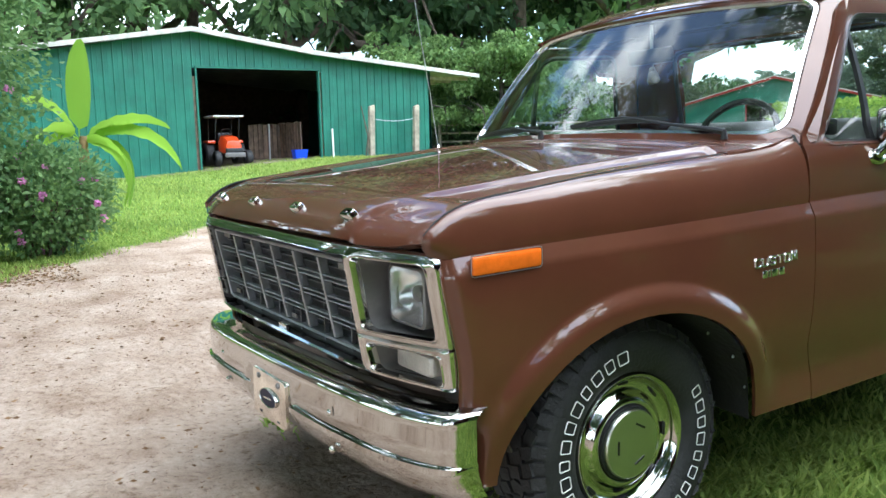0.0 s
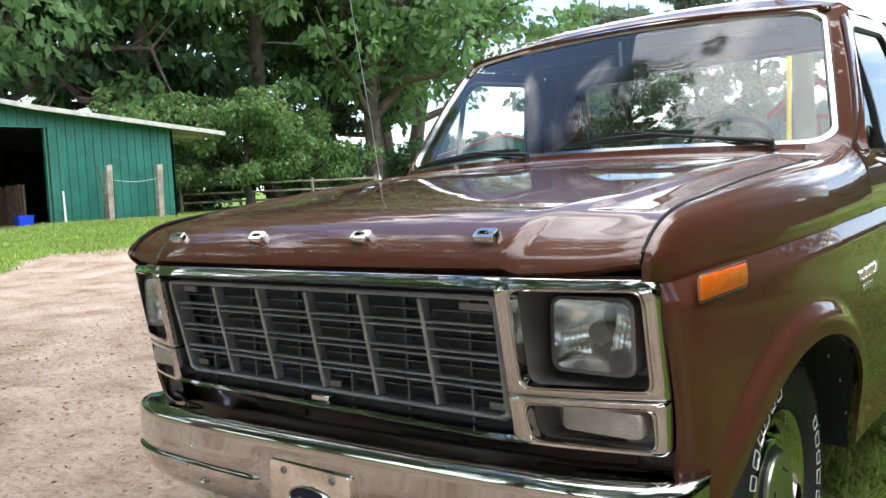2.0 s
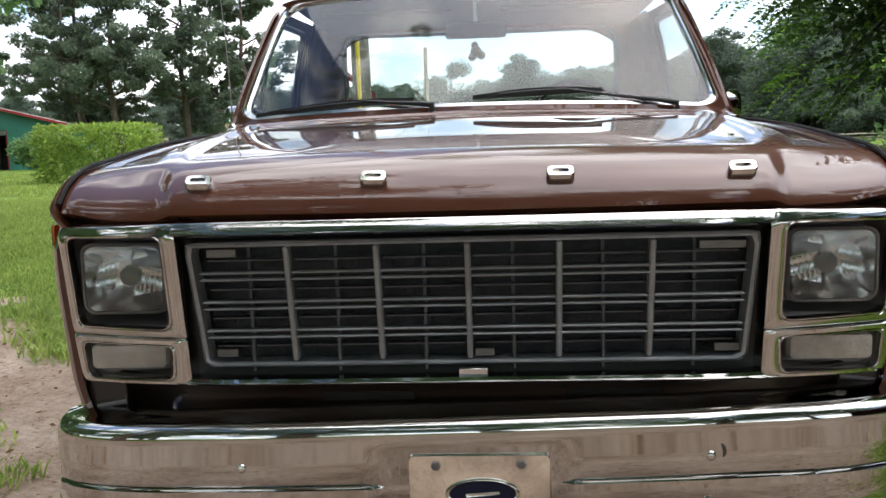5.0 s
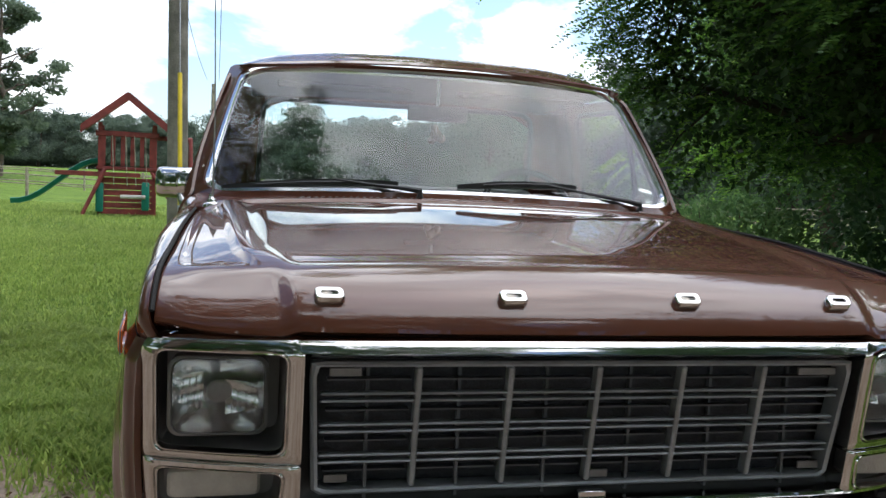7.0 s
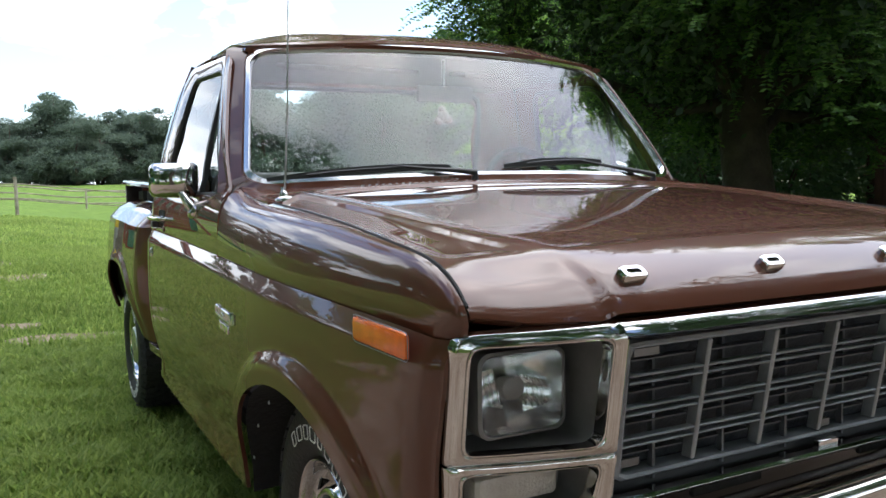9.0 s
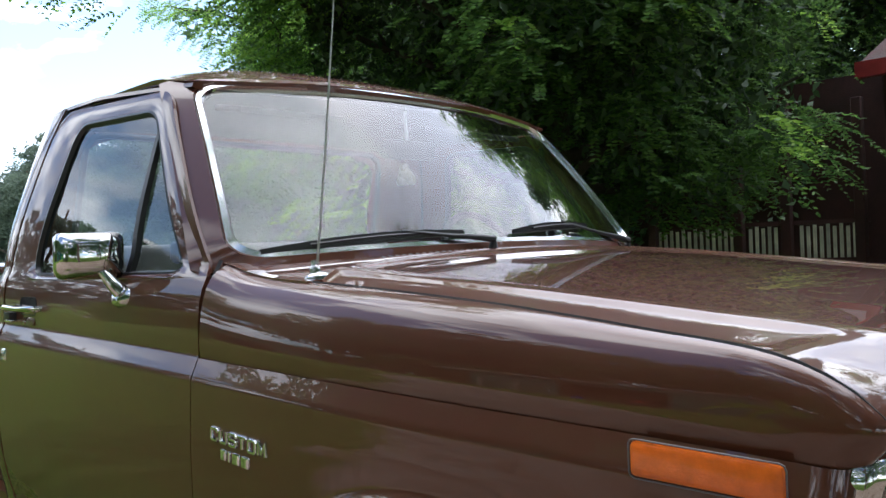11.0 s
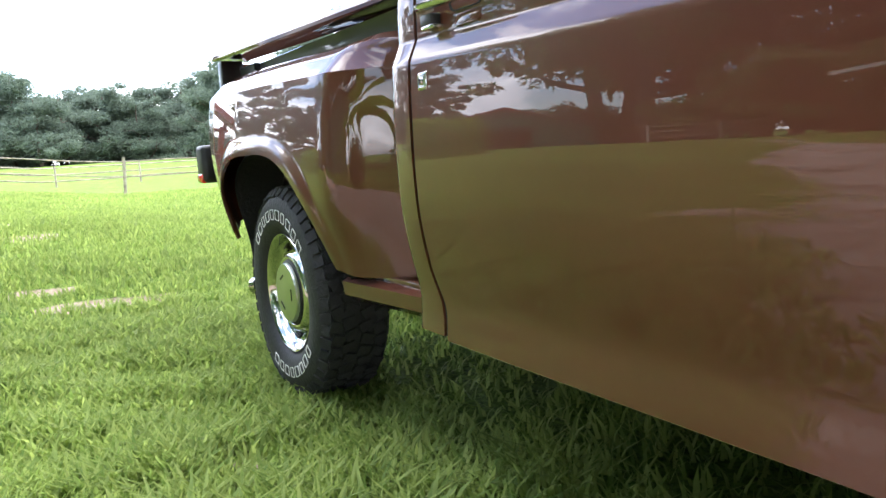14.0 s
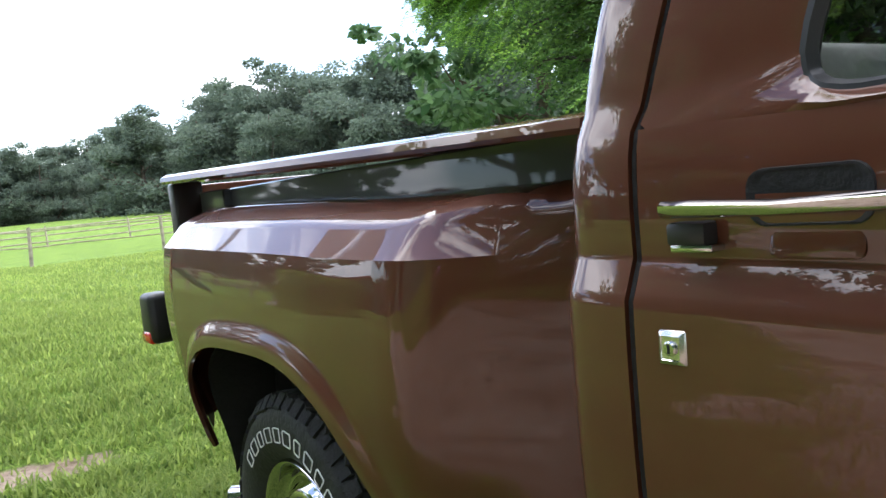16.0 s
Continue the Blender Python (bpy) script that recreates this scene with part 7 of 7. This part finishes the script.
for k in range(3):
    bm = boxbm((BX - 0.2 - 1.2 * k, yr, 3.52), (BX - 0.08 - 1.2 * k, 17.3, 3.66))
    part("rafter_end", bm, "old_wood", barn)
bm = bmesh.new()
sheet(bm, [[(BX - 13, yy, base_z(yy) + 0.13) , (BX + 1.0, yy, base_z(yy) + 0.125)] for yy in np.linspace(yl + 0.2, yr - 0.2, 12)], flip=True)
part("barn_floor", bm, "dirt", barn)
# board partition inside, at the doorway's far side
for k in range(9):
    bm = boxbm((BX - 1.2 - 0.26 * k, 10.45, 0.35), (BX - 0.97 - 0.26 * k, 10.51, 2.0 + 0.03 * math.sin(k * 2.1)))
    part("stall_board", bm, "brown_wood", barn)
for k in range(7):
    bm = boxbm((BX - 3.0, 9.2 + 0.19 * k, 0.35), (BX - 2.95, 9.37 + 0.19 * k, 1.95 + 0.02 * (k % 3)))
    part("stall_board", bm, "brown_wood", barn)

for yy, top, ln in ((12.56, 2.25, 0.05), (14.44, 2.25, -0.03)):
    bm = boxbm((-0.10, -0.10, -0.3), (0.10, 0.10, top - 0.45), 0.015, 1)
    for v in bm.verts:
        if v.co.z > 1.0:
            v.co.x *= 0.9
            v.co.z += 0.06 * (1 if v.co.y > 0 else 0)
    p = part("fence_post", bm, "old_wood")
    p.matrix_world = pose(BX + 0.55, yy, base_z(yy) + 0.1, 0, 3, 0)
    tagged(p, "weathered split wooden post in front of the barn", "post", "posts by the barn")
bm = bmesh.new()
tube(bm, [(BX + 0.6, 12.25, 0.3), (BX + 0.62, 12.4, 1.4), (BX + 0.55, 12.2, 2.5)], [0.03, 0.03, 0.02], 6)
tagged(part("leaning_stick", bm, "bark"), "thin stick leaning on the barn post", "stick")
bm = bmesh.new()
tube(bm, [(BX + 0.6, lerp(12.6, 14.4, k / 6), 2.05 - 0.10 * math.sin(math.pi * k / 6)) for k in range(7)], 0.012, 5)
tagged(part("slack_wire", bm, "steel"), "slack wire strung between two posts", "wire")
bm = bmesh.new()
tube(bm, [(BX + 0.25, 11.18, base_z(11.1)), (BX + 0.25, 11.16, 1.72)], 0.035, 8)
tagged(part("white_pipe", bm, "pvc"), "white plastic pipe upright at the barn door", "pipe")
bm = bmesh.new()
tube(bm, [(BX - 1.0, 9.25, 0.3), (BX - 1.0, 9.27, 1.95)], 0.03, 8)
tagged(part("steel_pipe", bm, "steel"), "grey steel pipe upright inside the barn", "pipe")
bm = bmesh.new()
z0 = base_z(10.2) + 0.12
rows = [[(BX - 0.5 + a * f, 10.2 + b * f, z0 + h) for a, b in rrect(0.36, 0.52, 0.05, 3)] for f, h in ((0.86, 0), (1.0, 0.28), (1.06, 0.29), (1.06, 0.32), (0.95, 0.31), (0.82, 0.03))]
vs = sheet(bm, rows, close_v=True)
bm.faces.new(vs[0][::-1])
bm.faces.new(vs[-1])
bmesh.ops.recalc_face_normals(bm, faces=bm.faces)
tagged(part("plastic_tub", bm, "blue_tub"), "bright blue plastic tub on the barn floor", "tub")


# small orange tractor with a canopy
def tractor():
    ob = thing("garden_tractor", "small orange tractor with a roof canopy parked in the barn", "tractor", (BX - 1.3, 7.85, base_z(7.85) + 0.10))
    bm = bmesh.new()
    rows = []
    for x, w, z1, z0 in ((0.62, 0.20, 0.80, 0.52), (0.60, 0.27, 0.88, 0.46), (0.30, 0.31, 1.02, 0.46), (0.0, 0.33, 1.08, 0.48), (-0.1, 0.32, 1.06, 0.5)):
        rows.append([(x, -w, z0), (x, -w, lerp(z0, z1, 0.6)), (x, -w * 0.75, z1 - 0.03), (x, 0, z1), (x, w * 0.75, z1 - 0.03), (x, w, lerp(z0, z1, 0.6)), (x, w, z0)])
    vs = sheet(bm, rows, flip=True)
    bm.faces.new(vs[0])
    bmesh.ops.recalc_face_normals(bm, faces=bm.faces)
    part("hood", bm, "orange", ob, "rounded orange hood")
    part("grille", boxbm((0.55, -0.30, 0.42), (0.70, 0.30, 0.62), 0.03, 2), "black", ob)
    part("bumper", boxbm((0.66, -0.36, 0.30), (0.74, 0.36, 0.46), 0.02, 2), "bezel_grey", ob)
    for sg in (1, -1):
        part("mudguard", boxbm((-0.95, sg * 0.50 - 0.16, 0.78), (-0.25, sg * 0.50 + 0.16, 0.90), 0.06, 2), "orange", ob)
        for x, r, w in ((0.42, 0.27, 0.11), (-0.62, 0.42, 0.16)):
            bm = lathe(bmesh.new(), [(r * 0.5, w), (r * 0.9, w), (r, w * 0.7), (r, -w * 0.7), (r * 0.9, -w), (r * 0.5, -w)], 24, pose(x, sg * 0.55, r, 90, 0, 0))
            ty = part("tyre", bm, "rubber", ob)
            part("rim", lathe(bmesh.new(), [(r * 0.52, w * 0.6), (r * 0.3, w * 0.2), (0.001, w * 0.3)], 20, pose(x, sg * 0.55, r, 90 * sg if sg < 0 else -90, 0, 0)), "orange", ty)
        bm = bmesh.new()
        tube(bm, [(-0.85, sg * 0.42, 0.85), (-0.80, sg * 0.42, 1.55), (-0.70, sg * 0.42, 1.70)], 0.025, 8)
        part("canopy_post", bm, "black", ob)
        bm = bmesh.new()
        tube(bm, [(-0.10, sg * 0.42, 0.95), (0.05, sg * 0.42, 1.55), (0.0, sg * 0.42, 1.70)], 0.022, 8)
        part("canopy_post", bm, "black", ob)
    part("canopy", boxbm((-0.95, -0.55, 1.69), (0.20, 0.55, 1.76), 0.03, 2), "pvc", ob, "pale roof canopy")
    part("seat", boxbm((-0.75, -0.24, 0.82), (-0.38, 0.24, 1.18), 0.06, 2), "black", ob)
    bm = bmesh.new()
    tube(bm, [(-0.2 + 0.06 * math.sin(a), 0.17 * math.cos(a), 1.18 + 0.12 * math.sin(a)) for a in (2 * math.pi * k / 20 for k in range(21))], 0.015, 6, caps=False)
    part("steering_wheel", bm, "black", ob)
    return ob


tractor()

# ---- far shed, fountain, pole, play tower, fences ----
shed = thing("shed", "green gabled shed with red trim and a white metal roof", "shed", (-25.2, 37.0, 0.35), turn=24)
eaves = lambda x: 3.6 - 0.262 * abs(x)  # noqa: E731
bm = bmesh.new()
for cols_, low in (((-5.0, -3.2, -1.5), 0.0), ((-1.5, -0.7, 0.0, 0.7, 1.5), 2.3), ((1.5, 3.2, 5.0), 0.0)):
    sheet(bm, [[(x, 0, low), (x, 0, eaves(x))] for x in cols_], flip=True)
part("gable_wall", bm, "green_paint", shed, solid=0.1)
# back wall, floor and stall board coloured near-black for the shade indoors
part("back_wall", boxbm((-5, 8.95, 0), (5, 9.05, 2.3)), "void", shed)
part("shed_floor", boxbm((-4.9, 0.1, -0.25), (4.9, 8.9, 0.03)), "void", shed)
for x in (-0.7, 0.75, 1.3):
    part("inner_stud", boxbm((x - 0.06, 2.4, 0), (x + 0.06, 2.52, 2.9)), "bark", shed)
part("stall_board", boxbm((-0.9, 2.52, 0), (1.4, 2.57, 1.45)), "void", shed)
for sg in (1, -1):
    part("side_wall", boxbm((sg * 5.0 - 0.05, 0.1, 0), (sg * 5.0 + 0.05, 9, 2.27)), "green_paint", shed)
    bm = bmesh.new()
    sheet(bm, [[(0, -0.35, 3.70), (0, 9.3, 3.70)], [(sg * 5.6, -0.35, 2.23), (sg * 5.6, 9.3, 2.23)]], flip=sg > 0)
    part("roof", bm, "fascia", shed, "white sheet metal roof", solid=0.05)
    bm = bmesh.new()
    sheet(bm, [[(0, -0.37, 3.70), (0, -0.37, 3.58)], [(sg * 5.6, -0.37, 2.23), (sg * 5.6, -0.37, 2.11)]])
    part("barge_board", bm, "red_trim", shed, "dark red painted edge board", solid=0.03)
for x0, x1, z0, z1 in ((-1.5, 1.5, 2.28, 2.40), (-1.55, -1.43, 0, 2.4), (1.43, 1.55, 0, 2.4), (-0.06, 0.06, 2.4, 3.0), (-0.4, 0.4, 2.62, 2.72)):
    part("door_trim", boxbm((x0, -0.06, z0), (x1, 0.0, z1)), "red_trim", shed)

fz = float(terrain(np.array(-9.1), np.array(20.0)))
bm = lathe(bmesh.new(), [(0.30, 0.0), (0.30, 0.08), (0.12, 0.15), (0.10, 0.55), (0.14, 0.60), (0.52, 0.72), (0.55, 0.78), (0.48, 0.76), (0.10, 0.70), (0.07, 0.95), (0.09, 1.0), (0.30, 1.08), (0.31, 1.12), (0.06, 1.08), (0.05, 1.25), (0.09, 1.30), (0.07, 1.38), (0.001, 1.44)], 28, pose(-9.1, 20.0, fz))
bmesh.ops.recalc_face_normals(bm, faces=bm.faces)
tagged(part("garden_fountain", bm, "stone", smooth=50), "tiered cast-stone garden fountain behind the hedge", "fountain")

pz = float(terrain(np.array(-1.95), np.array(10.9)))
pole = thing("utility_pole", "tall grey wooden utility pole on the lawn", "pole", (-1.95, 10.9, pz))
bm = bmesh.new()
tube(bm, [(0.0, 0, -0.3), (-0.03, 0, 2), (-0.07, 0, 5), (-0.11, 0, 9.0)], [0.155, 0.15, 0.14, 0.12], 14)
part("shaft", bm, "pole_wood", pole, smooth=60)
part("cross_arm", boxbm((-1.2, -0.06, 8.3), (1.0, 0.06, 8.42), 0.01, 1), "old_wood", pole)
g0, g1 = Vector((-1.75, 9.25, pz - 0.12)), Vector((-2.04, 10.8, pz + 7.4))
guy = thing("guy_wire", "steel guy wire with a yellow guard tube", "wire")
bm = bmesh.new()
tube(bm, [g0, g1], 0.007, 6)
part("wire", bm, "steel", guy)
bm = bmesh.new()
tube(bm, [g0.lerp(g1, 0.085), g0.lerp(g1, 0.33)], 0.030, 10)
part("guard_tube", bm, "yellow", guy, "yellow plastic guard tube")
bm = bmesh.new()
tube(bm, [g0.lerp(g1, -0.01), g0.lerp(g1, 0.085)], [0.02, 0.016], 8)
tube(bm, [g0.lerp(g1, 0.070), g0.lerp(g1, 0.090)], 0.034, 8)
part("anchor_rod", bm, "steel", guy)
fpz = float(terrain(np.array(-5.2), np.array(47.0)))
bm = bmesh.new()
tube(bm, [(-3.7, 47, fpz - 0.3), (-3.7, 47, fpz + 6.6)], [0.15, 0.12], 10)
tagged(part("utility_pole", bm, "old_wood"), "distant wooden utility pole in the pasture", "pole")
wires = new("power_wire", None)
bm = bmesh.new()
for off in (-0.9, 0.7):
    tube(bm, [Vector((-2.06 + off, 10.9, pz + 8.45)).lerp(Vector((-3.7 + off * 0.4, 47, fpz + 6.8)), k / 12) - Vector((0, 0, 0.9 * math.sin(math.pi * k / 12))) for k in range(13)], 0.012, 5)
bpy.data.objects.remove(wires)
tagged(part("power_wire", bm, "black"), "pair of sagging power wires", "wire")


def play_tower():
    x, y = -4.05, 19.8
    z = float(terrain(np.array(x), np.array(y)))
    ob = thing("play_tower", "red-stained wooden play tower with roof, swing beam and slide", "playset", (x, y, z), turn=8)
    for px in (-0.62, 0.62):
        for py in (-0.55, 0.55):
            part("post", boxbm((px - 0.05, py - 0.05, -0.1), (px + 0.05, py + 0.05, 2.25), 0.008, 1), "red_wood", ob)
    for k in range(6):
        part("low_board", boxbm((-0.62, -0.60, 0.05 + 0.15 * k), (0.62, -0.57, 0.185 + 0.15 * k), 0.004, 1), "red_wood", ob)
        part("low_board", boxbm((0.60, -0.55, 0.05 + 0.15 * k), (0.63, 0.55, 0.185 + 0.15 * k), 0.004, 1), "red_wood", ob)
    for k in range(6):
        xx = -0.55 + 0.22 * k
        part("rail_slat", boxbm((xx - 0.05, -0.60, 1.22), (xx + 0.05, -0.575, 1.95), 0.004, 1), "red_wood", ob)
        part("rail_slat", boxbm((0.60, -0.5 + 0.2 * k - 0.05, 1.22), (0.625, -0.5 + 0.2 * k + 0.05, 1.95), 0.004, 1), "red_wood", ob)
    part("deck", boxbm((-0.70, -0.65, 1.12), (0.70, 0.65, 1.2), 0.01, 1), "red_wood", ob)
    part("top_rail", boxbm((-0.72, -0.64, 1.93), (0.72, -0.56, 2.06), 0.01, 1), "red_wood", ob)
    for sg in (1, -1):
        bm = bmesh.new()
        sheet(bm, [[(0, -0.85, 2.95), (0, 0.85, 2.95)], [(sg * 1.02, -0.85, 2.12), (sg * 1.02, 0.85, 2.12)]], flip=sg > 0)
        part("roof_slope", bm, "red_wood", ob, solid=0.05)
        bm = bmesh.new()
        sheet(bm, [[(0, -0.88, 2.99), (0, -0.88, 2.80)], [(sg * 1.05, -0.88, 2.13), (sg * 1.05, -0.88, 1.96)]])
        part("roof_edge", bm, "red_wood", ob, solid=0.04)
    bm = bmesh.new()
    tube(bm, [(0.6, 0.1, 1.98), (1.55, 0.2, 1.98)], 0.06, 8)
    part("swing_beam", bm, "red_wood", ob)
    for q in (-0.35, 0.5):
        bm = bmesh.new()
        tube(bm, [(1.5, 0.15, 2.0), (1.54, 0.15 + q * 1.5, 0.0)], 0.05, 6)
        part("beam_leg", bm, "red_wood", ob)
    bm = bmesh.new()
    tube(bm, [(-1.0, -0.9, 0.0), (-0.5, -0.7, 1.15)], 0.05, 6)
    part("brace", bm, "red_wood", ob)
    bm = bmesh.new()
    tube(bm, [(1.25, -1.0, 0.0), (0.55, -0.6, 1.1)], 0.04, 6)
    part("brace", bm, "red_wood", ob)
    bm = bmesh.new()
    rows = []
    for k in range(11):
        f = k / 10
        xx, zz = lerp(-0.65, -2.6, f), 1.25 - 1.05 * smooth01(0.0, 0.95, f) + 0.03
        rows.append([(xx, -0.27, zz + 0.12), (xx, -0.22, zz), (xx, 0.22, zz), (xx, 0.27, zz + 0.12)])
    sheet(bm, rows)
    part("slide", bm, "teal_plastic", ob, "green plastic slide", solid=0.03)
    part("climb_board", boxbm((-1.6, -0.75, 0.95), (0.3, -0.66, 1.06), 0.01, 1), "red_wood", ob)
    for xx, mt, zz in ((-0.62, "teal_plastic", 0.45), (0.42, "teal_plastic", 0.5)):
        part("swing_pad", boxbm((xx - 0.09, -0.72, zz - 0.35), (xx + 0.09, -0.66, zz + 0.35), 0.03, 2), mt, ob, "green plastic panel")
    for xx in (-0.35, -0.05, 0.15, 0.40):
        bm = bmesh.new()
        tube(bm, [(xx, -0.68, 1.95), (xx + 0.05, -0.72, 0.75)], 0.012, 5)
        part("rope", bm, "old_wood", ob)
    bm = bmesh.new()
    tube(bm, [(-0.15, -0.75, 0.48), (0.42, -0.75, 0.48)], 0.05, 8)
    part("swing_seat", bm, "fascia", ob, "pale swing seat")
    return ob


play_tower()


def fence_post(x, y, h, lean=0.0, r=0.06):
    z = float(terrain(np.array(float(x)), np.array(float(y))))
    bm = bmesh.new()
    tube(bm, [(0, 0, -0.2), (0.01, 0, h * 0.5), (0.0, 0.01, h)], [r * 1.05, r, r * 0.95], 8)
    p = part("fence_post", bm, "old_wood")
    p.matrix_world = pose(x, y, z, 0, lean, 0)
    return tagged(p, "grey wooden post of the pasture fence", "post", "pasture fence posts")


def fence_rails(a, b, hs, group, r=0.028):
    for h in hs:
        bm = bmesh.new()
        pts = []
        for k in range(7):
            x, y = lerp(a[0], b[0], k / 6), lerp(a[1], b[1], k / 6)
            pts.append((x, y, float(terrain(np.array(x), np.array(y))) + h))
        tube(bm, pts, r, 5)
        tagged(part("fence_rail", bm, "old_wood"), "grey rail of the pasture fence", "rail", group)


line = [(-34.0 + 4.1 * k, 33.6 - 0.09 * 4.1 * k) for k in range(4, 24)]
for k, (x, y) in enumerate(line):
    fence_post(x, y, 1.28 + 0.08 * math.sin(k * 1.9), 2.0 * math.sin(k * 2.7) + 1.2)
for a, b in zip(line, line[1:]):
    fence_rails(a, b, (1.12, 0.62), "pasture fence rails", 0.022)
back = [(-42 + 5.0 * k, 52 + 0.4 * k) for k in range(22)]
for k, (x, y) in enumerate(back):
    fence_post(x, y, 1.3, math.sin(k))
for a, b in zip(back, back[1:]):
    fence_rails(a, b, (1.15, 0.75, 0.35), "back fence rails", 0.045)
wood = [(-31.5 + 1.9 * k, 20.0 + 2.3 * k) for k in range(4)]
for x, y in wood:
    fence_post(x, y, 1.35, 0, 0.08)
for a, b in zip(wood, wood[1:]):
    fence_rails(a, b, (1.2, 0.8, 0.4), "board fence rails", 0.05)

# ---- dark house with a railed porch behind the near trees ----
porch = thing("house", "dark red wooden house with an eave and a picket-railed porch", "house", (0, 0, 0))
# wall carried on past the roof, added as a dark backdrop behind the pickets
part("wall", boxbm((9.6, -7.0, 0.0), (14.5, 6.0, 3.3)), "house_dark", porch)
bm = bmesh.new()
sheet(bm, [[(7.3, -7.6, 2.98), (7.3, 1.85, 2.98)], [(12.0, -7.6, 5.0), (12.0, 1.85, 5.0)], [(15.2, -7.6, 3.5), (15.2, 1.85, 3.5)]])
part("roof", bm, "house_dark", porch, "dark roof with a red eave board", solid=0.12)
part("eave_board", boxbm((7.22, -7.6, 2.84), (7.32, 1.85, 3.0)), "red_trim", porch)
for y0 in (1.55, -1.6, -4.6):
    part("post", boxbm((7.42, y0 - 0.09, 0.0), (7.60, y0 + 0.09, 2.9), 0.01, 1), "house_dark", porch)
part("porch_deck", boxbm((7.3, -7.0, 0.15), (9.6, 1.7, 0.30)), "house_dark", porch)
fence = thing("picket_screen", "row of pale pickets in a dark frame behind the tree", "fence", (0, 0, 0))
A, B = Vector((7.9, 4.6, 0)), Vector((8.9, 2.35, 0))
for k in range(34):
    p = A.lerp(B, k / 33)
    if 13 < k < 16 or 20 < k < 24:
        continue
    part("picket", boxbm((-0.008, -0.020, 0.95), (0.008, 0.020, 1.36 + 0.02 * math.sin(k * 3)), 0.0, 1, Matrix.Translation(p)), "picket", fence, smooth=0)
for z in (0.93, 1.40):
    bm = bmesh.new()
    tube(bm, [A + Vector((0.04, 0.1, z)), B + Vector((0.04, -0.1, z))], 0.035, 4)
    part("frame_rail", bm, "house_dark", fence)
for f in (0.0, 0.43, 0.66, 1.0):
    p = A.lerp(B, f)
    part("frame_post", boxbm((-0.06, -0.06, 0.0), (0.06, 0.06, 2.9), 0.01, 1, Matrix.Translation(p)), "house_dark", fence)


# ---- lawn grass and litter ----
clear = lambda x, y, rng: ~((np.abs(x) < np.where(y < 0.5, 0.95, 0.62)) & (y > -0.8) & (y < 3.9) & (rng.uniform(0, 1, len(x)) < 0.8))  # noqa: E731
blades("lawn_grass", 210000, (-3.6, 0.9, -0.4, 5.6), 1, (0.04, 0.105), 0.0058, 0.8, keep=lambda x, y, rng: clear(x, y, rng) & (rng.uniform(0, 1, len(x)) < np.minimum(np.clip((x + 3.6) / 1.0, 0.25, 1), np.clip((5.7 - y) / 1.2, 0.35, 1))))
blades("lawn_grass", 130000, (0.6, 6.4, -1.6, 7.0), 2, (0.04, 0.09), 0.006, keep=lambda x, y, rng: clear(x, y, rng) & (rng.uniform(0, 1, len(x)) < np.clip(1.25 - 0.8 * np.hypot(x - 2, 0.8 * (y - 1.5)) / 3.2 + 0.25 * wobble(x, y), 0, 1)))
blades("lawn_grass", 150000, (-8.0, 1.2, 5.6, 12.5), 3, (0.04, 0.09), 0.006)
blades("lawn_grass", 60000, (-9.0, -3.6, -2.0, 5.6), 4, (0.04, 0.08), 0.006)
blades("lawn_grass", 110000, (-16.0, 10.0, 12.5, 30), 5, (0.05, 0.12), 0.012)
blades("lawn_grass", 60000, (-27.0, -9.0, -3, 16), 6, (0.05, 0.11), 0.012)


def litter(name, count, region, seed, size, mat, label, sandy_only=True):
    """Dry leaves, straw and crumbs lying on the sand."""
    rng = np.random.default_rng(seed)
    x, y = rng.uniform(region[0], region[1], count), rng.uniform(region[2], region[3], count)
    if sandy_only:
        k = sandy(x, y) > 0.4
        x, y = x[k], y[k]
    a = rng.uniform(0, 2 * np.pi, len(x))
    d = unit(np.stack([np.cos(a), np.sin(a), rng.uniform(-0.1, 0.15, len(x))], 1))
    c = np.stack([x, y, terrain(x, y) + 0.006], 1)
    sz = size * rng.uniform(0.4, 1.5, len(x))
    ob = part(name, quads_mesh(name, leaf_quads(c, d, sz, sz * rng.choice([0.08, 0.12, 0.4], len(x)), rng, 0.1)), mat, smooth=0)
    return tagged(ob, label, "litter", kind="stuff")


litter("ground_litter", 11000, (-6.5, 3.0, -4.0, 3.0), 21, 0.028, "litter", "dry pine straw and leaf crumbs on the sand")
litter("fallen_leaves", 2600, (-7.3, -5.9, -1.9, -0.3), 23, 0.040, "litter", "dry fallen leaves under the flowering shrub", False)
litter("sand_crumbs", 15000, (-8.0, 3.0, -4.5, 4.0), 22, 0.010, "crumb", "dark crumbs and small clods on the sand")


# ---- panels with thickness become plain meshes, so that their rims keep hard edges ----
graph = bpy.context.evaluated_depsgraph_get()
shells = [ob for ob in scene.objects if ob.type == "MESH" and ob.modifiers and ob.data.name in RIMS]
built = [(ob, RIMS[ob.data.name], bpy.data.meshes.new_from_object(ob.evaluated_get(graph))) for ob in shells]
for ob, angle, me in built:
    me.set_sharp_from_angle(angle=radians(max(angle, 24.0)))
    ob.modifiers.clear()
    ob.data = me
